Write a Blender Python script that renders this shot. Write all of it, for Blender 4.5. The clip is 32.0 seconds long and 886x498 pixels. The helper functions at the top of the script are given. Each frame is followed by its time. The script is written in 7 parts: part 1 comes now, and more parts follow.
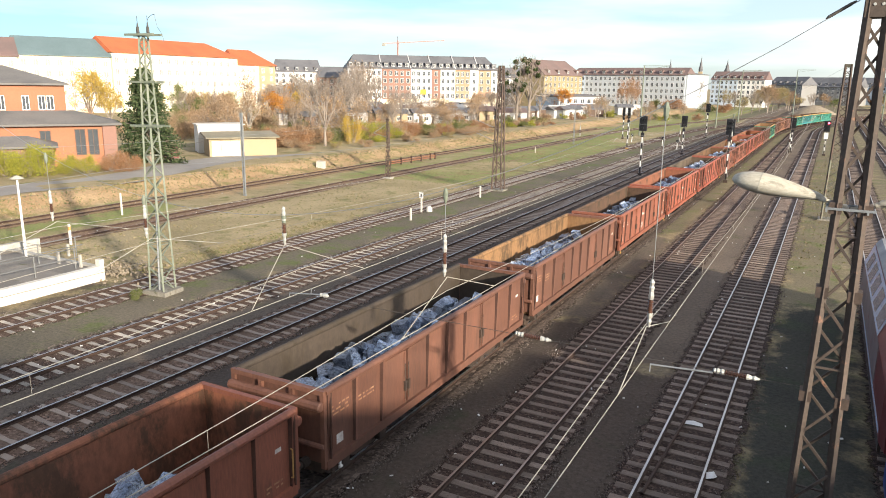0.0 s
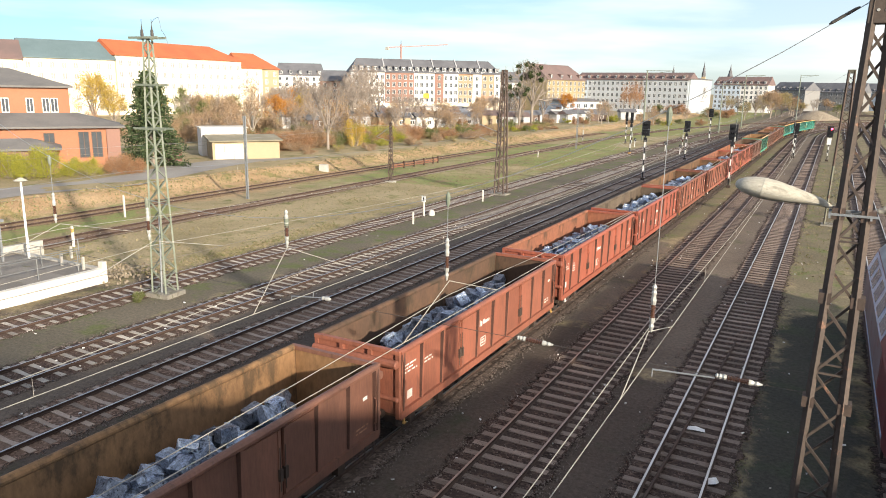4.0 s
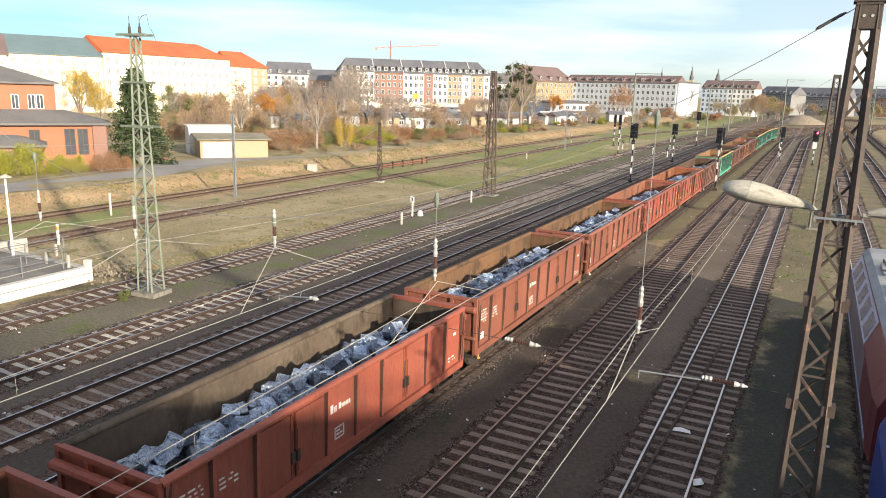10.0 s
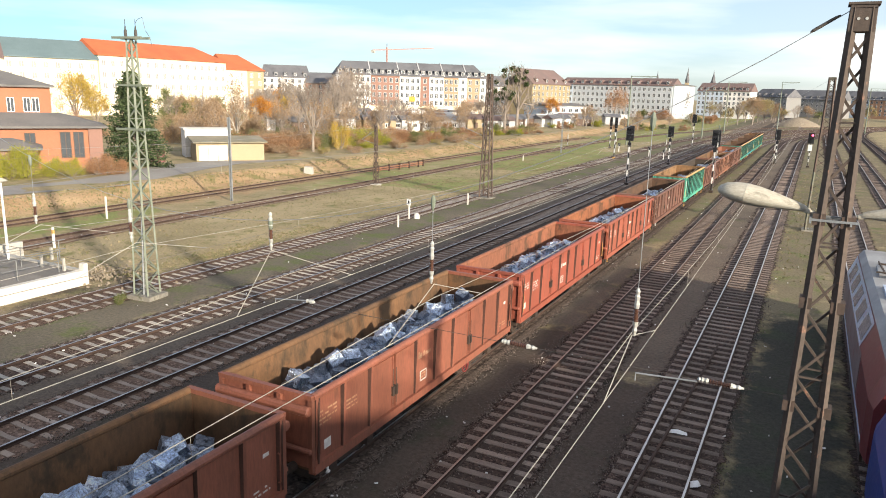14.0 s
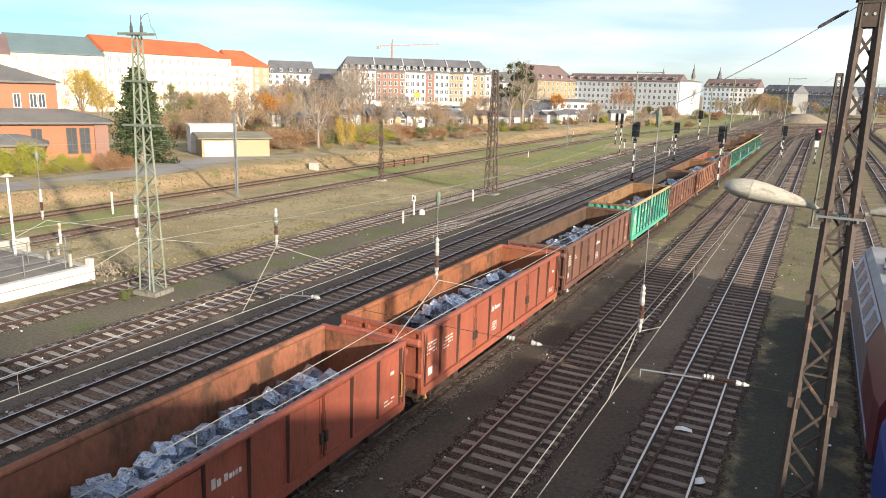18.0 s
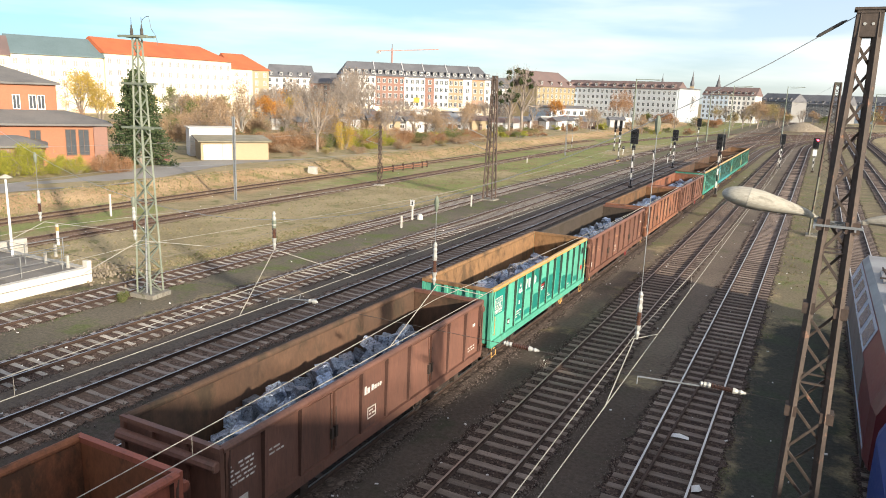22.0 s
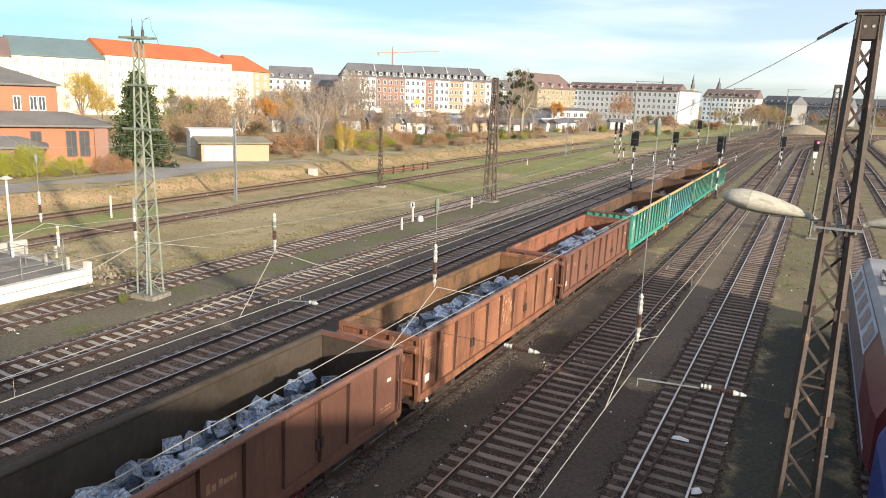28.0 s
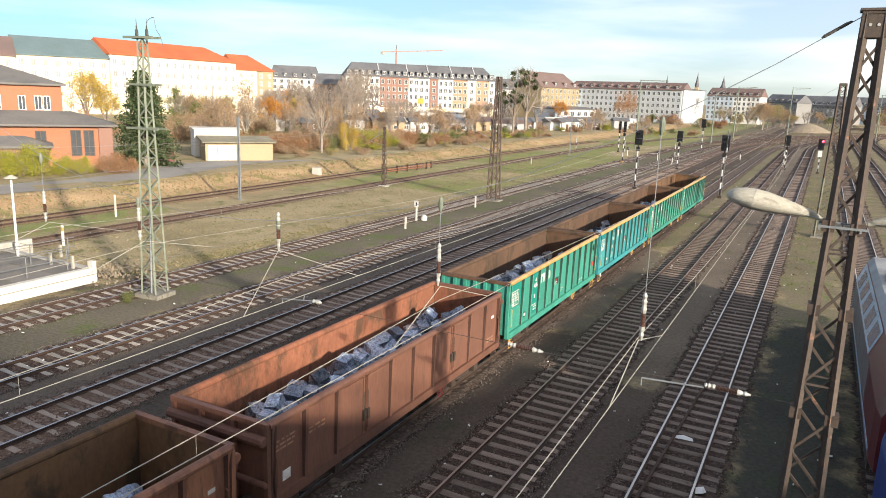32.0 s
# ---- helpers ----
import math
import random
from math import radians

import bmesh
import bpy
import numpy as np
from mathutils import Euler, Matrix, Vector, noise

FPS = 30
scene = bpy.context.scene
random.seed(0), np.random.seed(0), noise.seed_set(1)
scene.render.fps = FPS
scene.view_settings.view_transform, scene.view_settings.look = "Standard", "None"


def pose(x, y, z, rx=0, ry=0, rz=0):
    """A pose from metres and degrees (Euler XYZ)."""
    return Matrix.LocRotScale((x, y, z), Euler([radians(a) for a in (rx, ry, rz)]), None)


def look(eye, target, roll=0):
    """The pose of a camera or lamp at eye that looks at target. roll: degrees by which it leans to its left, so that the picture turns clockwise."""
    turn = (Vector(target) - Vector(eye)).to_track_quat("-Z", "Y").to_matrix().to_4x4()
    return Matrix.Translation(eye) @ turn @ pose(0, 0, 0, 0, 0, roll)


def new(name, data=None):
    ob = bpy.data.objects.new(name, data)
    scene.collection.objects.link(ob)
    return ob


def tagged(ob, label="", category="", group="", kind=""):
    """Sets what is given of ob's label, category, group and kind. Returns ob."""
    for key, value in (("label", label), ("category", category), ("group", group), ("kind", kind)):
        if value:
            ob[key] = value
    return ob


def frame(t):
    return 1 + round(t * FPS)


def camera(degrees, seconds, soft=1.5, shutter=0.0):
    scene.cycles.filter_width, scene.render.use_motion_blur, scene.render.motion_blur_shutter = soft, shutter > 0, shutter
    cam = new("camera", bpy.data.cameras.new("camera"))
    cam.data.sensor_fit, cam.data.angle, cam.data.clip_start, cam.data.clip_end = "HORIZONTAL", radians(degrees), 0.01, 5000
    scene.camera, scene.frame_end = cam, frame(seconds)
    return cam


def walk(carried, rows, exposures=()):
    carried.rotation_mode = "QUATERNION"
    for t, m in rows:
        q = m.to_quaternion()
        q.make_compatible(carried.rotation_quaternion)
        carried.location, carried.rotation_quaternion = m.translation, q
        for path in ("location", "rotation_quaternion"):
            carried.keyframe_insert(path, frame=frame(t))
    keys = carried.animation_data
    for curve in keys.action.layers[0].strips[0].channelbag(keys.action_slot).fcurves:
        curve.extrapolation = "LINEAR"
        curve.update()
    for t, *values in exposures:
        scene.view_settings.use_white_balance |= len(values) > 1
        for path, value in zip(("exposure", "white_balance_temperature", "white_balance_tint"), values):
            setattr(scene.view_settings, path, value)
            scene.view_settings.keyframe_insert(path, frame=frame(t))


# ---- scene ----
# ---- the camera and its path: held by hand at the rail of a road bridge ----
EYE = (0.0, 0.0, 10.48)
cam = camera(63.82, 32.0, 0.95)
TURNS = [
    (0, 76.96, -0.74, 28.25), (0.5, 76.91, -0.91, 28.34), (1, 76.87, -1.05, 28.46), (1.5, 76.80, -0.99, 28.55),
    (2, 76.76, -1.07, 28.61), (2.5, 76.81, -0.73, 28.48), (3, 76.89, -0.70, 28.44), (3.5, 77.04, -0.85, 28.49),
    (5.5, 77.96, -1.28, 28.41), (6, 78.00, -1.59, 28.35), (6.5, 77.95, -1.74, 28.30), (7, 77.81, -1.90, 28.16),
    (7.5, 77.65, -1.66, 28.07), (8, 77.52, -1.68, 27.98), (8.5, 77.42, -1.81, 27.93), (9, 77.32, -1.90, 27.88),
    (9.5, 77.31, -1.80, 27.73), (10, 77.33, -1.55, 27.65), (10.5, 77.42, -1.57, 27.66), (11, 77.50, -1.62, 27.68),
    (11.5, 77.52, -1.59, 27.60), (12, 77.58, -1.63, 27.50), (12.5, 77.62, -1.84, 27.43), (13, 77.62, -1.77, 27.37),
    (13.5, 77.59, -1.58, 27.32), (14, 77.55, -1.51, 27.36), (14.5, 77.50, -1.60, 27.54), (16.5, 77.26, -1.32, 27.80),
    (17, 77.26, -1.33, 27.77), (17.5, 77.22, -1.39, 27.74), (18, 77.23, -1.51, 27.77), (18.5, 77.32, -1.47, 27.77),
    (19, 77.49, -1.62, 27.86), (19.5, 77.64, -1.51, 27.91), (20, 77.75, -1.58, 27.97), (20.5, 77.77, -1.54, 27.90),
    (21, 77.73, -1.48, 27.76), (21.5, 77.69, -1.67, 27.72), (22, 77.64, -2.05, 27.73), (22.5, 77.56, -2.16, 27.67),
    (23, 77.41, -2.04, 27.61), (23.5, 77.31, -1.89, 27.54), (24, 77.28, -1.86, 27.59), (24.5, 77.50, -2.06, 27.69),
    (25, 77.70, -2.05, 27.76), (25.5, 77.95, -2.09, 27.90), (27.5, 77.87, -2.17, 27.85), (28, 77.78, -2.13, 27.77),
    (28.5, 77.79, -2.09, 27.71), (29, 77.82, -2.01, 27.67), (29.5, 77.86, -2.10, 27.71), (30, 77.84, -2.03, 27.72),
    (30.5, 77.77, -2.27, 27.91), (31, 77.65, -2.47, 28.02), (31.5, 77.66, -2.38, 28.09), (32, 77.70, -2.06, 28.06)
]
walk(cam, [(t, pose(*EYE, rx, ry, rz)) for t, rx, ry, rz in TURNS], ((0, 0.94), (3, 0.90), (7, 0.84), (19, 0.84), (23, 0.81), (32, 0.80)))

# ---- daylight: low autumn sun from behind on the right, thin veil clouds ----
SUN_EL, SUN_AZ = 15.5, 117.0
world = bpy.data.worlds.new("sky")
scene.world = world
world.use_nodes = True
wn, wl = world.node_tree.nodes, world.node_tree.links
wn.clear()
w_out = wn.new("ShaderNodeOutputWorld")
w_bg = wn.new("ShaderNodeBackground")
w_sky = wn.new("ShaderNodeTexSky")
w_sky.sky_type = "NISHITA"
w_sky.sun_disc = False
w_sky.sun_elevation, w_sky.sun_rotation = radians(SUN_EL), radians(SUN_AZ)
w_sky.air_density, w_sky.dust_density, w_sky.ozone_density = 1.0, 0.7, 4.0
w_tc = wn.new("ShaderNodeTexCoord")
w_map = wn.new("ShaderNodeMapping")
w_map.inputs["Scale"].default_value = (1.2, 1.2, 9.0)
w_map.inputs["Rotation"].default_value = (0.06, 0.03, 0.4)
w_noise = wn.new("ShaderNodeTexNoise")
w_noise.inputs["Scale"].default_value = 1.6
w_noise.inputs["Detail"].default_value = 6.0
w_ramp = wn.new("ShaderNodeValToRGB")
w_ramp.color_ramp.elements[0].position, w_ramp.color_ramp.elements[1].position = 0.46, 0.70
w_mix = wn.new("ShaderNodeMix")
w_mix.data_type = "RGBA"
w_mix.inputs[7].default_value = (8.8, 8.4, 7.9, 1)
w_mul = wn.new("ShaderNodeMath")
w_mul.operation = "MULTIPLY_ADD"
w_mul.inputs[1].default_value = 0.42
# the veil thickens towards the east
w_east = wn.new("ShaderNodeSeparateXYZ")
w_side = wn.new("ShaderNodeMapRange")
w_side.inputs[1].default_value, w_side.inputs[2].default_value = -0.85, 0.1
w_side.inputs[3].default_value, w_side.inputs[4].default_value = 0.0, 0.30
wl.new(w_tc.outputs["Generated"], w_east.inputs[0])
wl.new(w_east.outputs["X"], w_side.inputs[0])
# and towards the horizon
w_deep = wn.new("ShaderNodeSeparateXYZ")
wl.new(w_tc.outputs["Generated"], w_deep.inputs[0])
w_haze = wn.new("ShaderNodeMapRange")
w_haze.inputs[1].default_value, w_haze.inputs[2].default_value = 0.0, 0.16
w_haze.inputs[3].default_value, w_haze.inputs[4].default_value = 0.05, 0.0
wl.new(w_deep.outputs["Z"], w_haze.inputs[0])
w_sum = wn.new("ShaderNodeMath")
wl.new(w_side.outputs[0], w_sum.inputs[0])
wl.new(w_haze.outputs[0], w_sum.inputs[1])
wl.new(w_sum.outputs[0], w_mul.inputs[2])
wl.new(w_tc.outputs["Generated"], w_map.inputs["Vector"])
wl.new(w_map.outputs["Vector"], w_noise.inputs["Vector"])
wl.new(w_noise.outputs["Fac"], w_ramp.inputs["Fac"])
wl.new(w_ramp.outputs["Color"], w_mul.inputs[0])
wl.new(w_mul.outputs[0], w_mix.inputs[0])
# thin cyan air over the horizon
w_sep = wn.new("ShaderNodeSeparateXYZ")
wl.new(w_tc.outputs["Generated"], w_sep.inputs[0])
w_low = wn.new("ShaderNodeMapRange")
w_low.inputs[1].default_value, w_low.inputs[2].default_value = 0.0, 0.3
wl.new(w_sep.outputs["Z"], w_low.inputs[0])
w_air = wn.new("ShaderNodeMix")
w_air.data_type = "RGBA"
w_air.inputs[6].default_value, w_air.inputs[7].default_value = (0.64, 0.83, 1.0, 1), (1, 1, 1, 1)
wl.new(w_low.outputs[0], w_air.inputs[0])
w_tint = wn.new("ShaderNodeMix")
w_tint.data_type, w_tint.blend_type = "RGBA", "MULTIPLY"
w_tint.inputs[0].default_value = 1.0
wl.new(w_sky.outputs["Color"], w_tint.inputs[6])
wl.new(w_air.outputs[2], w_tint.inputs[7])
wl.new(w_tint.outputs[2], w_mix.inputs[6])
wl.new(w_mix.outputs[2], w_bg.inputs["Color"])
w_bg.inputs["Strength"].default_value = 0.107
wl.new(w_bg.outputs["Background"], w_out.inputs["Surface"])

sun = new("sun", bpy.data.lights.new("sun", "SUN"))
sun.data.energy, sun.data.angle, sun.data.color = 5.0, radians(1.4), (1.0, 0.88, 0.72)
sd = Vector((math.sin(radians(SUN_AZ)) * math.cos(radians(SUN_EL)), math.cos(radians(SUN_AZ)) * math.cos(radians(SUN_EL)), math.sin(radians(SUN_EL))))
sun.matrix_world = look(sd * 100, (0, 0, 0))

# ---- materials ----
def material(name, a, b, scale=1.0, rough=0.8, metal=0.0, bump=0.15, fine=12.0, stretch=(1, 1, 1), c=None, c_at=0.6, tone=0.25, spec=0.4, vary=0.0):
    """A surface: two colours mixed by broad noise, a third in patches, fine grain in tone and relief. scale: per metre."""
    m = bpy.data.materials.new(name)
    m.use_nodes = True
    n, l = m.node_tree.nodes, m.node_tree.links
    bs = n["Principled BSDF"]
    tc = n.new("ShaderNodeTexCoord")
    oi = n.new("ShaderNodeObjectInfo")
    sh = n.new("ShaderNodeVectorMath")
    sh.operation = "SCALE"
    cx = n.new("ShaderNodeCombineXYZ")
    for i in range(3):
        l.new(oi.outputs["Random"], cx.inputs[i])
    l.new(cx.outputs[0], sh.inputs[0])
    sh.inputs["Scale"].default_value = 37.0
    ad = n.new("ShaderNodeVectorMath")
    l.new(tc.outputs["Object"], ad.inputs[0])
    l.new(sh.outputs[0], ad.inputs[1])
    mp = n.new("ShaderNodeMapping")
    mp.inputs["Scale"].default_value = stretch
    l.new(ad.outputs[0], mp.inputs["Vector"])

    def noise_at(s, detail, rough_=0.6):
        t = n.new("ShaderNodeTexNoise")
        t.inputs["Scale"].default_value, t.inputs["Detail"].default_value, t.inputs["Roughness"].default_value = s, detail, rough_
        l.new(mp.outputs[0], t.inputs["Vector"])
        return t.outputs["Fac"]

    def ramp(src, lo, hi):
        r = n.new("ShaderNodeMapRange")
        r.inputs[1].default_value, r.inputs[2].default_value = lo, hi
        l.new(src, r.inputs[0])
        return r.outputs[0]

    def mix(fac, p, q, kind="MIX"):
        x = n.new("ShaderNodeMix")
        x.data_type, x.blend_type = "RGBA", kind
        for s, v in ((x.inputs[0], fac), (x.inputs[6], p), (x.inputs[7], q)):
            if isinstance(v, (tuple, float, int)):
                s.default_value = v if isinstance(v, (float, int)) else (*v, 1)
            else:
                l.new(v, s)
        return x.outputs[2]

    broad, small = noise_at(scale, 5.0), noise_at(scale * fine, 4.0, 0.7)
    col = mix(ramp(broad, 0.38, 0.62), a, b)
    if c is not None:
        col = mix(ramp(noise_at(scale * 2.7, 6.0, 0.7), c_at, c_at + 0.10), col, c)
    grain = n.new("ShaderNodeMapRange")
    grain.inputs[1].default_value, grain.inputs[2].default_value = 0.25, 0.75
    grain.inputs[3].default_value, grain.inputs[4].default_value = 1 - tone, 1 + tone
    l.new(small, grain.inputs[0])
    col = mix(1.0, col, grain.outputs[0], "MULTIPLY")
    if vary:
        v = n.new("ShaderNodeMapRange")
        v.inputs[3].default_value, v.inputs[4].default_value = 1 - vary, 1 + vary
        l.new(oi.outputs["Random"], v.inputs[0])
        col = mix(1.0, col, v.outputs[0], "MULTIPLY")
    l.new(col, bs.inputs["Base Color"])
    rr = n.new("ShaderNodeMapRange")
    rr.inputs[3].default_value, rr.inputs[4].default_value = max(rough - 0.12, 0.05), min(rough + 0.12, 1)
    l.new(small, rr.inputs[0])
    l.new(rr.outputs[0], bs.inputs["Roughness"])
    bs.inputs["Metallic"].default_value = metal
    bs.inputs["Specular IOR Level"].default_value = spec
    if bump:
        bp = n.new("ShaderNodeBump")
        bp.inputs["Strength"].default_value, bp.inputs["Distance"].default_value = min(bump * 3, 1), bump * 0.1
        l.new(small, bp.inputs["Height"])
        l.new(bp.outputs["Normal"], bs.inputs["Normal"])
    return m


def plain(name, col, rough=0.6, metal=0.0, spec=0.4):
    return material(name, col, tuple(x * 0.8 for x in col), 1.5, rough, metal, 0.03, 14.0, tone=0.12, spec=spec)


def leafy(name, a, b, c):
    """Leaves: each leaf takes its own tone between three colours."""
    m = bpy.data.materials.new(name)
    m.use_nodes = True
    n, l = m.node_tree.nodes, m.node_tree.links
    bs = n["Principled BSDF"]
    g = n.new("ShaderNodeNewGeometry")
    r = n.new("ShaderNodeValToRGB")
    r.color_ramp.elements[0].color, r.color_ramp.elements[1].color = (*a, 1), (*c, 1)
    e = r.color_ramp.elements.new(0.5)
    e.color = (*b, 1)
    l.new(g.outputs["Random Per Island"], r.inputs["Fac"])
    l.new(r.outputs["Color"], bs.inputs["Base Color"])
    bs.inputs["Roughness"].default_value = 0.75
    bs.inputs["Specular IOR Level"].default_value = 0.2
    return m


def glass_like(name, col):
    m = plain(name, col, 0.12, 0.0, 0.6)
    return m


M = {}
# the last cover is mossy verge with the locomotives' shade in its colour
COVERS = [("grass", (0.275, 0.225, 0.128), (0.37, 0.30, 0.18), (0.165, 0.165, 0.066), 0.54), ("bank", (0.34, 0.225, 0.125), (0.42, 0.30, 0.175), (0.23, 0.195, 0.085), 0.50),
          ("meadow", (0.195, 0.225, 0.078), (0.255, 0.255, 0.108), (0.27, 0.20, 0.115), 0.50), ("mossy", (0.130, 0.114, 0.083), (0.165, 0.142, 0.106), (0.125, 0.14, 0.06), 0.49),
          ("cinder", (0.080, 0.063, 0.052), (0.105, 0.084, 0.069), (0.072, 0.069, 0.048), 0.57), ("dirtpath", (0.138, 0.111, 0.088), (0.175, 0.141, 0.111), (0.108, 0.103, 0.062), 0.58),
          ("verge", (0.158, 0.134, 0.088), (0.205, 0.172, 0.112), (0.15, 0.16, 0.068), 0.51), ("shaded_moss", (0.050, 0.051, 0.043), (0.066, 0.064, 0.053), (0.054, 0.062, 0.043), 0.50)]


def yard_ground():
    """Dry grass, moss, cinder and trodden earth, which run into one another in ragged patches."""
    m = bpy.data.materials.new("yard_ground")
    m.use_nodes = True
    n, l = m.node_tree.nodes, m.node_tree.links
    bs = n["Principled BSDF"]
    tc = n.new("ShaderNodeTexCoord")

    def noise_at(s, detail, rough=0.6):
        t = n.new("ShaderNodeTexNoise")
        t.inputs["Scale"].default_value, t.inputs["Detail"].default_value, t.inputs["Roughness"].default_value = s, detail, rough
        l.new(tc.outputs["Object"], t.inputs["Vector"])
        return t.outputs["Fac"]

    def span(src, lo, hi, a=0.0, b=1.0):
        r = n.new("ShaderNodeMapRange")
        r.inputs[1].default_value, r.inputs[2].default_value, r.inputs[3].default_value, r.inputs[4].default_value = lo, hi, a, b
        l.new(src, r.inputs[0])
        return r.outputs[0]

    def mix(fac, p, q, kind="MIX"):
        x = n.new("ShaderNodeMix")
        x.data_type, x.blend_type = "RGBA", kind
        for sock, v in ((x.inputs[0], fac), (x.inputs[6], p), (x.inputs[7], q)):
            if isinstance(v, tuple):
                sock.default_value = (*v, 1)
            elif isinstance(v, float):
                sock.default_value = v
            else:
                l.new(v, sock)
        return x.outputs[2]
    broad, patch, small, ragged = noise_at(0.16, 5.0), noise_at(0.45, 7.0, 0.68), noise_at(7.0, 5.0, 0.75), noise_at(0.55, 8.0, 0.7)
    sway, spots = span(broad, 0.36, 0.64), patch
    total = None
    for kind, a, b, c, at in COVERS:
        col = mix(span(spots, at, at + 0.12), mix(sway, a, b), c)
        if total is None:
            total = col
            continue
        w = n.new("ShaderNodeAttribute")
        w.attribute_name = "cover_" + kind
        sm = n.new("ShaderNodeMath")
        sm.operation = "MULTIPLY_ADD"
        l.new(ragged, sm.inputs[0])
        sm.inputs[1].default_value = 1.1
        l.new(w.outputs["Fac"], sm.inputs[2])
        total = mix(span(sm.outputs[0], 0.90, 1.18), total, col)
    grain = span(small, 0.25, 0.75, 0.55, 1.45)
    total = mix(1.0, total, grain, "MULTIPLY")
    l.new(total, bs.inputs["Base Color"])
    bs.inputs["Roughness"].default_value, bs.inputs["Specular IOR Level"].default_value = 0.95, 0.1
    bp = n.new("ShaderNodeBump")
    bp.inputs["Strength"].default_value, bp.inputs["Distance"].default_value = 0.9, 0.06
    l.new(small, bp.inputs["Height"])
    l.new(bp.outputs["Normal"], bs.inputs["Normal"])
    return m


M["yard_ground"] = yard_ground()
M["bank"] = material("bank_grass", (0.38, 0.265, 0.155), (0.44, 0.33, 0.20), 0.25, 0.95, bump=0.6, fine=25, c=(0.12, 0.12, 0.045), c_at=0.55, tone=0.5, spec=0.1)


def ballast(name, a, b, dust):
    """Broken stone: every stone its own tone, dust and soil between; it thins out in ragged patches at the shoulders."""
    m = bpy.data.materials.new(name)
    m.use_nodes = True
    n, l = m.node_tree.nodes, m.node_tree.links
    bs, out = n["Principled BSDF"], n["Material Output"]
    tc = n.new("ShaderNodeTexCoord")
    vo = n.new("ShaderNodeTexVoronoi")
    vo.inputs["Scale"].default_value = 15.0
    l.new(tc.outputs["Object"], vo.inputs["Vector"])
    sep = n.new("ShaderNodeSeparateColor")
    l.new(vo.outputs["Color"], sep.inputs[0])
    r = n.new("ShaderNodeValToRGB")
    e = r.color_ramp.elements
    e[0].color, e[1].color = (*(x * 0.45 for x in a), 1), (*(min(x * 1.7, 1) for x in b), 1)
    e[1].position = 1.0
    for at, c in ((0.35, a), (0.8, b)):
        e.new(at).color = (*c, 1)
    l.new(sep.outputs[0], r.inputs["Fac"])
    big = n.new("ShaderNodeTexNoise")
    big.inputs["Scale"].default_value, big.inputs["Detail"].default_value = 0.7, 6.0
    l.new(tc.outputs["Object"], big.inputs["Vector"])
    k = n.new("ShaderNodeMapRange")
    k.inputs[1].default_value, k.inputs[2].default_value = 0.42, 0.66
    k.inputs[3].default_value, k.inputs[4].default_value = 0.05, 0.75
    l.new(big.outputs["Fac"], k.inputs[0])
    mx = n.new("ShaderNodeMix")
    mx.data_type = "RGBA"
    l.new(k.outputs[0], mx.inputs[0])
    l.new(r.outputs["Color"], mx.inputs[6])
    mx.inputs[7].default_value = (*dust, 1)
    l.new(mx.outputs[2], bs.inputs["Base Color"])
    bs.inputs["Roughness"].default_value, bs.inputs["Specular IOR Level"].default_value = 0.92, 0.15
    bp = n.new("ShaderNodeBump")
    bp.invert = True
    bp.inputs["Strength"].default_value, bp.inputs["Distance"].default_value = 0.35, 0.03
    l.new(vo.outputs["Distance"], bp.inputs["Height"])
    l.new(bp.outputs["Normal"], bs.inputs["Normal"])
    at = n.new("ShaderNodeAttribute")
    at.attribute_name = "across"
    rag = n.new("ShaderNodeTexNoise")
    rag.inputs["Scale"].default_value, rag.inputs["Detail"].default_value, rag.inputs["Roughness"].default_value = 1.1, 8.0, 0.75
    l.new(tc.outputs["Object"], rag.inputs["Vector"])
    sm = n.new("ShaderNodeMath")
    sm.operation = "MULTIPLY_ADD"
    l.new(rag.outputs["Fac"], sm.inputs[0])
    sm.inputs[1].default_value = 1.5
    l.new(at.outputs["Fac"], sm.inputs[2])
    cut = n.new("ShaderNodeMapRange")
    cut.inputs[1].default_value, cut.inputs[2].default_value = 2.08, 2.24
    l.new(sm.outputs[0], cut.inputs[0])
    tr, ms = n.new("ShaderNodeBsdfTransparent"), n.new("ShaderNodeMixShader")
    l.new(cut.outputs[0], ms.inputs[0])
    l.new(bs.outputs[0], ms.inputs[1])
    l.new(tr.outputs[0], ms.inputs[2])
    l.new(ms.outputs[0], out.inputs["Surface"])
    return m


M["ballast"] = ballast("ballast", (0.046, 0.031, 0.026), (0.084, 0.058, 0.047), (0.057, 0.042, 0.034))
M["ballast_dark"] = ballast("ballast_sooty", (0.078, 0.052, 0.041), (0.125, 0.087, 0.068), (0.10, 0.07, 0.055))
M["ballast_rust"] = ballast("ballast_rusty", (0.175, 0.115, 0.08), (0.25, 0.17, 0.122), (0.225, 0.165, 0.105))
M["ballast_lee"] = ballast("ballast_red_brown", (0.13, 0.083, 0.06), (0.195, 0.132, 0.10), (0.16, 0.11, 0.08))
M["ballast_umber"] = ballast("ballast_umber", (0.09, 0.058, 0.044), (0.14, 0.095, 0.073), (0.115, 0.08, 0.06))
M["ballast_overgrown"] = ballast("ballast_overgrown", (0.25, 0.165, 0.105), (0.32, 0.215, 0.135), (0.29, 0.215, 0.115))
M["ballast_cinder"] = ballast("ballast_cinder", (0.085, 0.063, 0.051), (0.14, 0.105, 0.085), (0.115, 0.088, 0.071))
M["stone"] = material("stone", (0.115, 0.09, 0.075), (0.18, 0.147, 0.126), 2.0, 0.9, bump=0.1, fine=10, tone=0.3, vary=0.4)
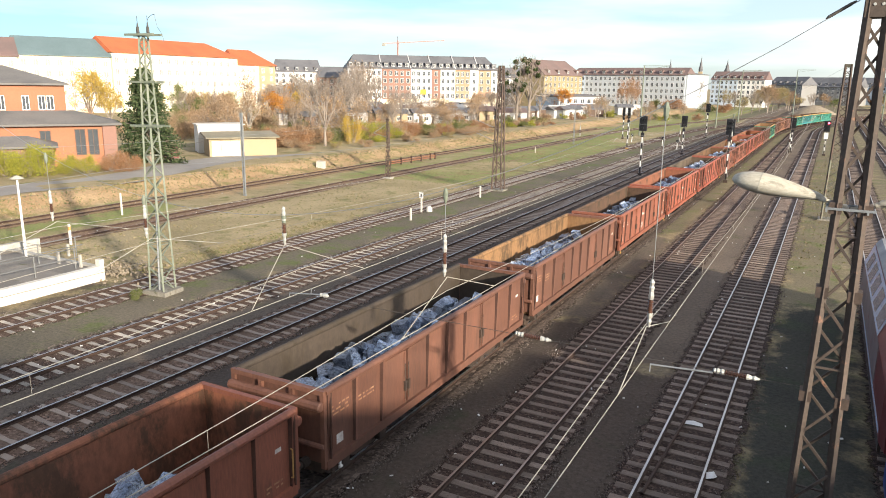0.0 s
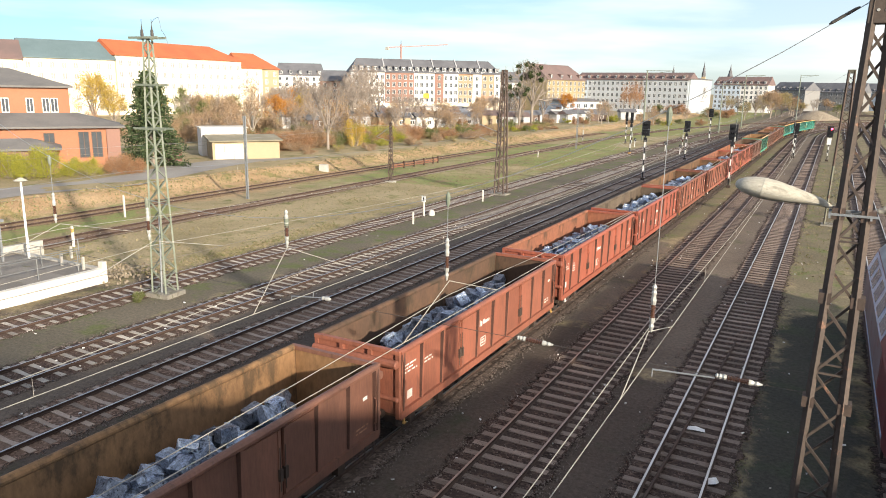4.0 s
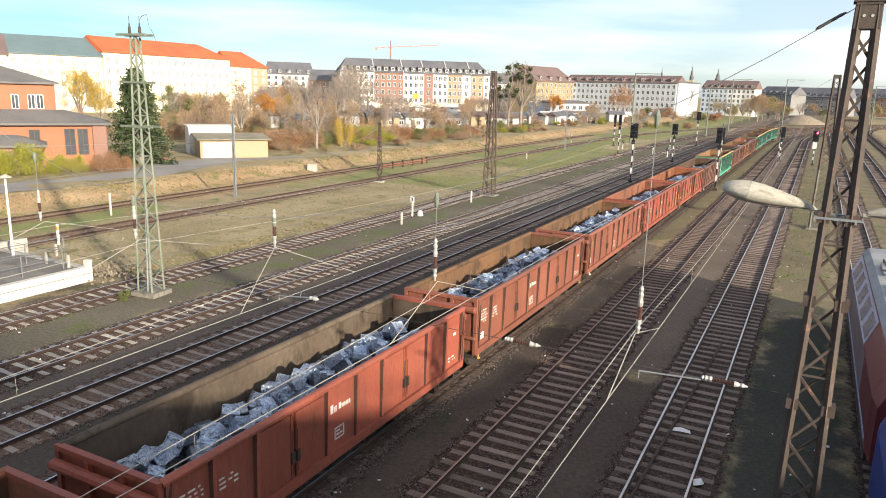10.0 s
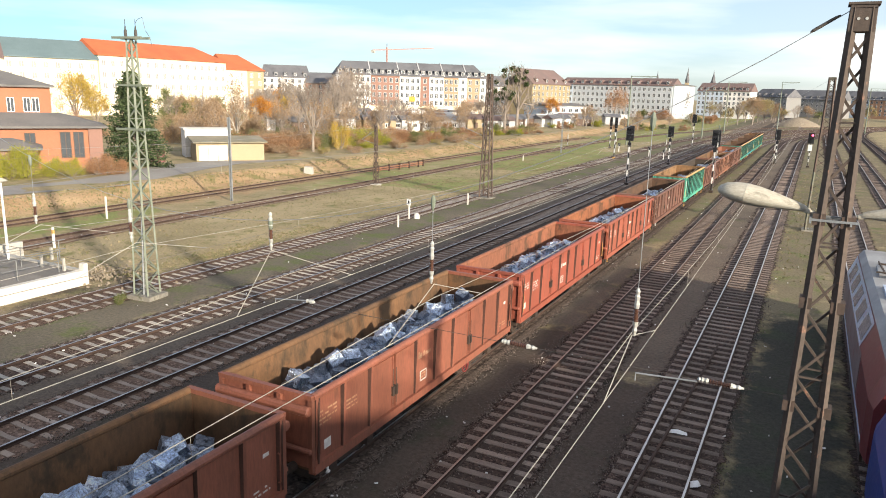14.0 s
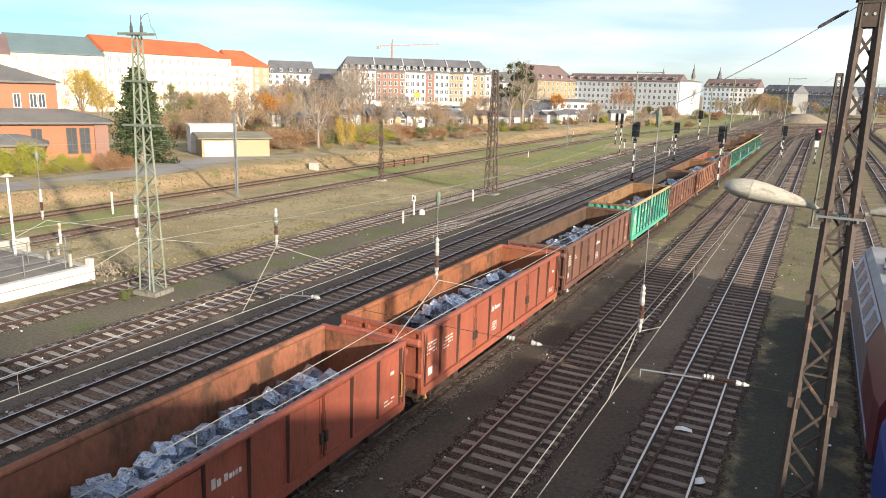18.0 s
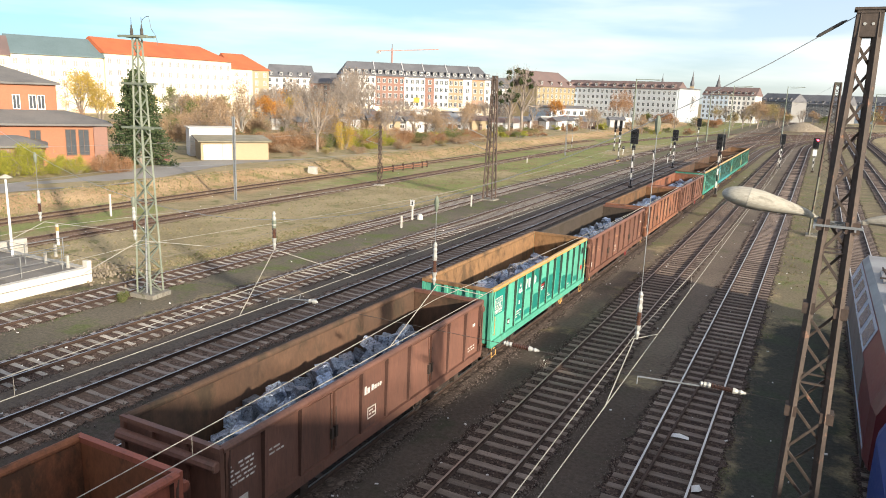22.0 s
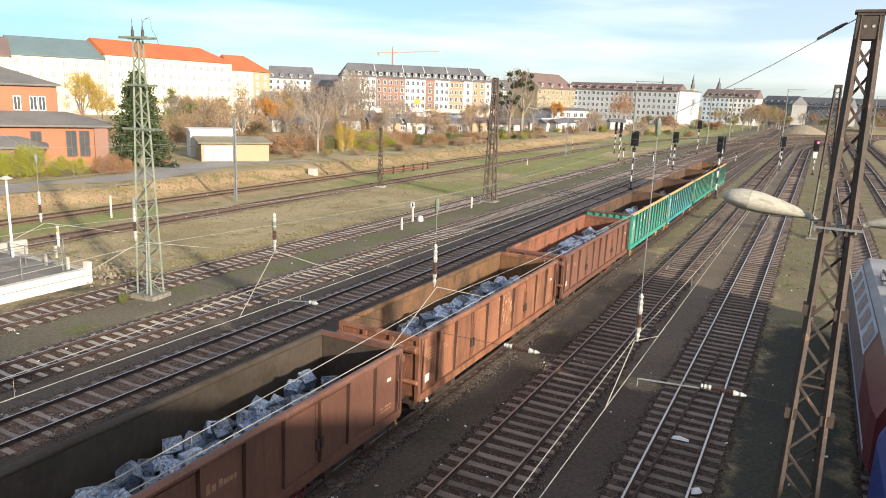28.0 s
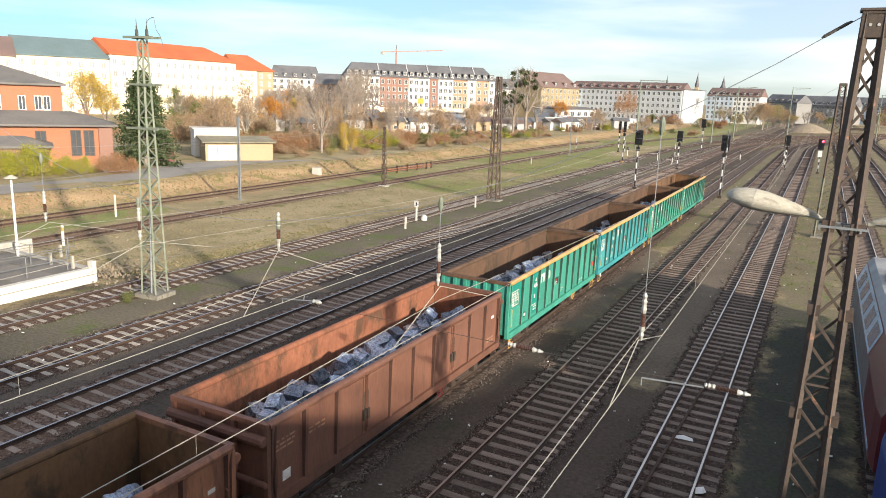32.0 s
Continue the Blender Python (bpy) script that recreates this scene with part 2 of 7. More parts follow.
M["rail"] = material("rail_rust", (0.058, 0.037, 0.029), (0.085, 0.053, 0.039), 1.0, 0.8, 0.2, 0.1, 30, tone=0.3)
M["raildull"] = material("rail_dull_top", (0.30, 0.225, 0.18), (0.38, 0.29, 0.24), 0.8, 0.45, 0.6, 0.02, 30, tone=0.15)
M["railtop"] = material("rail_worn_top", (0.58, 0.555, 0.53), (0.48, 0.455, 0.43), 0.8, 0.38, 0.85, 0.02, 30, tone=0.1)
M["sleeper_wood"] = material("sleeper_wood", (0.175, 0.135, 0.11), (0.255, 0.20, 0.165), 1.2, 0.9, bump=0.3, fine=20, stretch=(0.3, 3, 1), tone=0.35, vary=0.3)
M["sleeper_dark"] = material("sleeper_tarred_wood", (0.12, 0.088, 0.07), (0.16, 0.118, 0.095), 1.2, 0.9, bump=0.3, fine=20, stretch=(0.3, 3, 1), tone=0.35, vary=0.3)
M["sleeper_brown"] = material("sleeper_stained_concrete", (0.26, 0.205, 0.163), (0.33, 0.265, 0.213), 1.5, 0.9, bump=0.2, fine=14, tone=0.25, vary=0.3)
M["sleeper_conc"] = material("sleeper_concrete", (0.41, 0.375, 0.325), (0.31, 0.28, 0.24), 1.5, 0.9, bump=0.2, fine=14, tone=0.25, vary=0.25)
M["concrete"] = material("concrete", (0.36, 0.34, 0.30), (0.45, 0.43, 0.38), 0.6, 0.9, bump=0.2, fine=20, c=(0.24, 0.22, 0.19), c_at=0.6, tone=0.2)
M["conc_dirty"] = material("concrete_weathered", (0.20, 0.185, 0.155), (0.27, 0.25, 0.21), 0.9, 0.95, bump=0.3, fine=14, c=(0.13, 0.125, 0.085), c_at=0.54, tone=0.3)
M["conc_white"] = material("pale_concrete", (0.55, 0.52, 0.46), (0.63, 0.60, 0.53), 0.5, 0.9, bump=0.15, fine=18, c=(0.45, 0.42, 0.36), c_at=0.62, tone=0.15)
M["asphalt"] = material("asphalt", (0.24, 0.22, 0.20), (0.30, 0.28, 0.25), 0.15, 0.9, bump=0.15, fine=60, tone=0.2)
M["galv"] = material("galvanised_steel", (0.34, 0.355, 0.36), (0.27, 0.285, 0.29), 1.0, 0.5, 0.5, 0.04, 12, tone=0.15)
M["galv_old"] = material("galvanised_weathered", (0.22, 0.225, 0.22), (0.16, 0.165, 0.16), 1.0, 0.65, 0.3, 0.04, 12, tone=0.2)
M["mast_green"] = material("mast_paint_green", (0.145, 0.17, 0.125), (0.195, 0.212, 0.165), 0.7, 0.65, bump=0.08, fine=14, c=(0.2, 0.14, 0.09), c_at=0.64, tone=0.2)
M["mast_brown"] = material("mast_rust_brown", (0.062, 0.047, 0.039), (0.10, 0.068, 0.052), 0.9, 0.8, 0.1, 0.1, 14, c=(0.22, 0.11, 0.07), c_at=0.62, tone=0.3)
M["mast_near"] = material("mast_old_brown", (0.066, 0.052, 0.043), (0.094, 0.071, 0.057), 0.9, 0.8, 0.1, 0.1, 14, c=(0.27, 0.14, 0.09), c_at=0.60, tone=0.3)
M["mast_dark"] = material("mast_dark_green", (0.07, 0.075, 0.055), (0.10, 0.09, 0.07), 0.9, 0.8, 0.1, 0.1, 14, c=(0.15, 0.09, 0.06), c_at=0.62, tone=0.3)
M["wire"] = plain("wire_bronze", (0.48, 0.45, 0.38), 0.5, 0.3)
M["wire_dark"] = plain("wire_dark", (0.10, 0.09, 0.08), 0.6, 0.5)
M["porcelain"] = material("insulator_brown", (0.07, 0.035, 0.025), (0.10, 0.05, 0.035), 3.0, 0.25, bump=0.02, fine=8, tone=0.15, spec=0.6)
M["cap"] = plain("fitting_pale", (0.50, 0.50, 0.46), 0.5, 0.3)
M["black"] = plain("black_enamel", (0.018, 0.018, 0.02), 0.45)
M["white"] = plain("white_paint", (0.78, 0.77, 0.74), 0.6)
M["rubble"] = material("rubble_tan", (0.22, 0.175, 0.125), (0.30, 0.25, 0.18), 2.0, 0.95, bump=0.2, fine=10, tone=0.3)
M["yellow"] = material("yellow_paint", (0.55, 0.33, 0.10), (0.42, 0.25, 0.08), 1.2, 0.6, bump=0.05, fine=12, c=(0.22, 0.11, 0.05), c_at=0.57, tone=0.2)
M["red"] = plain("red_paint", (0.5, 0.035, 0.03), 0.5)
M["wheel_red"] = plain("handwheel_red", (0.22, 0.03, 0.03), 0.7)
M["underframe"] = material("underframe_grime", (0.045, 0.036, 0.03), (0.075, 0.052, 0.04), 1.5, 0.85, 0.2, 0.1, 14, tone=0.3)
M["marking"] = material("stencil_white", (0.70, 0.67, 0.62), (0.5, 0.45, 0.4), 2.0, 0.8, bump=0.0, fine=10, tone=0.2)
M["marking_faded"] = material("stencil_faded", (0.42, 0.25, 0.15), (0.30, 0.15, 0.09), 3.0, 0.85, bump=0.0, fine=10, tone=0.3)
# dark colours for the rib flanks and corner stanchions, brown and green
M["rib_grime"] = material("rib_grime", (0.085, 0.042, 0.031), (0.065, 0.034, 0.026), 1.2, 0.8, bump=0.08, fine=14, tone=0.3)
M["rib_dark_green"] = material("rib_dark_green", (0.02, 0.06, 0.045), (0.03, 0.045, 0.035), 1.2, 0.8, bump=0.08, fine=14, tone=0.3)
M["scrape"] = plain("scraped_pale_orange", (0.55, 0.36, 0.20), 0.8)
M["bale"] = material("crushed_sheet_metal", (0.30, 0.365, 0.48), (0.58, 0.65, 0.76), 3.0, 0.34, 0.85, 0.6, 6, c=(0.085, 0.095, 0.115), c_at=0.54, tone=0.75, spec=0.5, vary=0.6)
PAINTS = {
    "redbrown": ((0.25, 0.088, 0.054), (0.205, 0.077, 0.048)), "brown": ((0.175, 0.08, 0.053), (0.135, 0.066, 0.046)),
    "orange": ((0.31, 0.09, 0.053), (0.255, 0.08, 0.049)), "redd": ((0.29, 0.078, 0.048), (0.24, 0.071, 0.045)),
    "dark": ((0.175, 0.083, 0.058), (0.13, 0.066, 0.048)), "rust": ((0.29, 0.128, 0.068), (0.19, 0.083, 0.05)),
    "green": ((0.105, 0.40, 0.28), (0.075, 0.33, 0.23)), "teal": ((0.04, 0.245, 0.26), (0.035, 0.205, 0.22)),
    "jade": ((0.05, 0.275, 0.205), (0.04, 0.225, 0.17)), "green_fresh": ((0.010, 0.205, 0.160), (0.008, 0.175, 0.138)), "teal_fresh": ((0.01, 0.19, 0.20), (0.01, 0.16, 0.17))}
for key, (p, q) in PAINTS.items():
    M["paint_" + key] = material("wagon_paint_" + key, p, q, 0.6, 0.6, bump=0.06, fine=18, stretch=(1, 1.6, 0.3), c=tuple(0.62 * x + 0.03 * y for x, y in zip(q, (1.0, 0.6, 0.4))), c_at=0.58 if key != "rust" else 0.5, tone=0.26, vary=0.12)
LININGS = {"ochre": ((0.26, 0.145, 0.066), (0.205, 0.115, 0.055)), "tan": ((0.165, 0.086, 0.040), (0.118, 0.066, 0.035)), "orange": ((0.272, 0.100, 0.044), (0.216, 0.080, 0.038)), "brown": ((0.115, 0.064, 0.038), (0.082, 0.049, 0.032)),
           "pale": ((0.125, 0.095, 0.066), (0.092, 0.066, 0.046)), "grey": ((0.062, 0.047, 0.035), (0.050, 0.039, 0.030)), "redd": ((0.255, 0.098, 0.053), (0.20, 0.082, 0.048))}
for key, (p, q) in LININGS.items():
    M["lining_" + key] = material("wagon_lining_" + key, p, q, 0.32, 0.85, bump=0.08, fine=22, stretch=(1, 1, 0.5), c=tuple(0.35 * x + 0.35 * g for x, g in zip(q, (0.085, 0.062, 0.036))), c_at=0.50, tone=0.28)


# ---- mesh tools ----
class Build:
    """Collects vertices and faces for one mesh."""

    def __init__(self):
        self.v, self.f, self.k = [], [], []

    def add(self, verts, faces, slot=0):
        o = len(self.v)
        self.v.extend(tuple(p) for p in verts)
        self.f.extend(tuple(i + o for i in q) for q in faces)
        self.k.extend([slot] * len(faces))
        return self

    def box(self, x0, x1, y0, y1, z0, z1, slot=0, m=None):
        vs = [Vector((x, y, z)) for z in (z0, z1) for x, y in ((x0, y0), (x1, y0), (x1, y1), (x0, y1))]
        if m is not None:
            vs = [m @ p for p in vs]
        return self.add(vs, [(3, 2, 1, 0), (4, 5, 6, 7), (0, 1, 5, 4), (1, 2, 6, 5), (2, 3, 7, 6), (3, 0, 4, 7)], slot)

    def rod(self, p, q, r, r2=None, n=8, slot=0):
        p, q = Vector(p), Vector(q)
        d = q - p
        if d.length < 1e-6:
            return self
        u = d.to_track_quat("Z", "Y").to_matrix()
        r2 = r if r2 is None else r2
        vs = []
        for c, rr in ((p, r), (q, r2)):
            for i in range(n):
                a = 2 * math.pi * i / n
                vs.append(c + u @ Vector((rr * math.cos(a), rr * math.sin(a), 0)))
        fs = [(i, (i + 1) % n, n + (i + 1) % n, n + i) for i in range(n)] + [tuple(range(n - 1, -1, -1)), tuple(range(n, 2 * n))]
        return self.add(vs, fs, slot)

    def bar(self, p, q, w, h=None, slot=0):
        """A square bar from p to q."""
        p, q = Vector(p), Vector(q)
        d = q - p
        u = d.to_track_quat("Z", "Y").to_matrix()
        h = w if h is None else h
        vs = [c + u @ Vector((a * w / 2, b * h / 2, 0)) for c in (p, q) for a, b in ((-1, -1), (1, -1), (1, 1), (-1, 1))]
        return self.add(vs, [(3, 2, 1, 0), (4, 5, 6, 7), (0, 1, 5, 4), (1, 2, 6, 5), (2, 3, 7, 6), (3, 0, 4, 7)], slot)

    def turned(self, c, axis, profile, n=12, slot=0):
        """A turned body: profile of (distance along axis, radius)."""
        c = Vector(c)
        u = Vector(axis).to_track_quat("Z", "Y").to_matrix()
        vs, fs = [], []
        for d, r in profile:
            for i in range(n):
                a = 2 * math.pi * i / n
                vs.append(c + u @ Vector((r * math.cos(a), r * math.sin(a), d)))
        for j in range(len(profile) - 1):
            for i in range(n):
                fs.append((j * n + i, j * n + (i + 1) % n, (j + 1) * n + (i + 1) % n, (j + 1) * n + i))
        fs += [tuple(range(n - 1, -1, -1)), tuple(range((len(profile) - 1) * n, len(profile) * n))]
        return self.add(vs, fs, slot)

    def mesh(self, name, *mats):
        me = bpy.data.meshes.new(name)
        me.from_pydata(self.v, [], self.f)
        for m in mats:
            me.materials.append(m)
        if len(mats) > 1:
            me.polygons.foreach_set("material_index", self.k)
        me.update()
        return me


def tube(pts, r, n=5):
    """One bent wire or tube through the points."""
    b = Build()
    pts = [Vector(p) for p in pts]
    for i, p in enumerate(pts):
        d = (pts[min(i + 1, len(pts) - 1)] - pts[max(i - 1, 0)]).normalized()
        u = d.to_track_quat("Z", "Y").to_matrix()
        for k in range(n):
            a = 2 * math.pi * k / n
            b.v.append(tuple(p + u @ Vector((r * math.cos(a), r * math.sin(a), 0))))
    for i in range(len(pts) - 1):
        for k in range(n):
            b.f.append((i * n + k, i * n + (k + 1) % n, (i + 1) * n + (k + 1) % n, (i + 1) * n + k))
            b.k.append(0)
    return b


def thing(name, label, category, m=None, group="", kind=""):
    ob = new(name)
    ob.empty_display_size = 0.2
    if m is not None:
        ob.matrix_basis = m
    return tagged(ob, label, category, group, kind)


def part(name, b, mat, parent, label="", m=None, kind=""):
    """Links a mesh as one object under a thing or part."""
    me = b.mesh(name, *(mat if isinstance(mat, (list, tuple)) else (mat,))) if isinstance(b, Build) else b
    ob = new(name, me)
    ob.parent = parent
    if m is not None:
        ob.matrix_basis = m
    return tagged(ob, label, kind=kind)


def solid(name, b, mats, label, category, m=None, group="", kind=""):
    """A thing that is one mesh."""
    ob = new(name, b.mesh(name, *(mats if isinstance(mats, (list, tuple)) else (mats,))))
    if m is not None:
        ob.matrix_basis = m
    return tagged(ob, label, category, group, kind)


def repaint(ob, *mats):
    for s, m in zip(ob.material_slots, mats):
        s.link, s.material = "OBJECT", m

# ---- the plan: tracks run along y, bend to the right far off ----
TRAIN_X, BEND_Y, BEND_R = -11.52, 170.0, 375.0
#          x, start of bend, radius, first y, last y, sleepers, ballast, worn top
TRACKS = [(-2.67, 196, 372, -45, 420, "sleeper_wood", "ballast", True), (-7.17, 186, 372, -45, 420, "sleeper_wood", "ballast", 2),
          (TRAIN_X, BEND_Y, BEND_R, -230, 460, "sleeper_dark", "ballast_cinder", True), (-16.1, 168, 380, -45, 420, "sleeper_dark", "ballast_umber", True),
          (-20.5, 166, 386, -45, 430, "sleeper_brown", "ballast_lee", True), (-24.9, 164, 390, -45, 430, "sleeper_conc", "ballast_dark", True),
          (-30.6, 158, 396, -30, 430, "sleeper_conc", "ballast_umber", True), (-44.7, 150, 412, 8, 430, "sleeper_wood", "ballast_rust", 2),
          (-52.4, 150, 420, 8, 180, "sleeper_wood", "ballast_overgrown", False), (3.65, 250, 400, -60, 420, "sleeper_wood", "ballast", True),
          (8.3, 250, 396, -45, 420, "sleeper_wood", "ballast", True), (13.2, 250, 390, -45, 400, "sleeper_wood", "ballast", False)]
RAIL_TOP = 0.17


def along(x0, y1, r, a):
    """Place and heading on a track, a metres along it."""
    if a < y1:
        return x0, a, 0.0
    th = (a - y1) / r
    return x0 + r * (1 - math.cos(th)), y1 + r * math.sin(th), th


def rise(x):
    """Height of the ground: a low bank on the far side of the yard."""
    s = min(max((-54.6 - x) / 4.8, 0.0), 1.0)
    return 1.0 * s * s * (3 - 2 * s)


def ground_sheet():
    xs = [-2600, -1200, -600, -300, -180, -120, -95, -82, -74, -68, -62.5, -60.5, -59, -57.5, -56, -54.6, -50, -47.5, -42.5, -38, -35, -32.2, -28.3, -25.9,
          -23.9, -23.2, -22.2, -21.5, -19.2, -17.8, -14.4, -13, -10.1, -8.7, -6.2, -5.5, -4.4, -3.7, -1.4, 0.4, 2.0, 5.2, 6.8, 9.8, 11.6, 15.5, 20, 40, 90, 200, 500, 1200, 2600]
    ys = [-1500, -500, -200, -100, -60, -40] + [2.0 * i - 30 for i in range(16)] + [2.0 * i + 2 for i in range(1, 60)] + [125 + 6 * i for i in range(20)] + [260, 300, 360, 450, 600, 900, 1500, 2600, 4200]
    kinds = ["grass", "bank", "meadow", "mossy", "cinder", "dirtpath", "verge", "shaded_moss"]
    cells = {}

    def zone(x, y):
        if x < -59.5:
            return 0
        if x < -54.4:
            return 1
        if x < -45.8:
            return 2 if noise.noise((x * 0.12, y * 0.045, 7)) > 0.02 else 1 if x < -50 else 0
        if x < -31.5 and x > -35 and y < 29:
            return 4
        if x < -31.5:
            return 2 if (y > 68 and noise.noise((x * 0.1, y * 0.03, 3)) > -0.4) else 0
        if x < -25.9:
            return 3
        if y > 100 and -19.2 < x < 2.0:
            return 4 if x < -13 else 5 if -6.5 < x < -3.5 else 6
        if -23.6 < x < -21.7:
            return 5
        # near ends of both paths use darker cinder in place of shade
        if -6.0 < x < -3.9:
            return 5 if y > 26 else 4
        if -13 < x < -8.7:
            return 6 if y > 52 else 5 if y > 30 else 4
        if x < -1.4:
            return 4 if y < 260 else 5
        # up to y 37 the verge is coloured dark for the locomotives' shade
        if x < 2.0:
            return 6 if y > 37 else 7
        if x < 15:
            return 4 if x < 5.2 or 6.8 < x < 9.8 or x > 11.6 else 6
        return 0
    b = Build()
    nx = len(xs)
    for y in ys:
        for i, x in enumerate(xs):
            j = 0.0 if abs(x) > 70 else 0.6 * noise.noise((x * 0.7, y * 0.21, 2.0))
            b.v.append((x + j, y, rise(x) + (0.05 * noise.noise((x * 0.3, y * 0.3, 9)) if x < -31 and abs(x) < 70 else 0)))
    for j in range(len(ys) - 1):
        for i in range(nx - 1):
            b.f.append((j * nx + i, j * nx + i + 1, (j + 1) * nx + i + 1, (j + 1) * nx + i))
            b.k.append(0)
            cells[i, j] = zone((xs[i] + xs[i + 1]) / 2, (ys[j] + ys[j + 1]) / 2)
    ob = solid("ground", b, M["yard_ground"], "yard ground of dry grass, moss and dark cinder", "ground", kind="structure")
    # share of every kind of cover at each corner of the sheet
    for q, kind in enumerate(kinds[1:], 1):
        share = []
        for j in range(len(ys)):
            for i in range(nx):
                near = [cells[p] for p in ((i - 1, j - 1), (i, j - 1), (i - 1, j), (i, j)) if p in cells]
                share.append(near.count(q) / len(near))
        ob.data.attributes.new("cover_" + kind, "FLOAT", "POINT").data.foreach_set("value", share)
    return ob


ground = ground_sheet()


def sweep(b, x0, y1, r, a0, a1, profile, step=10.0, slots=None, closed=True):
    """A profile of (offset, height) carried along a track."""
    n = len(profile)
    stations = []
    a = a0
    while a < a1 - 1e-6:
        stations.append(a)
        a += (step if a < y1 - step else 4.0)
    stations.append(a1)
    o = len(b.v)
    for a in stations:
        x, y, th = along(x0, y1, r, a)
        for d, z in profile:
            b.v.append((x + d * math.cos(th), y - d * math.sin(th), z))
    for j in range(len(stations) - 1):
        for i in range(n if closed else n - 1):
            k = (i + 1) % n
            b.f.append((o + j * n + i, o + j * n + k, o + (j + 1) * n + k, o + (j + 1) * n + i))
            b.k.append(slots[i] if slots else 0)
    return b


def sleeper_mesh(kind):
    b = Build()
    if kind in ("sleeper_conc", "sleeper_brown"):
        vs = []
        for x, h, w in ((-1.28, 0.035, 0.125), (-0.55, 0.05, 0.125), (0, 0.02, 0.10), (0.55, 0.05, 0.125), (1.28, 0.035, 0.125)):
            vs += [(x, -w, -0.08), (x, -w * 0.8, h), (x, w * 0.8, h), (x, w, -0.08)]
        fs = [(4 * j + i, 4 * j + i + 4, 4 * j + i + 5, 4 * j + i + 1) for j in range(4) for i in range(3)] + [(0, 1, 2, 3), (19, 18, 17, 16)]
        b.add(vs, fs)
    else:
        b.box(-1.3, 1.3, -0.125, 0.125, -0.08, 0.045)
        for s in (-1, 1):
            b.box(s * 0.75 - 0.17, s * 0.75 + 0.17, -0.08, 0.08, 0.045, 0.058)
    return b.mesh("sleeper", M[kind])


def build_tracks():
    meshes = {k: sleeper_mesh(k) for k in ("sleeper_wood", "sleeper_dark", "sleeper_brown", "sleeper_conc")}
    for x0, y1, r, a0, a1, sl, bal, worn in TRACKS:
        words = "concrete" if sl in ("sleeper_conc", "sleeper_brown") else "dark wooden"
        tr = thing("track", f"railway track on {words} sleepers in grey-brown ballast" if worn else "rusty disused railway track on weathered wooden sleepers", "track", group="railway tracks", kind="structure")
        z = rise(x0)
        cov = 0.058 if sl == "sleeper_dark" else 0.026 if sl in ("sleeper_conc", "sleeper_brown") else 0.035
        mid = 0.05 if x0 == TRAIN_X else 0.018 if sl == "sleeper_dark" else 0.012
        end = 0.008 if sl in ("sleeper_conc", "sleeper_brown") else 0.03
        bed = Build()
        prof = [(-2.15, 0.012 + z), (-1.6, min(0.022, end) + z), (-1.45, end + z), (-1.05, cov + z), (-0.85, 0.03 + z), (0, mid + z), (0.85, 0.03 + z), (1.05, cov + z), (1.45, end + z), (1.6, min(0.022, end) + z), (2.15, 0.012 + z)]
        sweep(bed, x0, y1, r, a0, a1, prof, step=6.0, closed=False)
        bob = part("ballast_bed", bed, M[bal], tr)
        bob.data.attributes.new("across", "FLOAT", "POINT").data.foreach_set("value", [abs(d) for d, _ in prof] * (len(bed.v) // len(prof)))
        for s in (-0.75, 0.75):
            rb = Build()
            sweep(rb, x0, y1, r, a0, a1, [(s + d, h + z) for d, h in ((-0.07, 0.05), (-0.07, 0.06), (-0.012, 0.075), (-0.012, 0.13), (-0.036, 0.14), (-0.036, 0.162), (-0.031, 0.168), (0.031, 0.168), (0.036, 0.162), (0.036, 0.14), (0.012, 0.13), (0.012, 0.075), (0.07, 0.06), (0.07, 0.05))],
                  slots=[0, 0, 0, 0, 0, 0, 1, 0, 0, 0, 0, 0, 0, 0])
            part("rail", rb, [M["rail"], M["raildull"] if worn == 2 else M["railtop"] if worn else M["raildull"]], tr)
        near0 = max(a0, 8.0)
        a, rest, count = a0, Build(), 0
        while a < min(a1, 300):
            x, y, th = along(x0, y1, r, a)
            m = Matrix.Translation((x, y, z + random.uniform(-0.008, 0.004) - (0.045 if x0 < -40 or random.random() < (a - 70) / 110 else 0))) @ Matrix.Rotation(-th + random.uniform(-0.022, 0.022), 4, "Z")
            if near0 <= a and count < 70 and x0 < 6 and x0 not in (-16.1, 3.65):
                part("sleeper", meshes[sl], None, tr, m=m)
                count += 1
            elif a > 5 or x0 == TRAIN_X:
                rest.box(-1.3, 1.3, -0.125, 0.125, -0.08, 0.045, m=m)
            a += 0.63 + random.uniform(-0.025, 0.025)
        part("far_sleepers", rest, M[sl], tr, kind="stuff")


# ---- the bridge on which the camera stands ----
BR_DIR, BR_N = Vector((0.958, 0.287, 0)), Vector((-0.287, 0.958, 0))


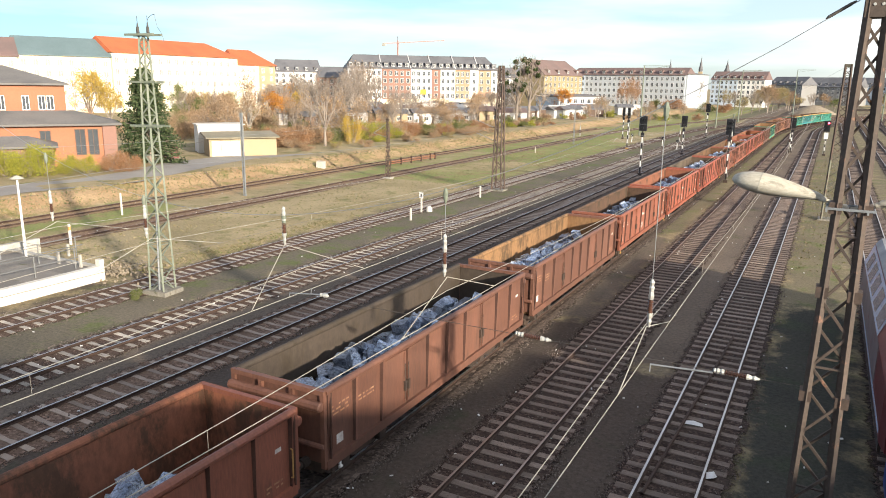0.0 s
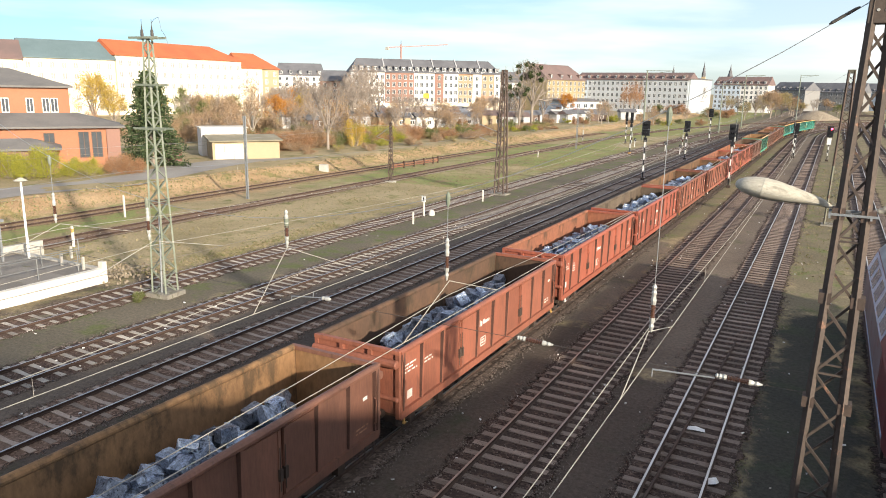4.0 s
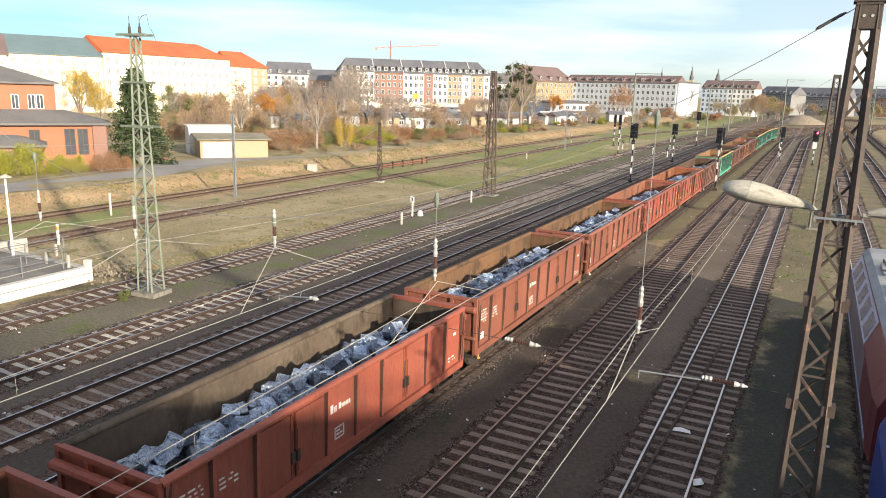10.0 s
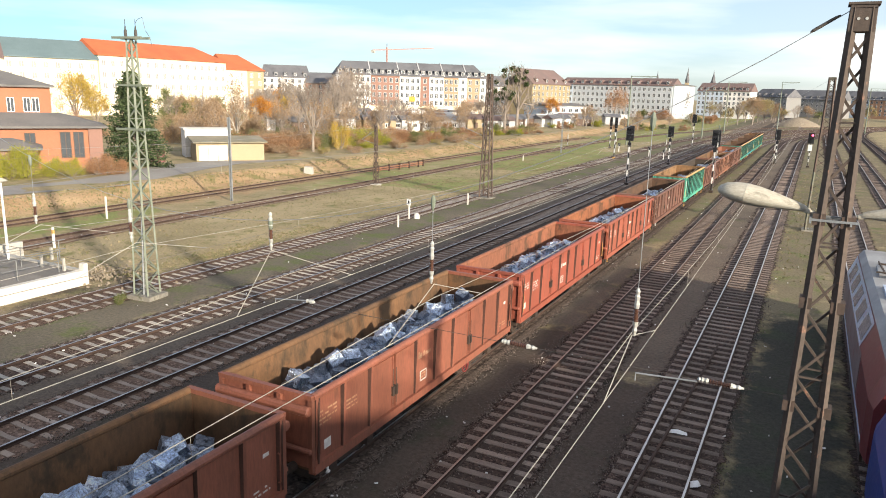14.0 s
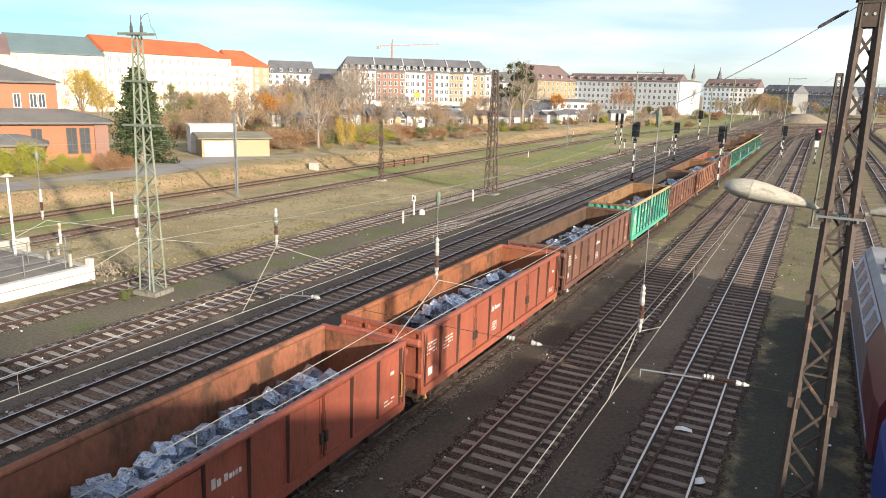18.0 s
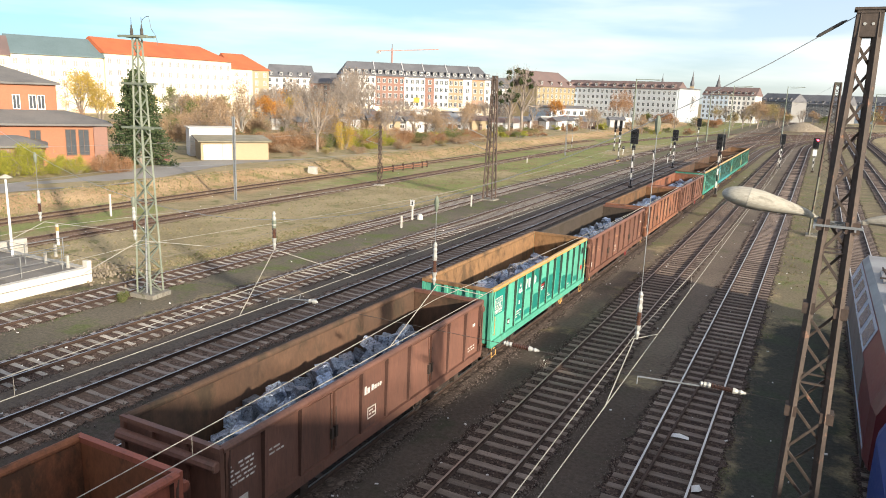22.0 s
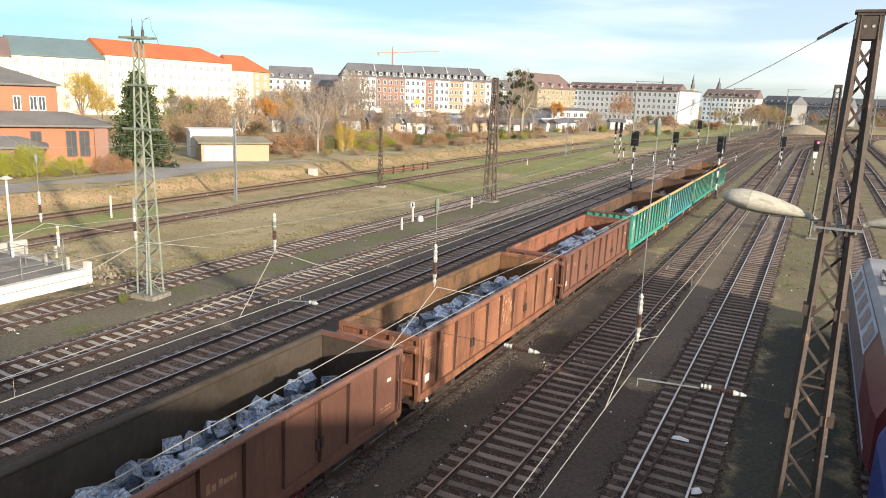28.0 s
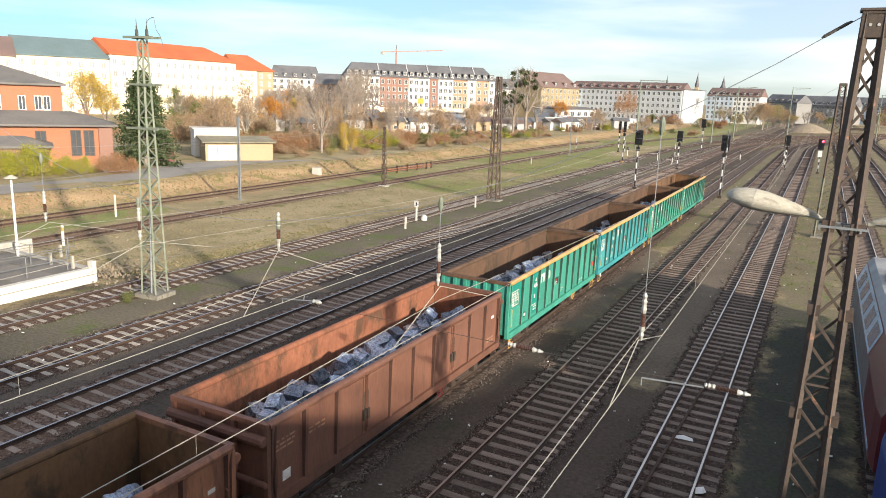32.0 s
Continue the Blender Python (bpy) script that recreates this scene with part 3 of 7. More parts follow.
def bridge():
    m = Matrix(((BR_DIR.x, BR_N.x, 0, 0), (BR_DIR.y, BR_N.y, 0, 0), (0, 0, 1, 0), (0, 0, 0, 1)))
    br = thing("road_bridge", "steel girder road bridge with a concrete deck and railings", "bridge", m, kind="structure")
    part("deck", Build().box(-150, 150, -14.0, 0.3, 8.1, 8.6), M["concrete"], br)
    for n0 in (-0.35, -4.8, -9.2, -13.6):
        part("main_girder", Build().box(-150, 150, n0, n0 + 0.3, 7.4, 8.1), M["mast_dark"], br)
    # unseen edge strip, added to shift the border of the deck's shade
    part("kerb", Build().box(-150, 150, 0.05, 0.3, 8.6, 8.68), M["concrete"], br)
    fr = Build()
    for i in range(-75, 76):
        fr.bar((i * 2, -13.85, 8.6), (i * 2, -13.85, 9.7), 0.06)
    for z in (8.8, 9.0, 9.2, 9.4, 9.68):
        fr.bar((-150, -13.85, z), (150, -13.85, z), 0.04)
    part("railing", fr, M["galv"], br)
    rl = Build()
    for i in range(-75, 76):
        rl.bar((i * 2, 0.22, 8.68), (i * 2, 0.22, 9.75), 0.05)
    for z in (8.88, 9.08, 9.28, 9.48, 9.7):
        rl.bar((-150, 0.22, z), (150, 0.22, z), 0.04)
    part("railing", rl, M["galv"], br)
    for u in (-96, -62, 56, 92):
        part("pier", Build().box(u - 1.2, u + 1.2, -13.0, -1.0, -0.2, 7.4), M["concrete"], br)


bridge()
build_tracks()


# ---- the road, the platform and the surface of the bank ----
def road():
    b = Build()
    pts = [(-52, -40, 6), (-61.5, 20, 6), (-62.8, 35, 6), (-61.0, 45, 6), (-62.5, 52, 5.5), (-65.5, 60, 6.5), (-66.3, 68, 5), (-64.0, 72, 3), (-62, 77, 1.6)]
    for x, y, w in pts:
        b.v += [(x - w / 2, y - w * 0.2, rise(x - w / 2) + 0.03), (x + w / 2, y + w * 0.2, max(rise(x + w / 2), 0.9) + 0.03)]
    for j in range(len(pts) - 1):
        b.f.append((2 * j, 2 * j + 1, 2 * j + 3, 2 * j + 2))
        b.k.append(0)
    solid("road", b, M["asphalt"], "worn pale asphalt lane along the bank", "road", kind="structure")


road()


M["paving"] = material("platform_paving", (0.17, 0.155, 0.135), (0.22, 0.20, 0.175), 0.3, 0.9, bump=0.15, fine=40, c=(0.13, 0.13, 0.08), c_at=0.6, tone=0.25)


def platform():
    pf = thing("platform", "low railway platform end with a pale concrete edge wall and grey paving", "platform", kind="structure")
    b = Build()
    b.box(-33.65, -33.3, -30, 23.7, -0.1, 0.80)
    part("edge_wall", b, M["conc_white"], pf, "whitewashed concrete edge wall")
    part("end_wall", Build().box(-41.2, -33.75, 23.6, 23.9, -0.1, 0.80), M["concrete"], pf)
    part("end_post", Build().box(-33.65, -33.3, 23.7, 23.95, -0.1, 1.15), M["conc_white"], pf)
    part("edge_wall", Build().box(-41.5, -41.2, -30, 25.5, -0.1, 1.1), M["concrete"], pf)
    i = 0
    for y in range(-6, 24, 2):
        for x in range(-41, -34, 2):
            x1, y1 = min(x + 1.985, -33.76), min(y + 1.985, 23.58)
            part("paving_slab", Build().box(x - 0.19, x1 - 0.19, y, y1, 0.3, 0.72 + 0.012 * noise.noise((x, y, 0))), M["paving"], pf)
    for x, y0, y1 in ((-34.3, 12.0, 23.2), (-36.8, 16.0, 25.2)):
        rail = Build()
        for z in (1.3, 1.8):
            rail.rod((x, y0, z), (x, y1, z), 0.025, n=6)
        ob = thing("platform_railing", "thin galvanised handrail on the platform", "railing", group="platform railings")
        part("handrail", rail, M["galv_old"], ob)
        y = y0
        while y <= y1:
            part("post", Build().rod((x, y, 0.7), (x, y, 1.82), 0.03, n=6), M["galv_old"], ob)
            y += 2.2


platform()

# ---- the goods train ----
def train_at(t):
    """Metres that the train has gone at t seconds."""
    return 6.2187 * t - 0.01626 * t * t


PANELS = {"long": 10, "short": 12}
#        panel, from, to (share of the panel's height): darker fresh green over the faded one
REPAINTED = ((0, 0.42, 1.0), (2, 0.0, 1.0), (3, 0.55, 1.0), (3, 0.0, 0.14), (4, 0.60, 1.0), (4, 0.0, 0.36), (5, 0.0, 0.62), (6, 0.0, 0.6), (7, 0.0, 0.94), (8, 0.0, 0.36), (9, 0.0, 0.28), (10, 0.0, 0.14))


def rib_lines(length, panels):
    """Where the ribs stand along a side: the panel next to the brake end is wider on the tall wagons."""
    if panels == 10:
        return [-length / 2 + length * j / panels for j in range(panels + 1)]
    return [-length / 2] + [-length / 2 + 1.45 + (length - 1.45) * j / (panels - 1) for j in range(panels)]


WAGON_KIT = {}
HALF_W, FLOOR = 1.52, 1.05


def wagon_kit(length, top, panels):
    """Meshes of one kind of open wagon. Origin on the rails at its middle, y along it."""
    k = {}
    h, w, fl = length / 2, HALF_W, FLOOR
    for s, side in ((1, "r"), (-1, "l")):
        b = Build()
        x0, x1 = s * (w - 0.15), s * (w - 0.12)
        lo, hi = min(x0, x1), max(x0, x1)
        b.box(lo, hi, -h, h, fl, top - 0.05)
        for i in range(len(b.k)):
            b.k[i] = 1 if (i == 5 and s > 0) or (i == 3 and s < 0) else 0
        k["wall_" + side] = b
        ys = rib_lines(length, panels)
        for j, (ya, yb) in enumerate(zip(ys, ys[1:])):
            if yb - ya > 0.5:
                pn = Build()
                pn.box(min(s * (w - 0.12), s * (w - 0.10)), max(s * (w - 0.12), s * (w - 0.10)), ya + 0.05, yb - 0.05, fl + 0.08, top - 0.11)
                k[f"panel_{side}{j}"] = pn
        rim = Build()
        a, c = s * (w - 0.20), s * (w + 0.03)
        ring = [(s * (w - 0.085) + 0.115 * math.cos(2 * math.pi * (q + 0.5) / 10), top - 0.085 + 0.09 * math.sin(2 * math.pi * (q + 0.5) / 10)) for q in range(10)]
        rim.add([(px, y, pz) for y in (-h, h) for px, pz in ring], [(q, (q + 1) % 10, 10 + (q + 1) % 10, 10 + q) for q in range(10)] + [tuple(range(9, -1, -1)), tuple(range(10, 20))])
        k["rim_" + side] = rim
        sill = Build()
        sill.box(min(s * (w - 0.20), s * (w + 0.0)), max(s * (w - 0.20), s * (w + 0.0)), -h, h, fl - 0.16, fl + 0.08)
        k["sill_" + side] = sill
        rib = Build()
        p0, p1 = s * (w - 0.125), s * (w + 0.015)
        for z0, z1 in ((fl + 0.06, top - 0.10),):
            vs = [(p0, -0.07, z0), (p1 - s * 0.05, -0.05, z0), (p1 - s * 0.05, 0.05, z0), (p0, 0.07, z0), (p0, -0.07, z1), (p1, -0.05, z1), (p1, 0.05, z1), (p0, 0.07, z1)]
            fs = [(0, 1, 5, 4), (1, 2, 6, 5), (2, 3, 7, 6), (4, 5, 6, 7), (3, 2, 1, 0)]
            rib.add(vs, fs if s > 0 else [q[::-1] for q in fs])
            # every face but the outer one takes the dark slot
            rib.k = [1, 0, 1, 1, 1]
        k["rib_" + side] = rib
        if s < 0:
            rows_ = Build()
            for yy in ys:
                for q, kk in zip(rib.f, rib.k):
                    rows_.add([(rib.v[v][0], rib.v[v][1] + max(min(yy, h - 0.1), -h + 0.1), rib.v[v][2]) for v in q], [tuple(range(len(q)))], kk)
            k["ribs_l"] = rows_
        for q, (y0, y1, y2, y3) in enumerate(((-1.18, -0.05, -0.13, -0.06), (0.05, 1.18, 0.06, 0.13))):
            door = Build()
            d0, d1 = s * (w - 0.11), s * (w - 0.07)
            e0, e1 = s * (w - 0.08), s * (w - 0.04)
            z0, z1 = fl + 0.12, top - 0.24
            lo, hi = min(d0, d1), max(d0, d1)
            door.box(lo, hi, y0, y1, z0, z1)
            # raised bar along the meeting edge, sunk into the leaf
            lo, hi = min(e0, e1), max(e0, e1)
            door.box(lo, hi, y2, y3, z0, z1)
            k["door_" + side + str(q)] = door
        hd = Build()
        for y in (-0.09, 0.09):
            hd.rod((s * (w - 0.05), y, fl + 0.25), (s * (w - 0.05), y, fl + 1.35), 0.022, n=6)
            hd.box(min(s * (w - 0.1), s * (w + 0.0)), max(s * (w - 0.1), s * (w + 0.0)), y - 0.05, y + 0.05, fl + 0.52, fl + 0.82)
        k["latch_" + side] = hd
    cs_ = tube([(w - 0.02, -0.03, top - 0.12), (w + 0.03, -0.10, top - 0.42), (w + 0.03, -0.12, fl + 0.55), (w - 0.04, -0.04, fl + 0.02)], 0.032, 6)
    # dark strip laid on the side to stand for a shaded corner gap
    cs_.box(w - 0.11, w - 0.094, -0.16, -0.02, fl + 0.06, top - 0.13)
    k["corner_stanchion"] = cs_
    end = Build()
    end.box(-w + 0.17, w - 0.17, -0.03, 0.01, fl, top - 0.06)
    for i in range(len(end.k)):
        end.k[i] = 1 if i == 4 else 0
    k["end"] = end
    er = Build()
    er.box(-w + 0.02, w - 0.02, -0.10, 0.05, top - 0.13, top - 0.01)
    k["end_rim"] = er
    for z in (fl + 0.5, top - 0.40):
        eb = Build()
        k["end_bar_%d" % (z > fl + 0.7)] = eb
        rr = 0.13 if z > fl + 0.7 else 0.075
        eb.turned((-w + 0.03, -0.03 - rr, z), (1, 0, 0), [(0, rr - 0.03), (0.03, rr), (2 * w - 0.09, rr), (2 * w - 0.06, rr - 0.03)], 10)
    k["end_post"] = Build().box(-0.06, 0.06, -0.12, -0.03, fl - 0.1, top - 0.13)
    k["corner"] = Build().box(-0.06, 0.06, -0.09, 0.03, fl - 0.1, top - 0.06)
    k["floor"] = Build().box(-w + 0.19, w - 0.19, -h + 0.02, h - 0.02, fl - 0.1, fl)
    un = Build()
    un.box(-0.16, 0.16, -h, h, fl - 0.42, fl - 0.1)
    for y in (-h + 0.15, -3.4, 0, 3.4, h - 0.15):
        un.box(-1.3, 1.3, y - 0.1, y + 0.1, fl - 0.34, fl - 0.1)
    un.turned((0.55, -1.0, fl - 0.45), (0, 1, 0), [(0, 0.0), (0.05, 0.18), (1.1, 0.18), (1.15, 0.0)], 10)
    k["underframe"] = un
    bu = Build()
    bu.turned((0, 0, 0), (0, 1, 0), [(-0.10, 0.0), (-0.10, 0.17), (-0.06, 0.20), (-0.03, 0.09), (0.28, 0.09), (0.28, 0.13), (0.52, 0.13)], 12)
    k["buffer"] = bu
    hk = Build()
    hk.box(-0.05, 0.05, -0.42, 0.1, 0.98, 1.08).box(-0.04, 0.04, -0.5, -0.36, 0.84, 1.06)
    hk.rod((0.0, -0.3, 0.98), (0.0, -0.34, 0.62), 0.03, n=6)
    k["coupling"] = hk
    bf = Build()
    for s in (-1, 1):
        bf.add([(s * 0.98 + dx, y, z) for dx in (-0.05, 0.05) for y, z in ((-1.35, 0.56), (-1.35, 0.70), (-0.5, 0.78), (0.5, 0.78), (1.35, 0.70), (1.35, 0.56), (0.7, 0.50), (0.35, 0.30), (-0.35, 0.30), (-0.7, 0.50))],
               [tuple(range(9, -1, -1)), tuple(range(10, 20))] + [(i, (i + 1) % 10, 10 + (i + 1) % 10, 10 + i) for i in range(10)])
    bf.box(-1.0, 1.0, -0.2, 0.2, 0.5, 0.82)
    k["bogie"] = bf
    wh = Build()
    for s in (-1, 1):
        wh.turned((s * 0.72, 0, 0), (s, 0, 0), [(-0.07, 0.0), (-0.07, 0.455), (-0.04, 0.485), (0.0, 0.46), (0.065, 0.452), (0.065, 0.36), (0.02, 0.33), (0.02, 0.12), (0.07, 0.10), (0.07, 0.0)], 20)
    wh.rod((-0.72, 0, 0), (0.72, 0, 0), 0.08, n=8)
    k["wheelset"] = wh
    k["axle_box"] = Build().box(-0.1, 0.1, -0.16, 0.16, -0.16, 0.16)
    hw = Build()
    for i in range(16):
        a0, a1 = 2 * math.pi * i / 16, 2 * math.pi * (i + 1) / 16
        hw.rod((0, 0.24 * math.cos(a0), 0.24 * math.sin(a0)), (0, 0.24 * math.cos(a1), 0.24 * math.sin(a1)), 0.022, n=5)
    for i in range(5):
        a0 = 2 * math.pi * i / 5
        hw.rod((0, 0, 0), (0, 0.24 * math.cos(a0), 0.24 * math.sin(a0)), 0.014, n=5)
    hw.rod((-0.3, 0, 0), (0.03, 0, 0), 0.03, n=6)
    k["handwheel"] = hw
    st = Build()
    for y in (-0.2, 0.2):
        st.rod((0, y, 0.45), (0, y, fl), 0.018, n=5)
    for z in (0.47, 0.78):
        st.rod((0, -0.2, z), (0, 0.2, z), 0.018, n=5)
    k["step"] = st
    gr = Build()
    gr.rod((0, 0, fl + 0.35), (0, 0, fl + 1.05), 0.018, n=5)
    gr.rod((0, 0, fl + 0.35), (-0.06, 0, fl + 0.33), 0.018, n=5)
    gr.rod((0, 0, fl + 1.05), (-0.06, 0, fl + 1.07), 0.018, n=5)
    k["grab_rail"] = gr
    k["spring_buffer_plate"] = Build().box(-0.2, 0.2, -0.03, 0.03, 0.78, 1.16)
    return {n: b.mesh(n, *([M["underframe"]] * (2 if n in ("end", "wall_r", "wall_l", "rib_r", "rib_l", "ribs_l") else 1))) for n, b in k.items()}


def lettering(wagon, h, top, big, kind, seed):
    """Stencilled data panels and plain marks on the side that faces the yard road."""
    rng = random.Random(seed)
    x = HALF_W - 0.099
    fl = FLOOR + 0.1
    pw = 2 * h / PANELS[kind]
    at = rib_lines(2 * h, PANELS[kind])

    def patch(y0, y1, z0, z1, mat="marking", proud=0.004, name="marking"):
        part(name, Build().box(x, x + proud, y0, y1, z0, z1), M[mat], wagon)

    ink = "marking_faded" if seed in (0, 1, 2, 7, 12, 13, 14) else "marking"

    def shape(pts, mat=None):
        mat = mat or ink
        n = len(pts)
        if kind == "long":
            cy, cz = -pw + 0.14, fl + 0.98
            pts = [(cy + 0.04 + (y - cy) * 0.9, cz + 0.02 + (z - cz) * 0.9) for y, z in pts]
        b = Build().add([(x + d, y, z) for d in (0.0, 0.005) for y, z in pts], [tuple(range(n, 2 * n)), tuple(range(n - 1, -1, -1))] + [(i, (i + 1) % n, n + (i + 1) % n, n + i) for i in range(n)])
        part("marking", b, M[mat], wagon)

    def lines(y0, y1, ztop, rows, size=0.045, gap=0.11):
        """Rows of short bars, as stencilled data look from afar."""
        b = Build()
        for j in range(rows):
            y = y0
            while y < y1 - 0.05:
                wd = rng.uniform(0.05, 0.22)
                b.box(x, x + 0.004, y, min(y + wd, y1), ztop - j * gap - size, ztop - j * gap)
                y += wd + rng.uniform(0.03, 0.09)
                if rng.random() < 0.18:
                    y += 0.15
        part("stencilled_data", b, M[ink], wagon, kind="stuff")
    e = -h
    if kind == "long":
        lines(e + 0.25, e + 1.05, fl + 1.30, rng.randint(3, 5))
        lines(e + pw + 0.2, e + pw + rng.uniform(0.6, 0.95), fl + 1.15, rng.randint(2, 4))
        patch(e + 0.5, e + 0.78, fl + 0.2, fl + 0.46)
        lines(h - 0.95, h - 0.4, fl + 0.32, 2)
        patch(h - 0.62, h - 0.42, fl + 1.02, fl + 1.12)
        lines(h - 3 * pw + 0.25, h - 3 * pw + 0.6, fl + 0.4, 2)
        if big:
            y = -pw + 0.14
            shape([(y, fl + 0.98), (y + 0.13, fl + 0.98), (y + 0.13, fl + 1.24), (y, fl + 1.24)])
            shape([(y + 0.17, fl + 0.98), (y + 0.30, fl + 0.98), (y + 0.30, fl + 1.16), (y + 0.17, fl + 1.16)])
            for i, (wd, hg) in enumerate(((0.13, 0.19), (0.09, 0.13), (0.06, 0.13), (0.09, 0.13), (0.09, 0.13))):
                yy = y + 0.40 + (0, 0.16, 0.27, 0.36, 0.48)[i]
                shape([(yy, fl + 1.0), (yy + wd * 0.8, fl + 1.0), (yy + wd, fl + 1.0 + hg * 0.5), (yy + wd * 0.8, fl + 1.0 + hg), (yy, fl + 1.0 + hg)])
            # framed plate
            y, z = -pw + 0.35, fl + 0.22
            for q in ((y, y + 0.42, z, z + 0.035), (y, y + 0.42, z + 0.30, z + 0.335), (y, y + 0.035, z, z + 0.335), (y + 0.385, y + 0.42, z, z + 0.335)):
                patch(*q)
            lines(y + 0.08, y + 0.36, z + 0.25, 2, 0.05, 0.1)
    else:
        for k, lo, hi in REPAINTED if seed == 11 else REPAINTED[:2]:
            full = top - 0.11 - fl - 0.08
            b = Build().box(x - 0.002, x + 0.002, at[k] + 0.09, at[k + 1] - 0.09, fl + 0.09 + full * lo, fl + 0.07 + full * hi)
            part("repainted_patch", b, M["paint_" + ("teal" if seed == 16 else "green") + "_fresh"], wagon)
        # framed data table at the end
        y, z = e + 0.42, fl + 0.95
        for j in range(4):
            patch(y, y + 0.72, z + j * 0.2, z + j * 0.2 + 0.03)
        for j in range(5):
            patch(y + j * 0.17, y + j * 0.17 + 0.03, z, z + 0.62)
        for j in range(3):
            lines(y + 0.05, y + 0.66, z + 0.15 + j * 0.2, 1, 0.08)
        lines(at[2] + 0.2, at[2] + 0.8, fl + 0.5, 3)
        patch(at[1] + 0.3, at[1] + 0.55, fl + 0.2, fl + 0.42, "black", 0.004, "label_frame")
        patch(at[1] + 0.34, at[1] + 0.51, fl + 0.24, fl + 0.36, "marking", 0.008)
        if big:
            y = at[2] + 0.42
            shape([(y, fl + 1.28), (y + 0.17, fl + 1.20), (y + 0.15, fl + 1.34), (y + 0.11, fl + 1.44)])
            shape([(y + 0.21, fl + 1.20), (y + 0.42, fl + 1.25), (y + 0.30, fl + 1.44), (y + 0.21, fl + 1.38)])
            shape([(y + 0.13, fl + 1.50), (y + 0.29, fl + 1.48), (y + 0.22, fl + 1.66)])
            y = at[3] + 0.12
            shape([(y, fl + 1.64), (y + 0.13, fl + 1.24), (y + 0.24, fl + 1.24), (y + 0.36, fl + 1.64)])
            shape([(y + 0.42, fl + 1.64), (y + 0.48, fl + 1.24), (y + 0.62, fl + 1.24), (y + 0.68, fl + 1.64)])
            y = at[4] + 0.16
            shape([(y, fl + 1.34), (y + 0.1, fl + 1.24), (y + 0.26, fl + 1.24), (y + 0.36, fl + 1.34), (y + 0.36, fl + 1.52), (y + 0.26, fl + 1.62), (y + 0.1, fl + 1.62), (y, fl + 1.52)])
            y = at[5] + 0.16
            patch(y, y + 0.62, fl + 0.72, fl + 1.06, "black", 0.004, "info_panel")
            for j, c in enumerate(("red", "marking", "marking")):
                part("info_line", Build().box(x + 0.004, x + 0.008, y + 0.06, y + 0.54 - 0.08 * j, fl + 0.94 - j * 0.1, fl + 0.985 - j * 0.1), M[c], wagon)
        lines(at[6] + 0.15, at[6] + 0.6, fl + 0.4, 2)
        patch(at[2] + 0.5, at[2] + 0.62, fl + 0.75, fl + 0.92)
        lines(at[9] + 0.2, at[9] + 0.8, fl + 0.2, 1)
        patch(h - 0.55, h - 0.25, fl + 0.45, fl + 0.7, "red")
        patch(h - 0.5, h - 0.2, fl + 1.3, fl + 1.62, "black")


def bale_meshes():
    out = []
    for s in range(9):
        rng = random.Random(40 + s)
        sx, sy, sz = rng.uniform(0.34, 0.5), rng.uniform(0.36, 0.52), rng.uniform(0.28, 0.42)
        n = 5
        vs, idx, b = [], {}, Build()
        fs = []
        for ax in range(3):
            for sg in (-1, 1):
                for i in range(n):
                    for j in range(n):
                        quad = []
                        for di, dj in ((0, 0), (1, 0), (1, 1), (0, 1)):
                            p = [0, 0, 0]
                            p[ax] = sg
                            p[(ax + 1) % 3] = -1 + 2 * (i + di) / n
                            p[(ax + 2) % 3] = -1 + 2 * (j + dj) / n
                            key = tuple(round(c, 3) for c in p)
                            if key not in idx:
                                idx[key] = len(vs)
                                v = Vector(p)
                                e = sum(1 for c in p if abs(c) > 0.99)
                                k = 1.0 + (rng.uniform(-0.07, 0.03) if e == 1 else rng.uniform(-0.035, 0.02) if e == 2 else rng.uniform(-0.07, 0.0)) + 0.06 * noise.noise(v * 0.9 + Vector((s * 7, 0, 0)))
                                vs.append((v.x * sx / 2 * k, v.y * sy / 2 * k, v.z * sz / 2 * k))
                            quad.append(idx[key])
                        fs.append(tuple(quad if sg > 0 else quad[::-1]))
        b.add(vs, fs)
        out.append((b.mesh("bale", M["bale"]), sz))
    return out


BALES = bale_meshes()
#        kind, paint, lining, big mark, fill, middle of heap (y)
WAGONS = [("long", "redbrown", "redd", 0, 0.7, -0.6), ("long", "brown", "grey", 0, 1.0, 0.2), ("long", "brown", "ochre", 0, 1.0, 0.0), ("long", "redbrown", "brown", 1, 0.9, 0.3),
          ("long", "orange", "redd", 1, 1.1, 0.4), ("long", "redd", "pale", 1, 1.15, 0.2), ("long", "redbrown", "tan", 1, 1.2, 0.0), ("long", "redbrown", "tan", 1, 1.15, 0.3),
          ("long", "redd", "redd", 1, 1.0, 0.0), ("long", "orange", "orange", 1, 0.9, 0.2), ("long", "dark", "brown", 1, 0.8, -0.2), ("short", "green", "ochre", 1, 1.05, 0.0),
          ("long", "brown", "grey", 1, 1.0, 0.0), ("long", "rust", "tan", 0, 0.9, 0.2), ("long", "brown", "redd", 0, 0.9, 0.3), ("short", "jade", "brown", 1, 0.6, 0.5),
          ("short", "teal", "brown", 1, 0.5, 0.3), ("short", "jade", "brown", 1, 0.4, 0.0), ("short", "jade", "tan", 0, 0.3, 0.0)]
PITCH = {"long": 14.0, "short": 12.7}
BODY = {"long": (12.85, 3.04), "short": (12.0, 3.24)}
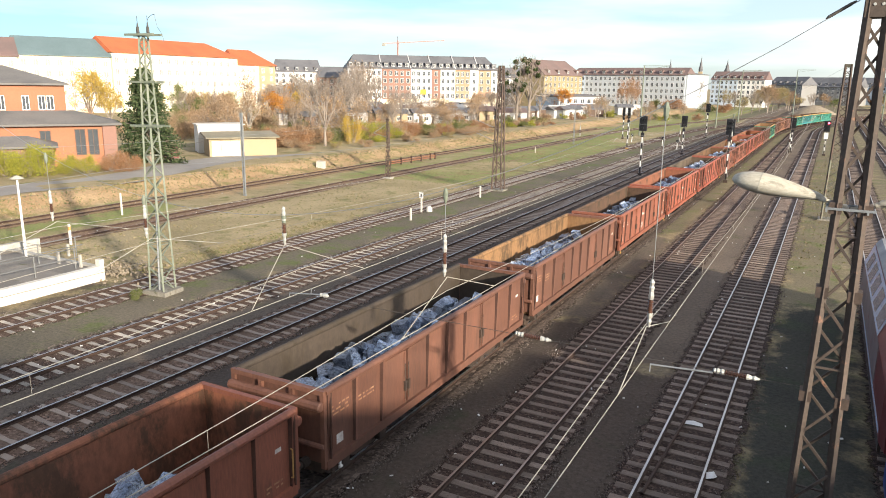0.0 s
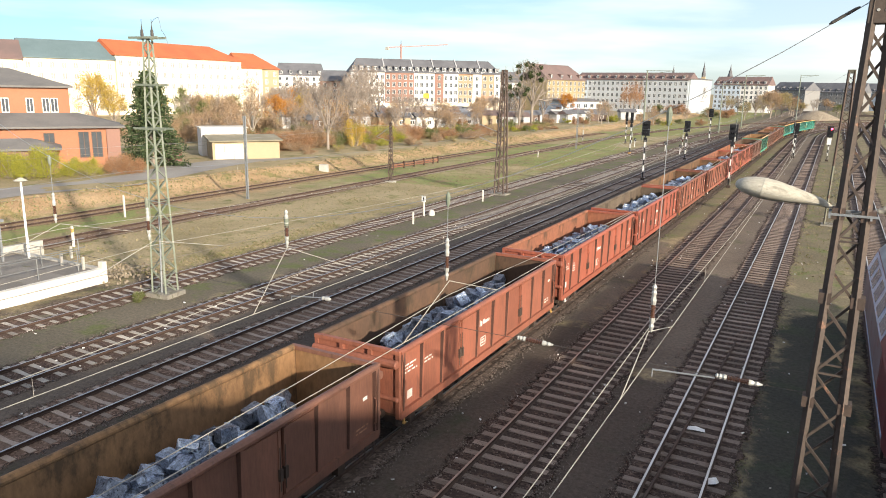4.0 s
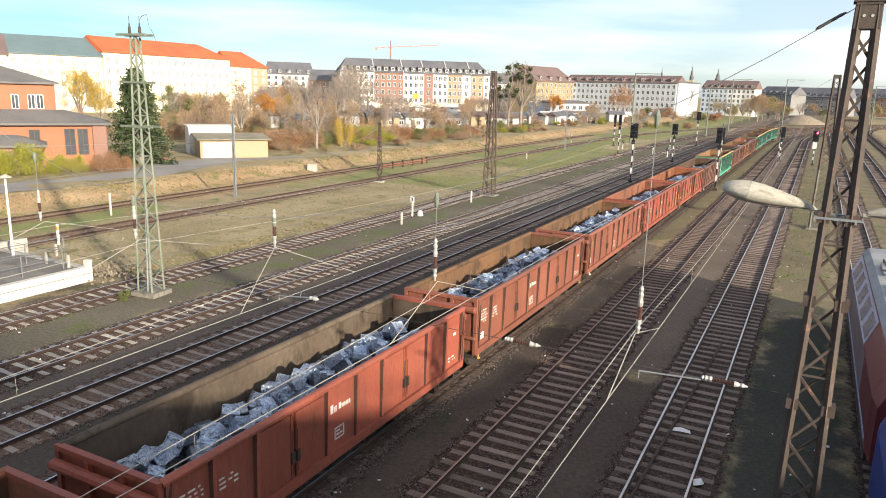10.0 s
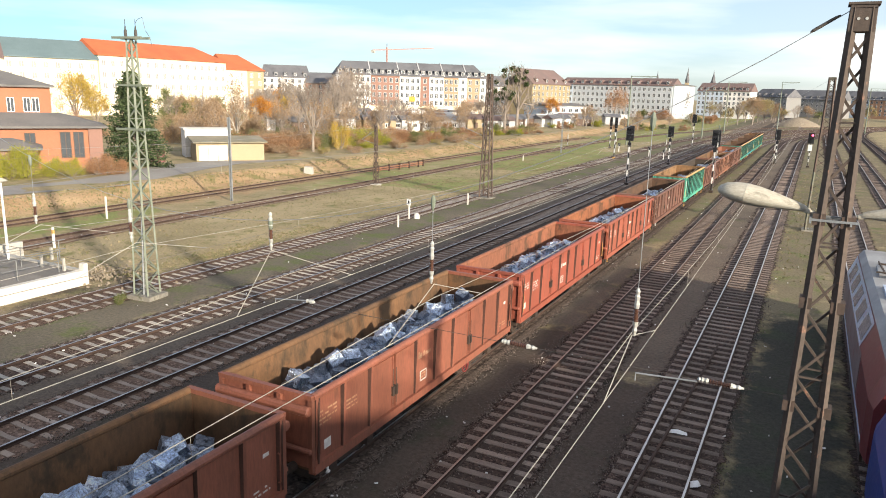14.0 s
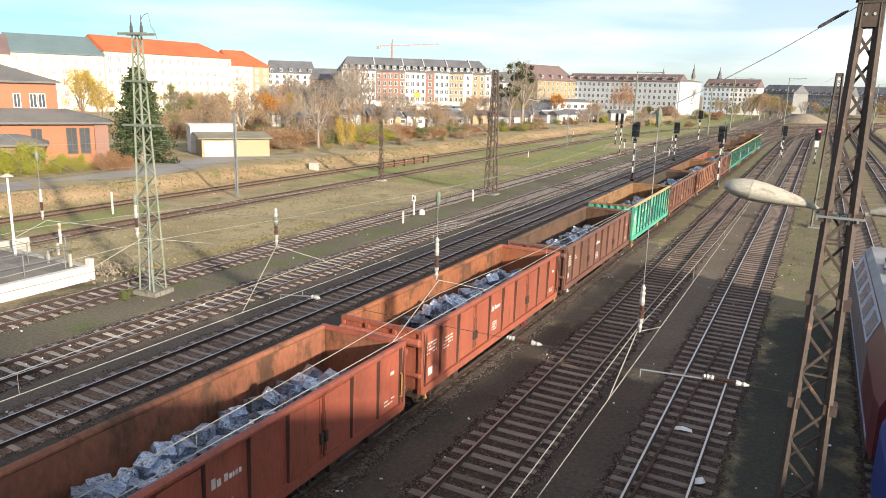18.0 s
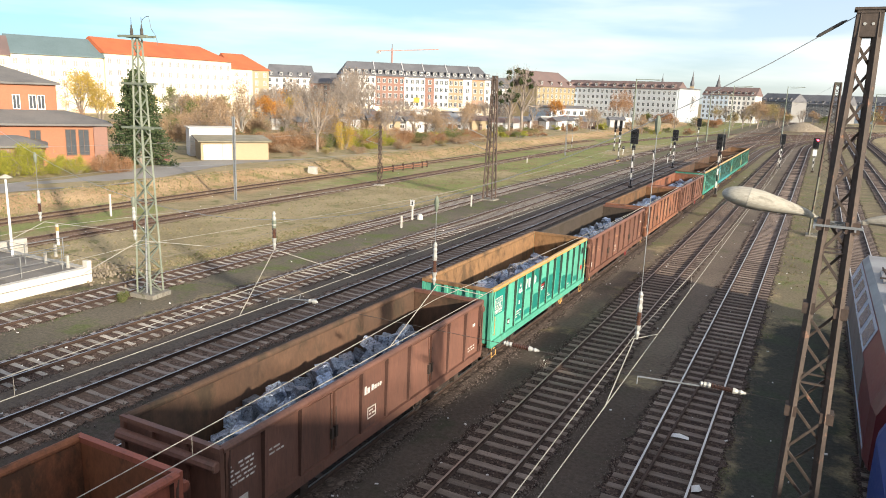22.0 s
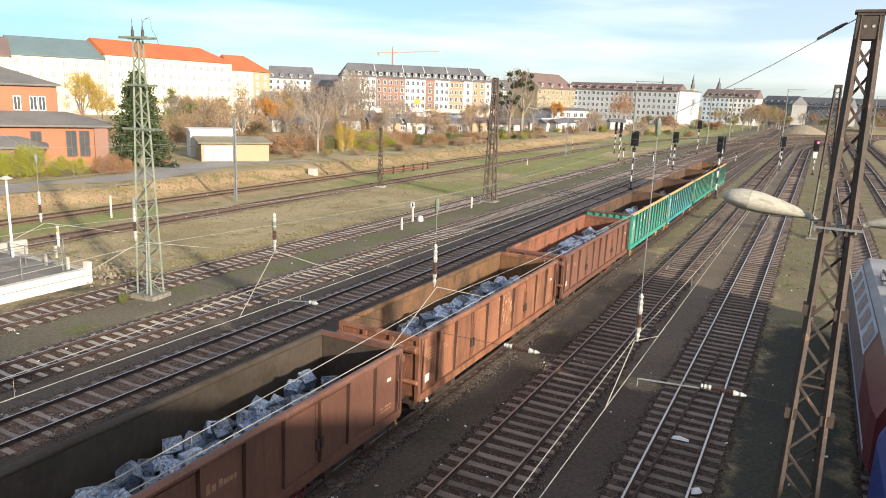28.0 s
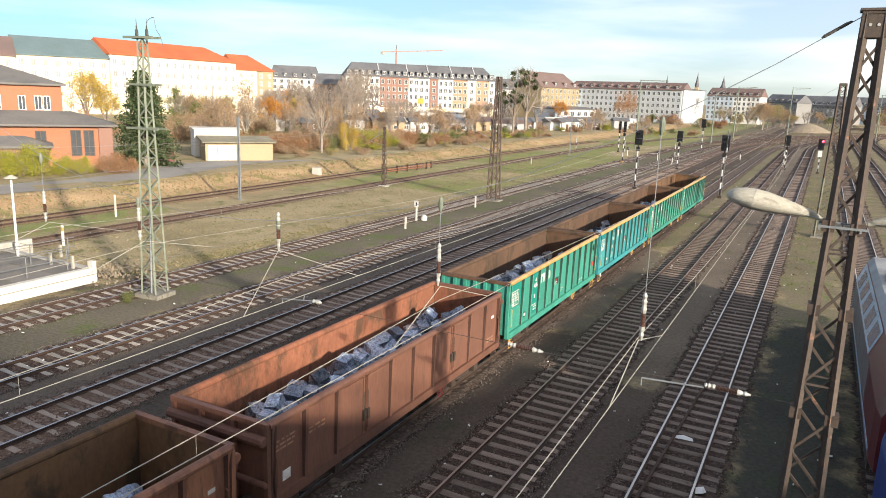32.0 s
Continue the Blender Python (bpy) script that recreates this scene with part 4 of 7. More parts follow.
WORDS = {"redbrown": "red-brown", "brown": "brown", "orange": "orange-red", "redd": "faded red", "dark": "dark brown", "rust": "heavily rusted orange-brown", "green": "faded green", "jade": "green", "teal": "blue-green"}
TRAIN = []


def build_wagon(i, kind, paint, lining, big, fill, heap):
    length, top = BODY[kind]
    h = length / 2
    if kind not in WAGON_KIT:
        WAGON_KIT[kind] = wagon_kit(length, top, PANELS[kind])
    k = WAGON_KIT[kind]
    P, L, U = M["paint_" + paint], M["lining_" + lining], M["underframe"]
    w = thing("open_goods_wagon", f"{WORDS[paint]} steel open wagon carrying scrap metal bales" + (", yellow top edge" if kind == "short" else ""), "goods wagon", group="wagons of the goods train")
    R = M["yellow"] if kind == "short" else P

    def put(name, key, mats, m=None, parent=None, label=""):
        ob = part(name, k[key], None, parent or w, label, m)
        repaint(ob, *mats)
        return ob
    T = Matrix.Translation
    flip = Matrix.Rotation(math.pi, 4, "Z")
    put("floor", "floor", (L,))
    put("underframe", "underframe", (U,))
    scale = length / 12.85
    for s in ("r", "l"):
        put("side_wall", "wall_" + s, (P, L))
        put("top_rail", "rim_" + s, (R if s == "r" else L,), label="yellow top rail" if kind == "short" and s == "r" else "")
        put("side_sill", "sill_" + s, (P,))
        for key in k:
            if key.startswith("panel_" + s) and s == "r":
                put("side_panel", key, (P,))
        np_ = PANELS[kind]
        if s == "l":
            tagged(put("ribbing", "ribs_l", (P, M["rib_grime"] if kind == "long" else M["rib_dark_green"])), kind="stuff")
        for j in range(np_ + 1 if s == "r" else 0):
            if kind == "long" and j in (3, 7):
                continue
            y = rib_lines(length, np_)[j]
            put("rib", "rib_" + s, (P, M["rib_grime"] if kind == "long" else M["rib_dark_green"]), T((0, max(min(y, h - 0.1), -h + 0.1), 0)))
        for y in ((-0.2 * length, 0.2 * length) if kind == "long" else ()):
            if s == "l":
                continue
            put("door_leaf", "door_r0", (P,), T((0, y, 0)))
            d = put("door_leaf", "door_r1", (P,), T((0, y, 0)))
            if s == "r":
                put("latch", "latch_" + s, (U if paint != "green" else P,), None, d)
    for e, m in ((-1, T((0, -h, 0))), (1, T((0, h, 0)) @ flip)):
        put("end_wall", "end", (P, L), m)
        put("end_rail", "end_rim", (L if kind == "short" else P,), m)
        if kind == "long":
            put("end_bar", "end_bar_0", (P,), m)
            put("end_bar", "end_bar_1", (P,), m)
        for x in ((-0.5, 0.5) if kind == "long" else (-0.9, -0.45, 0.0, 0.45, 0.9)):
            put("end_post", "end_post", (P,), m @ T((x, 0, 0)))
        put("coupling", "coupling", (U,), m)
        for x in (-0.875, 0.875):
            put("buffer", "buffer", (U,), m @ T((x, -0.55, 1.0)))
        if kind == "long":
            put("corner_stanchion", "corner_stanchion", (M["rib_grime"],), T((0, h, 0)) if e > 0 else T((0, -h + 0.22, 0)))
        for x in (-1.44, 1.44):
            put("corner_post", "corner", (P,), m @ T((x, 0.0, 0)))
        put("step", "step", (M["yellow"] if kind == "short" else U,), T((1.46, e * (h - 0.4), 0)))
        put("grab_rail", "grab_rail", (M["yellow"] if kind == "short" or i in (0, 8) else P,), T((1.545, e * (h - 0.18), 0)))
        bg = put("bogie", "bogie", (U,), T((0, e * (h - 1.9 - 0.25), 0)))
        for y in (-0.9, 0.9):
            ws = put("wheelset", "wheelset", (U,), T((0, y, 0.46)), bg)
            for x in (-1.06, 1.06):
                put("axle_box", "axle_box", (U,), T((x, y, 0.46)), bg)
    put("handwheel", "handwheel", ((M["yellow"] if kind == "short" else M["wheel_red"] if i in (7, 9, 12, 14) else M["underframe"]),), T((1.50, 1.75 + (i % 2) * 0.5, 0.86)), label="round hand brake wheel")
    for y, key in ((-h + 0.22, "yellow"), (h - 0.22, "yellow"), (-h + 0.55, "white")):
        hk = Build().box(1.44, 1.50, y - 0.03, y + 0.03, 0.76, 0.90).box(1.46, 1.53, y - 0.055, y + 0.055, 0.71, 0.76)
        part("rope_hook", hk, M["underframe" if (i + len(key)) % 3 else key], w)
    lettering(w, h, top, big, kind, i)
    if i == 13:
        rg_s, sc_ = random.Random(8), Build()
        for j in range(70):
            y, z = rg_s.gauss(0.9, 0.75), 1.12 + rg_s.uniform(0.35, 1.6)
            if -0.2 < y < 2.4:
                p = Vector((HALF_W - 0.098, y, z))
                sc_.bar(p, p + Vector((0, rg_s.uniform(-0.12, 0.12), rg_s.uniform(-0.3, 0.3))), 0.006, rg_s.uniform(0.02, 0.05))
        part("scraped_paint", sc_, M["scrape"], w, "pale scribbled scrapes on the rust", kind="stuff")
    # the load
    ld = thing("scrap_load", "heap of crushed silver-blue scrap metal bales in a wagon", "scrap bales", group="loads of the goods train")
    rng = random.Random(900 + i)
    bed = Build()
    span = (h - 0.55) * (0.6 + 0.4 * fill)
    low = 0.27 + 0.8 * max(fill - 1.0, 0.0)

    def bale(x, y, z, tilt, joined=False):
        bm, sz = rng.choice(BALES)
        mm = T((x, y, FLOOR + z + sz / 2)) @ Euler((rng.uniform(-tilt, tilt), rng.uniform(-tilt, tilt), rng.uniform(-0.8, 0.8))).to_matrix().to_4x4()
        if joined:
            bed.add([mm @ v.co for v in bm.vertices], [tuple(p.vertices) for p in bm.polygons])
        else:
            part("bale", bm, None, ld, m=mm)
    y = heap - span
    while y < heap + span:
        if abs(y) < h - 0.4:
            reach = 1 - abs((y - heap) / span) ** 3
            lump = reach * (0.75 + 0.5 * noise.noise((y * 0.6, i * 3.1, 0)))
            for x in (-1.0, -0.5, 0.0, 0.5, 1.0):
                if rng.random() < 0.6 + 0.4 * reach:
                    bale(x + rng.uniform(-0.06, 0.06), y + rng.uniform(-0.08, 0.08), low * reach, 0.15, True)
            for x in (-0.92, -0.31, 0.31, 0.92):
                if rng.random() < 1.15 * reach * (0.55 + 0.45 * fill):
                    bale(x + rng.uniform(-0.14, 0.14), y + rng.uniform(-0.18, 0.18), low + 0.30 + rng.uniform(-0.02, 0.08), 0.5)
            for x in (-0.6, 0.0, 0.6):
                if rng.random() < 1.0 * lump * fill:
                    bale(x + rng.uniform(-0.2, 0.2), y + rng.uniform(-0.22, 0.22), low + 0.58 + rng.uniform(-0.03, 0.06), 0.6)
            if rng.random() < 0.45 * lump * fill:
                bale(rng.uniform(-0.4, 0.4), y, low + 0.86, 0.7)
        y += 0.48
    part("scrap_base", bed, M["bale"], ld, kind="stuff")
    return w, ld


def build_train():
    y = 12.25 - 14.0 / 2
    for i, row in enumerate(WAGONS):
        p = PITCH[row[0]]
        if i:
            y += PITCH[WAGONS[i - 1][0]] / 2 + p / 2
        w, ld = build_wagon(i, *row)
        TRAIN.append((w, ld, y))


build_train()


def motions():
    for w, ld, y in TRAIN:
        rows = []
        for j in range(0, 33):
            x, yy, th = along(TRAIN_X, BEND_Y, BEND_R, y - train_at(j))
            rows.append((j, Matrix.Translation((x, yy, RAIL_TOP)) @ Matrix.Rotation(-th, 4, "Z")))
        walk(w, rows)
        walk(ld, rows)

# ---- masts, overhead line, signals ----
def lattice_mast(name, label, m, height, base, top, mat, bays, category="mast", group="", feet=True, foot_mat="conc_dirty", leg=None, upper=None):
    """A tapering four-legged lattice mast: legs, crossed bracing, cap. base and top: widths."""
    ob = thing(name, label, category, m, group)

    def wid(z):
        return base + (top - base) * z / height
    cs = [(-1, -1), (1, -1), (1, 1), (-1, 1)]
    for a, c in cs:
        lw = leg or (0.10 if base > 0.65 else 0.06)
        cut = upper[0] if upper else height
        part("leg", Build().bar((a * base / 2, c * base / 2, 0), (a * wid(cut) / 2, c * wid(cut) / 2, cut), lw), mat, ob)
        if upper:
            part("upper_leg", Build().bar((a * wid(cut) / 2, c * wid(cut) / 2, cut), (a * top / 2, c * top / 2, height), lw), upper[1], ob)
    zs = [0.0]
    for i in range(bays):
        zs.append(zs[-1] + (1.0 - 0.45 * i / bays))
    k = height / zs[-1]
    zs = [z * k for z in zs]
    for f in range(4):
        (a0, c0), (a1, c1) = cs[f], cs[(f + 1) % 4]
        for i in range(bays):
            z0, z1 = zs[i], zs[i + 1]
            w0, w1 = wid(z0) / 2, wid(z1) / 2
            if i % 2 == (f % 2):
                p, q = (a0 * w0, c0 * w0, z0), (a1 * w1, c1 * w1, z1)
            else:
                p, q = (a1 * w0, c1 * w0, z0), (a0 * w1, c0 * w1, z1)
            part("brace", Build().bar(p, q, 0.06 if leg and leg > 0.115 else 0.05, 0.045), upper[1] if upper and z0 > upper[0] else mat, ob)
        for i in range(0, bays, 4):
            z = zs[i]
            w = wid(z) / 2
            if i:
                part("ring", Build().bar((a0 * w, c0 * w, z), (a1 * w, c1 * w, z), 0.05, 0.03), mat, ob)
    part("cap", Build().box(-top / 2 - 0.06, top / 2 + 0.06, -top / 2 - 0.06, top / 2 + 0.06, height - 0.02, height + 0.04), mat, ob)
    if feet:
        part("footing", Build().box(-base / 2 - 0.24, base / 2 + 0.3, -base / 2 - 0.24, base / 2 + 0.2, -0.3, 0.12), M[foot_mat], ob, "weathered concrete footing")
    return ob


def insulator_build(length, r=0.075, n=8):
    prof = [(0, 0.0), (0.0, 0.035)]
    for i in range(n):
        z = length * (i + 0.2) / n
        prof += [(z, 0.035), (z + length * 0.25 / n, r), (z + length * 0.45 / n, r), (z + length * 0.6 / n, 0.035)]
    prof += [(length, 0.035), (length, 0.0)]
    return prof


def insulator(name, p, q, parent, mid=(0.3, 0.75)):
    """A rod insulator between p and q, with pale fittings at both ends."""
    p, q = Vector(p), Vector(q)
    d = q - p
    a, c = p + d * mid[0], p + d * mid[1]
    ob = part(name, Build().turned(a, d.normalized(), insulator_build((c - a).length, 0.058), 10), M["porcelain"], parent, "brown ribbed porcelain")
    part("fitting", Build().turned(p, d.normalized(), [(0, 0.02), (0.15 * (a - p).length, 0.05), (0.3 * (a - p).length, 0.035), (0.4 * (a - p).length, 0.055), (0.6 * (a - p).length, 0.042), (0.8 * (a - p).length, 0.058), ((a - p).length, 0.045)], 8), M["cap"], ob)
    part("fitting", Build().turned(c, d.normalized(), [(0, 0.06), (0.2 * (q - c).length, 0.055), (0.4 * (q - c).length, 0.035), (0.6 * (q - c).length, 0.05), (0.8 * (q - c).length, 0.03), ((q - c).length, 0.02)], 8), M["cap"], ob)
    return ob


def sag_points(p, q, sag, n=10):
    p, q = Vector(p), Vector(q)
    return [p.lerp(q, i / n) - Vector((0, 0, sag * 4 * (i / n) * (1 - i / n))) for i in range(n + 1)]


# the tall masts that carry the cross-spans
near_mast = lattice_mast("lattice_mast", "rust-brown riveted lattice mast with a yard lamp", Matrix.Translation((0.47, 14.0, 0)), 12.0, 0.74, 0.26, M["mast_near"], 20, leg=0.098, group="cross-span masts")
part("head_plate", Build().box(-0.19, 0.19, -0.19, 0.19, 11.62, 11.99), M["mast_near"], near_mast)
for x in (-0.06, 0.06):
    part("bolt", Build().rod((x, -0.20, 11.82), (x, -0.186, 11.82), 0.025, n=8), M["cap"], near_mast)
part("rim", Build().box(-0.23, 0.23, -0.21, 0.21, 12.04, 12.08), M["mast_near"], near_mast)
for z in (5.05, 7.0, 8.5):
    w = 0.37 - 0.02 * z
    part("clamp", Build().box(-w - 0.12, -w + 0.08, -w - 0.05, -w + 0.22, z - 0.1, z + 0.1), M["mast_brown"], near_mast)
    part("clamp", Build().box(w - 0.08, w + 0.14, -w - 0.05, -w + 0.22, z - 0.12, z + 0.08), M["mast_brown"], near_mast)
green_mast = lattice_mast("lattice_mast", "pale green lattice mast with three cross arms on a concrete foot", Matrix.Translation((-28.8, 23.9, 0.1)) @ Matrix.Rotation(0.12, 4, "Z"), 12.4, 0.86, 0.28, M["mast_green"], 25, leg=0.085, group="cross-span masts")
for z, hw in ((12.45, 0.85), (10.3, 0.8), (8.25, 0.95)):
    part("cross_arm", Build().box(-hw, hw, -0.32, -0.22, z - 0.05, z + 0.05).box(-hw, hw, 0.22, 0.32, z - 0.05, z + 0.05), M["mast_green"], green_mast)
for x in (-0.3, 0.3):
    ins = part("top_insulator", Build().turned((x, 0, 12.5), (0, 0, 1), [(0, 0.04), (0.05, 0.075), (0.3, 0.065), (0.32, 0.04), (0.45, 0.03), (0.5, 0.015), (0.8, 0.012)], 8), M["wire_dark"], green_mast)
part("conduit", Build().rod((0.25, -0.5, 0.2), (0.2, -0.25, 4.3), 0.05, n=8), M["galv"], green_mast)
gw = Build()
prev = Vector((0.3, 0, 13.15))
for i in range(1, 13):
    a = math.pi * i / 12
    cur = Vector((0.3 + 0.45 * (1 - math.cos(a)), 0, 13.0 + 0.35 * math.sin(a) - 0.08 * i * (i > 6)))
    gw.rod(prev, cur, 0.012, n=4)
    prev = cur
part("jumper", gw, M["wire_dark"], green_mast)
M["mast_olive"] = material("mast_olive_dirty", (0.12, 0.128, 0.092), (0.15, 0.145, 0.11), 0.5, 0.75, bump=0.08, fine=14, c=(0.10, 0.065, 0.045), c_at=0.52, tone=0.25)
lattice_mast("lattice_mast", "slim dark lattice mast beside the tracks", Matrix.Translation((-29.1, 66.3, 0)), 12.3, 1.0, 0.36, M["mast_brown"], 18, leg=0.12, group="cross-span masts")
far_r = lattice_mast("lattice_mast", "green lattice mast with a rusty upper half", Matrix.Translation((0.75, 65.9, 0)), 12.4, 1.0, 0.4, M["mast_olive"], 22, leg=0.13, upper=(4.9, M["mast_brown"]), group="cross-span masts")
part("upper_sleeve", Build().box(-0.27, 0.27, -0.27, 0.27, 12.2, 12.42), M["mast_dark"], far_r)


HANG = {-2.74: 5.76, -7.42: 6.16, -12.14: 6.36, -17.4: 5.95, -21.8: 6.0}


def cross_span(y, xl, xr, z_top_l, z_top_r, heads, group, sag=5.0):
    """Two wires across the yard that carry the hangers of the overhead line."""
    sp = thing("cross_span", "wire cross-span over the yard with hanging insulators", "overhead line", group=group)
    n = 24
    pts = []
    for i in range(n + 1):
        u = i / n
        pts.append((xr + (xl - xr) * u, y, z_top_r + (z_top_l - z_top_r) * u - 4 * sag * u * (1 - u)))
    top = tube(pts, 0.008)
    part("head_wire", top, M["galv"], sp)

    def z_head(x):
        u = (x - xr) / (xl - xr)
        return z_top_r + (z_top_l - z_top_r) * u - 4 * sag * u * (1 - u)
    part("cross_wire", tube(sag_points((xr, y, 5.10), (xl, y, 5.1), 0.02), 0.007), M["wire_dark"], sp)
    for x in heads:
        lo = HANG.get(x, 5.85)
        hi = lo + 1.0
        if z_head(x) > hi + 0.1:
            part("hanger", Build().rod((x, y, z_head(x)), (x, y, hi), 0.008, n=5), M["galv"], sp)
        insulator("hanger_insulator", (x, y, hi), (x, y, lo), sp, (0.42, 0.70))
        part("clamp", Build().turned((x, y, z_head(x) - 0.3), (0, 0, 1), [(0, 0.015), (0.1, 0.05), (0.25, 0.06), (0.36, 0.02)], 8), M["mast_green"], sp)
    return sp


sp1 = cross_span(14.0, -29.6, 0.34, 12.0, 12.0, (-2.74, -7.42, -12.14, -17.4, -21.8), "cross-spans", 5.0)
for x0, x1 in ((-5.62, -4.78), (-1.45, -0.6)):
    insulator("strain_insulator", (x0, 14.0, 5.11), (x1, 14.0, 5.09), sp1, (0.25, 0.72))
part("turnbuckle", Build().turned((-0.27, 14.0, 11.63), Vector((0.84, 0, 0.54)), [(0, 0.01), (0.05, 0.028), (0.42, 0.028), (0.5, 0.01)], 8), M["wire_dark"], sp1)
cross_span(66.0, -28.9, 0.55, 12.1, 12.2, (-2.79, -7.3, -11.6, -16.1, -20.7), "cross-spans")


M["wire_old"] = plain("wire_weathered", (0.24, 0.21, 0.16), 0.6, 0.3)


def overhead_line(x, z_c, z_m, y0, y1, supports, stagger=0.0):
    ob = thing("contact_line", "pale bronze contact wire and carrier wire above a track", "overhead line", group="contact lines")
    ys = sorted({y0, y1, *supports})
    cp, mp, hang = [], [], Build()
    for i, (a, b) in enumerate(zip(ys, ys[1:])):
        s0, s1 = stagger * (-1) ** i, stagger * (-1) ** (i + 1)
        cp.append((x + s0, a, z_c))
        sag = min(0.0011 * (b - a) ** 2 / 4 * 0.8, 0.55)
        mp += sag_points((x, a, z_m), (x, b, z_m), sag, 8)[:-1]
        k = int((b - a) // 7)
        for j in range(1, k):
            u = j / k
            hang.rod((x + s0 + (s1 - s0) * u, a + (b - a) * u, z_c), (x, a + (b - a) * u, z_m - sag * 4 * u * (1 - u)), 0.004, n=4)
    cp.append((x, y1, z_c))
    mp.append((x, y1, z_m))
    c, m = tube(cp, 0.0085), tube(mp, 0.0075)
    part("contact_wire", c, M["wire"] if x > -15 else M["wire_old"], ob)
    part("carrier_wire", m, M["wire"] if x > -28 else M["galv"], ob)
    part("dropper", hang, M["wire"], ob, kind="stuff")
    return ob


for x, zc in ((-2.79, 5.07), (-7.35, 5.28), (-11.5, 5.2), (-17.2, 5.3), (-21.6, 5.3)):
    ol = overhead_line(x, zc, 5.83, -30, 210, (14.0, 66.0, 120.0, 165.0))
    for y in (14.0, 66.0):
        xi = -12.14 if x == -11.5 and y == 14.0 else x
        zi = min(HANG.items(), key=lambda kv: abs(kv[0] - x))[1] if y == 14.0 else 5.83
        part("bridle_wire", tube([(x, y - 2.0, zc), (xi, y, zi)], 0.0105), M["wire"], ol)
        part("bridle_wire", tube([(xi, y, zi), (x, y + 2.7, zc)], 0.0105), M["wire"], ol)
for x, z in ((-45.2, 5.6), (-29.8, 5.6)):
    overhead_line(x, z, 6.3, -20, 190, (23.0, 67.0, 120.0))
# registration tube beside the near mast
reg = thing("registration_arm", "thin galvanised tube with a pale strain insulator", "overhead line")
part("tube", Build().rod((-2.65, 14.0, 4.98), (-1.45, 14.0, 5.05), 0.02, n=8), M["galv"], reg)
part("drop_bracket", Build().rod((-2.65, 14.0, 4.98), (-2.65, 14.0, 4.82), 0.012, n=6), M["galv"], reg)


reg = thing("registration_arm", "thin galvanised tube with a small pale insulator", "overhead line")
part("tube", Build().rod((-12.04, 14.0, 5.06), (-11.05, 14.0, 5.17), 0.018, n=8), M["galv"], reg)
part("drop_bracket", Build().rod((-12.04, 14.0, 5.06), (-12.04, 14.0, 4.94), 0.012, n=6), M["galv"], reg)
part("strut", Build().rod((-11.33, 14.0, 5.15), (-11.3, 14.0, 5.3), 0.012, n=6), M["galv"], reg)
part("insulator", Build().turned((-11.05, 14.0, 5.17), (1, 0, 0), [(0, 0.02), (0.05, 0.055), (0.11, 0.04), (0.16, 0.06), (0.24, 0.05), (0.3, 0.015)], 8), M["cap"], reg)


# yard lamps on the near mast
def yard_lamp(m, label):
    ob = thing("yard_lamp", label, "lamp", m, group="yard lamps")
    prof = [(d * 1.13, a, c) for d, a, c in ((0.0, 0.03, 0.03), (0.03, 0.12, 0.085), (0.12, 0.21, 0.15), (0.26, 0.25, 0.195), (0.42, 0.26, 0.215), (0.62, 0.24, 0.205), (0.85, 0.19, 0.165), (1.08, 0.13, 0.115), (1.25, 0.09, 0.08), (1.34, 0.06, 0.05))]
    n = 20
    pieces = (("cap", prof[:5], "lamp_shell", "weathered front cap"), ("housing", prof[4:], "lamp_shell", "chalky cream painted housing streaked with dirt"))
    for name, pr, mat, words in pieces:
        b = Build()
        for d, w, h in pr:
            for i in range(n):
                a = 2 * math.pi * i / n
                zz = math.sin(a)
                b.v.append((d, w * math.cos(a), (h if zz > 0 else h * 0.8) * zz))
        for j in range(len(pr) - 1):
            for i in range(n):
                b.f.append((j * n + i, j * n + (i + 1) % n, (j + 1) * n + (i + 1) % n, (j + 1) * n + i))
                b.k.append(0)
        sh = part(name, b, M[mat], ob, words)
        sh.data.polygons.foreach_set("use_smooth", [True] * len(sh.data.polygons))
        for sg in (-1, 1):
            sm = Build()
            for (d0, w0, _), (d1, w1, _) in zip(pr, pr[1:]):
                sm.bar((d0, sg * w0, -0.02), (d1, sg * w1, -0.02), 0.005)
            part("seam", sm, M["lamp_cap"], sh)
    bnd = Build()
    for i in range(n):
        a0, a1 = 2 * math.pi * i / n, 2 * math.pi * (i + 1) / n
        p = [(0.475, 0.262 * math.cos(a), (0.217 if math.sin(a) > 0 else 0.174) * math.sin(a)) for a in (a0, a1)]
        bnd.bar(p[0], p[1], 0.005)
    part("clamp_band", bnd, M["lamp_cap"], ob)
    part("arm", Build().rod((1.44, 0, 0), (1.95, 0, -0.10), 0.035, n=8), M["lamp_shell"], ob)
    part("collar", Build().rod((1.42, 0, 0.0), (1.58, 0, -0.03), 0.065, 0.045, 10), M["lamp_shell"], ob)
    return ob


M["lamp_shell"] = material("lamp_shell_cream", (0.47, 0.44, 0.36), (0.38, 0.355, 0.29), 2.0, 0.7, bump=0.05, fine=10, stretch=(0.5, 1.5, 1), c=(0.27, 0.25, 0.20), c_at=0.57, tone=0.22)
M["lamp_cap"] = material("lamp_cap_grey", (0.42, 0.41, 0.36), (0.34, 0.335, 0.30), 2.5, 0.7, bump=0.05, fine=10, c=(0.2, 0.2, 0.18), c_at=0.57, tone=0.22)
yard_lamp(Matrix.Translation((-1.46, 14.0, 8.87)) @ Matrix.Rotation(radians(9), 4, "Y"), "cream teardrop-shaped yard lamp on a lattice mast arm")
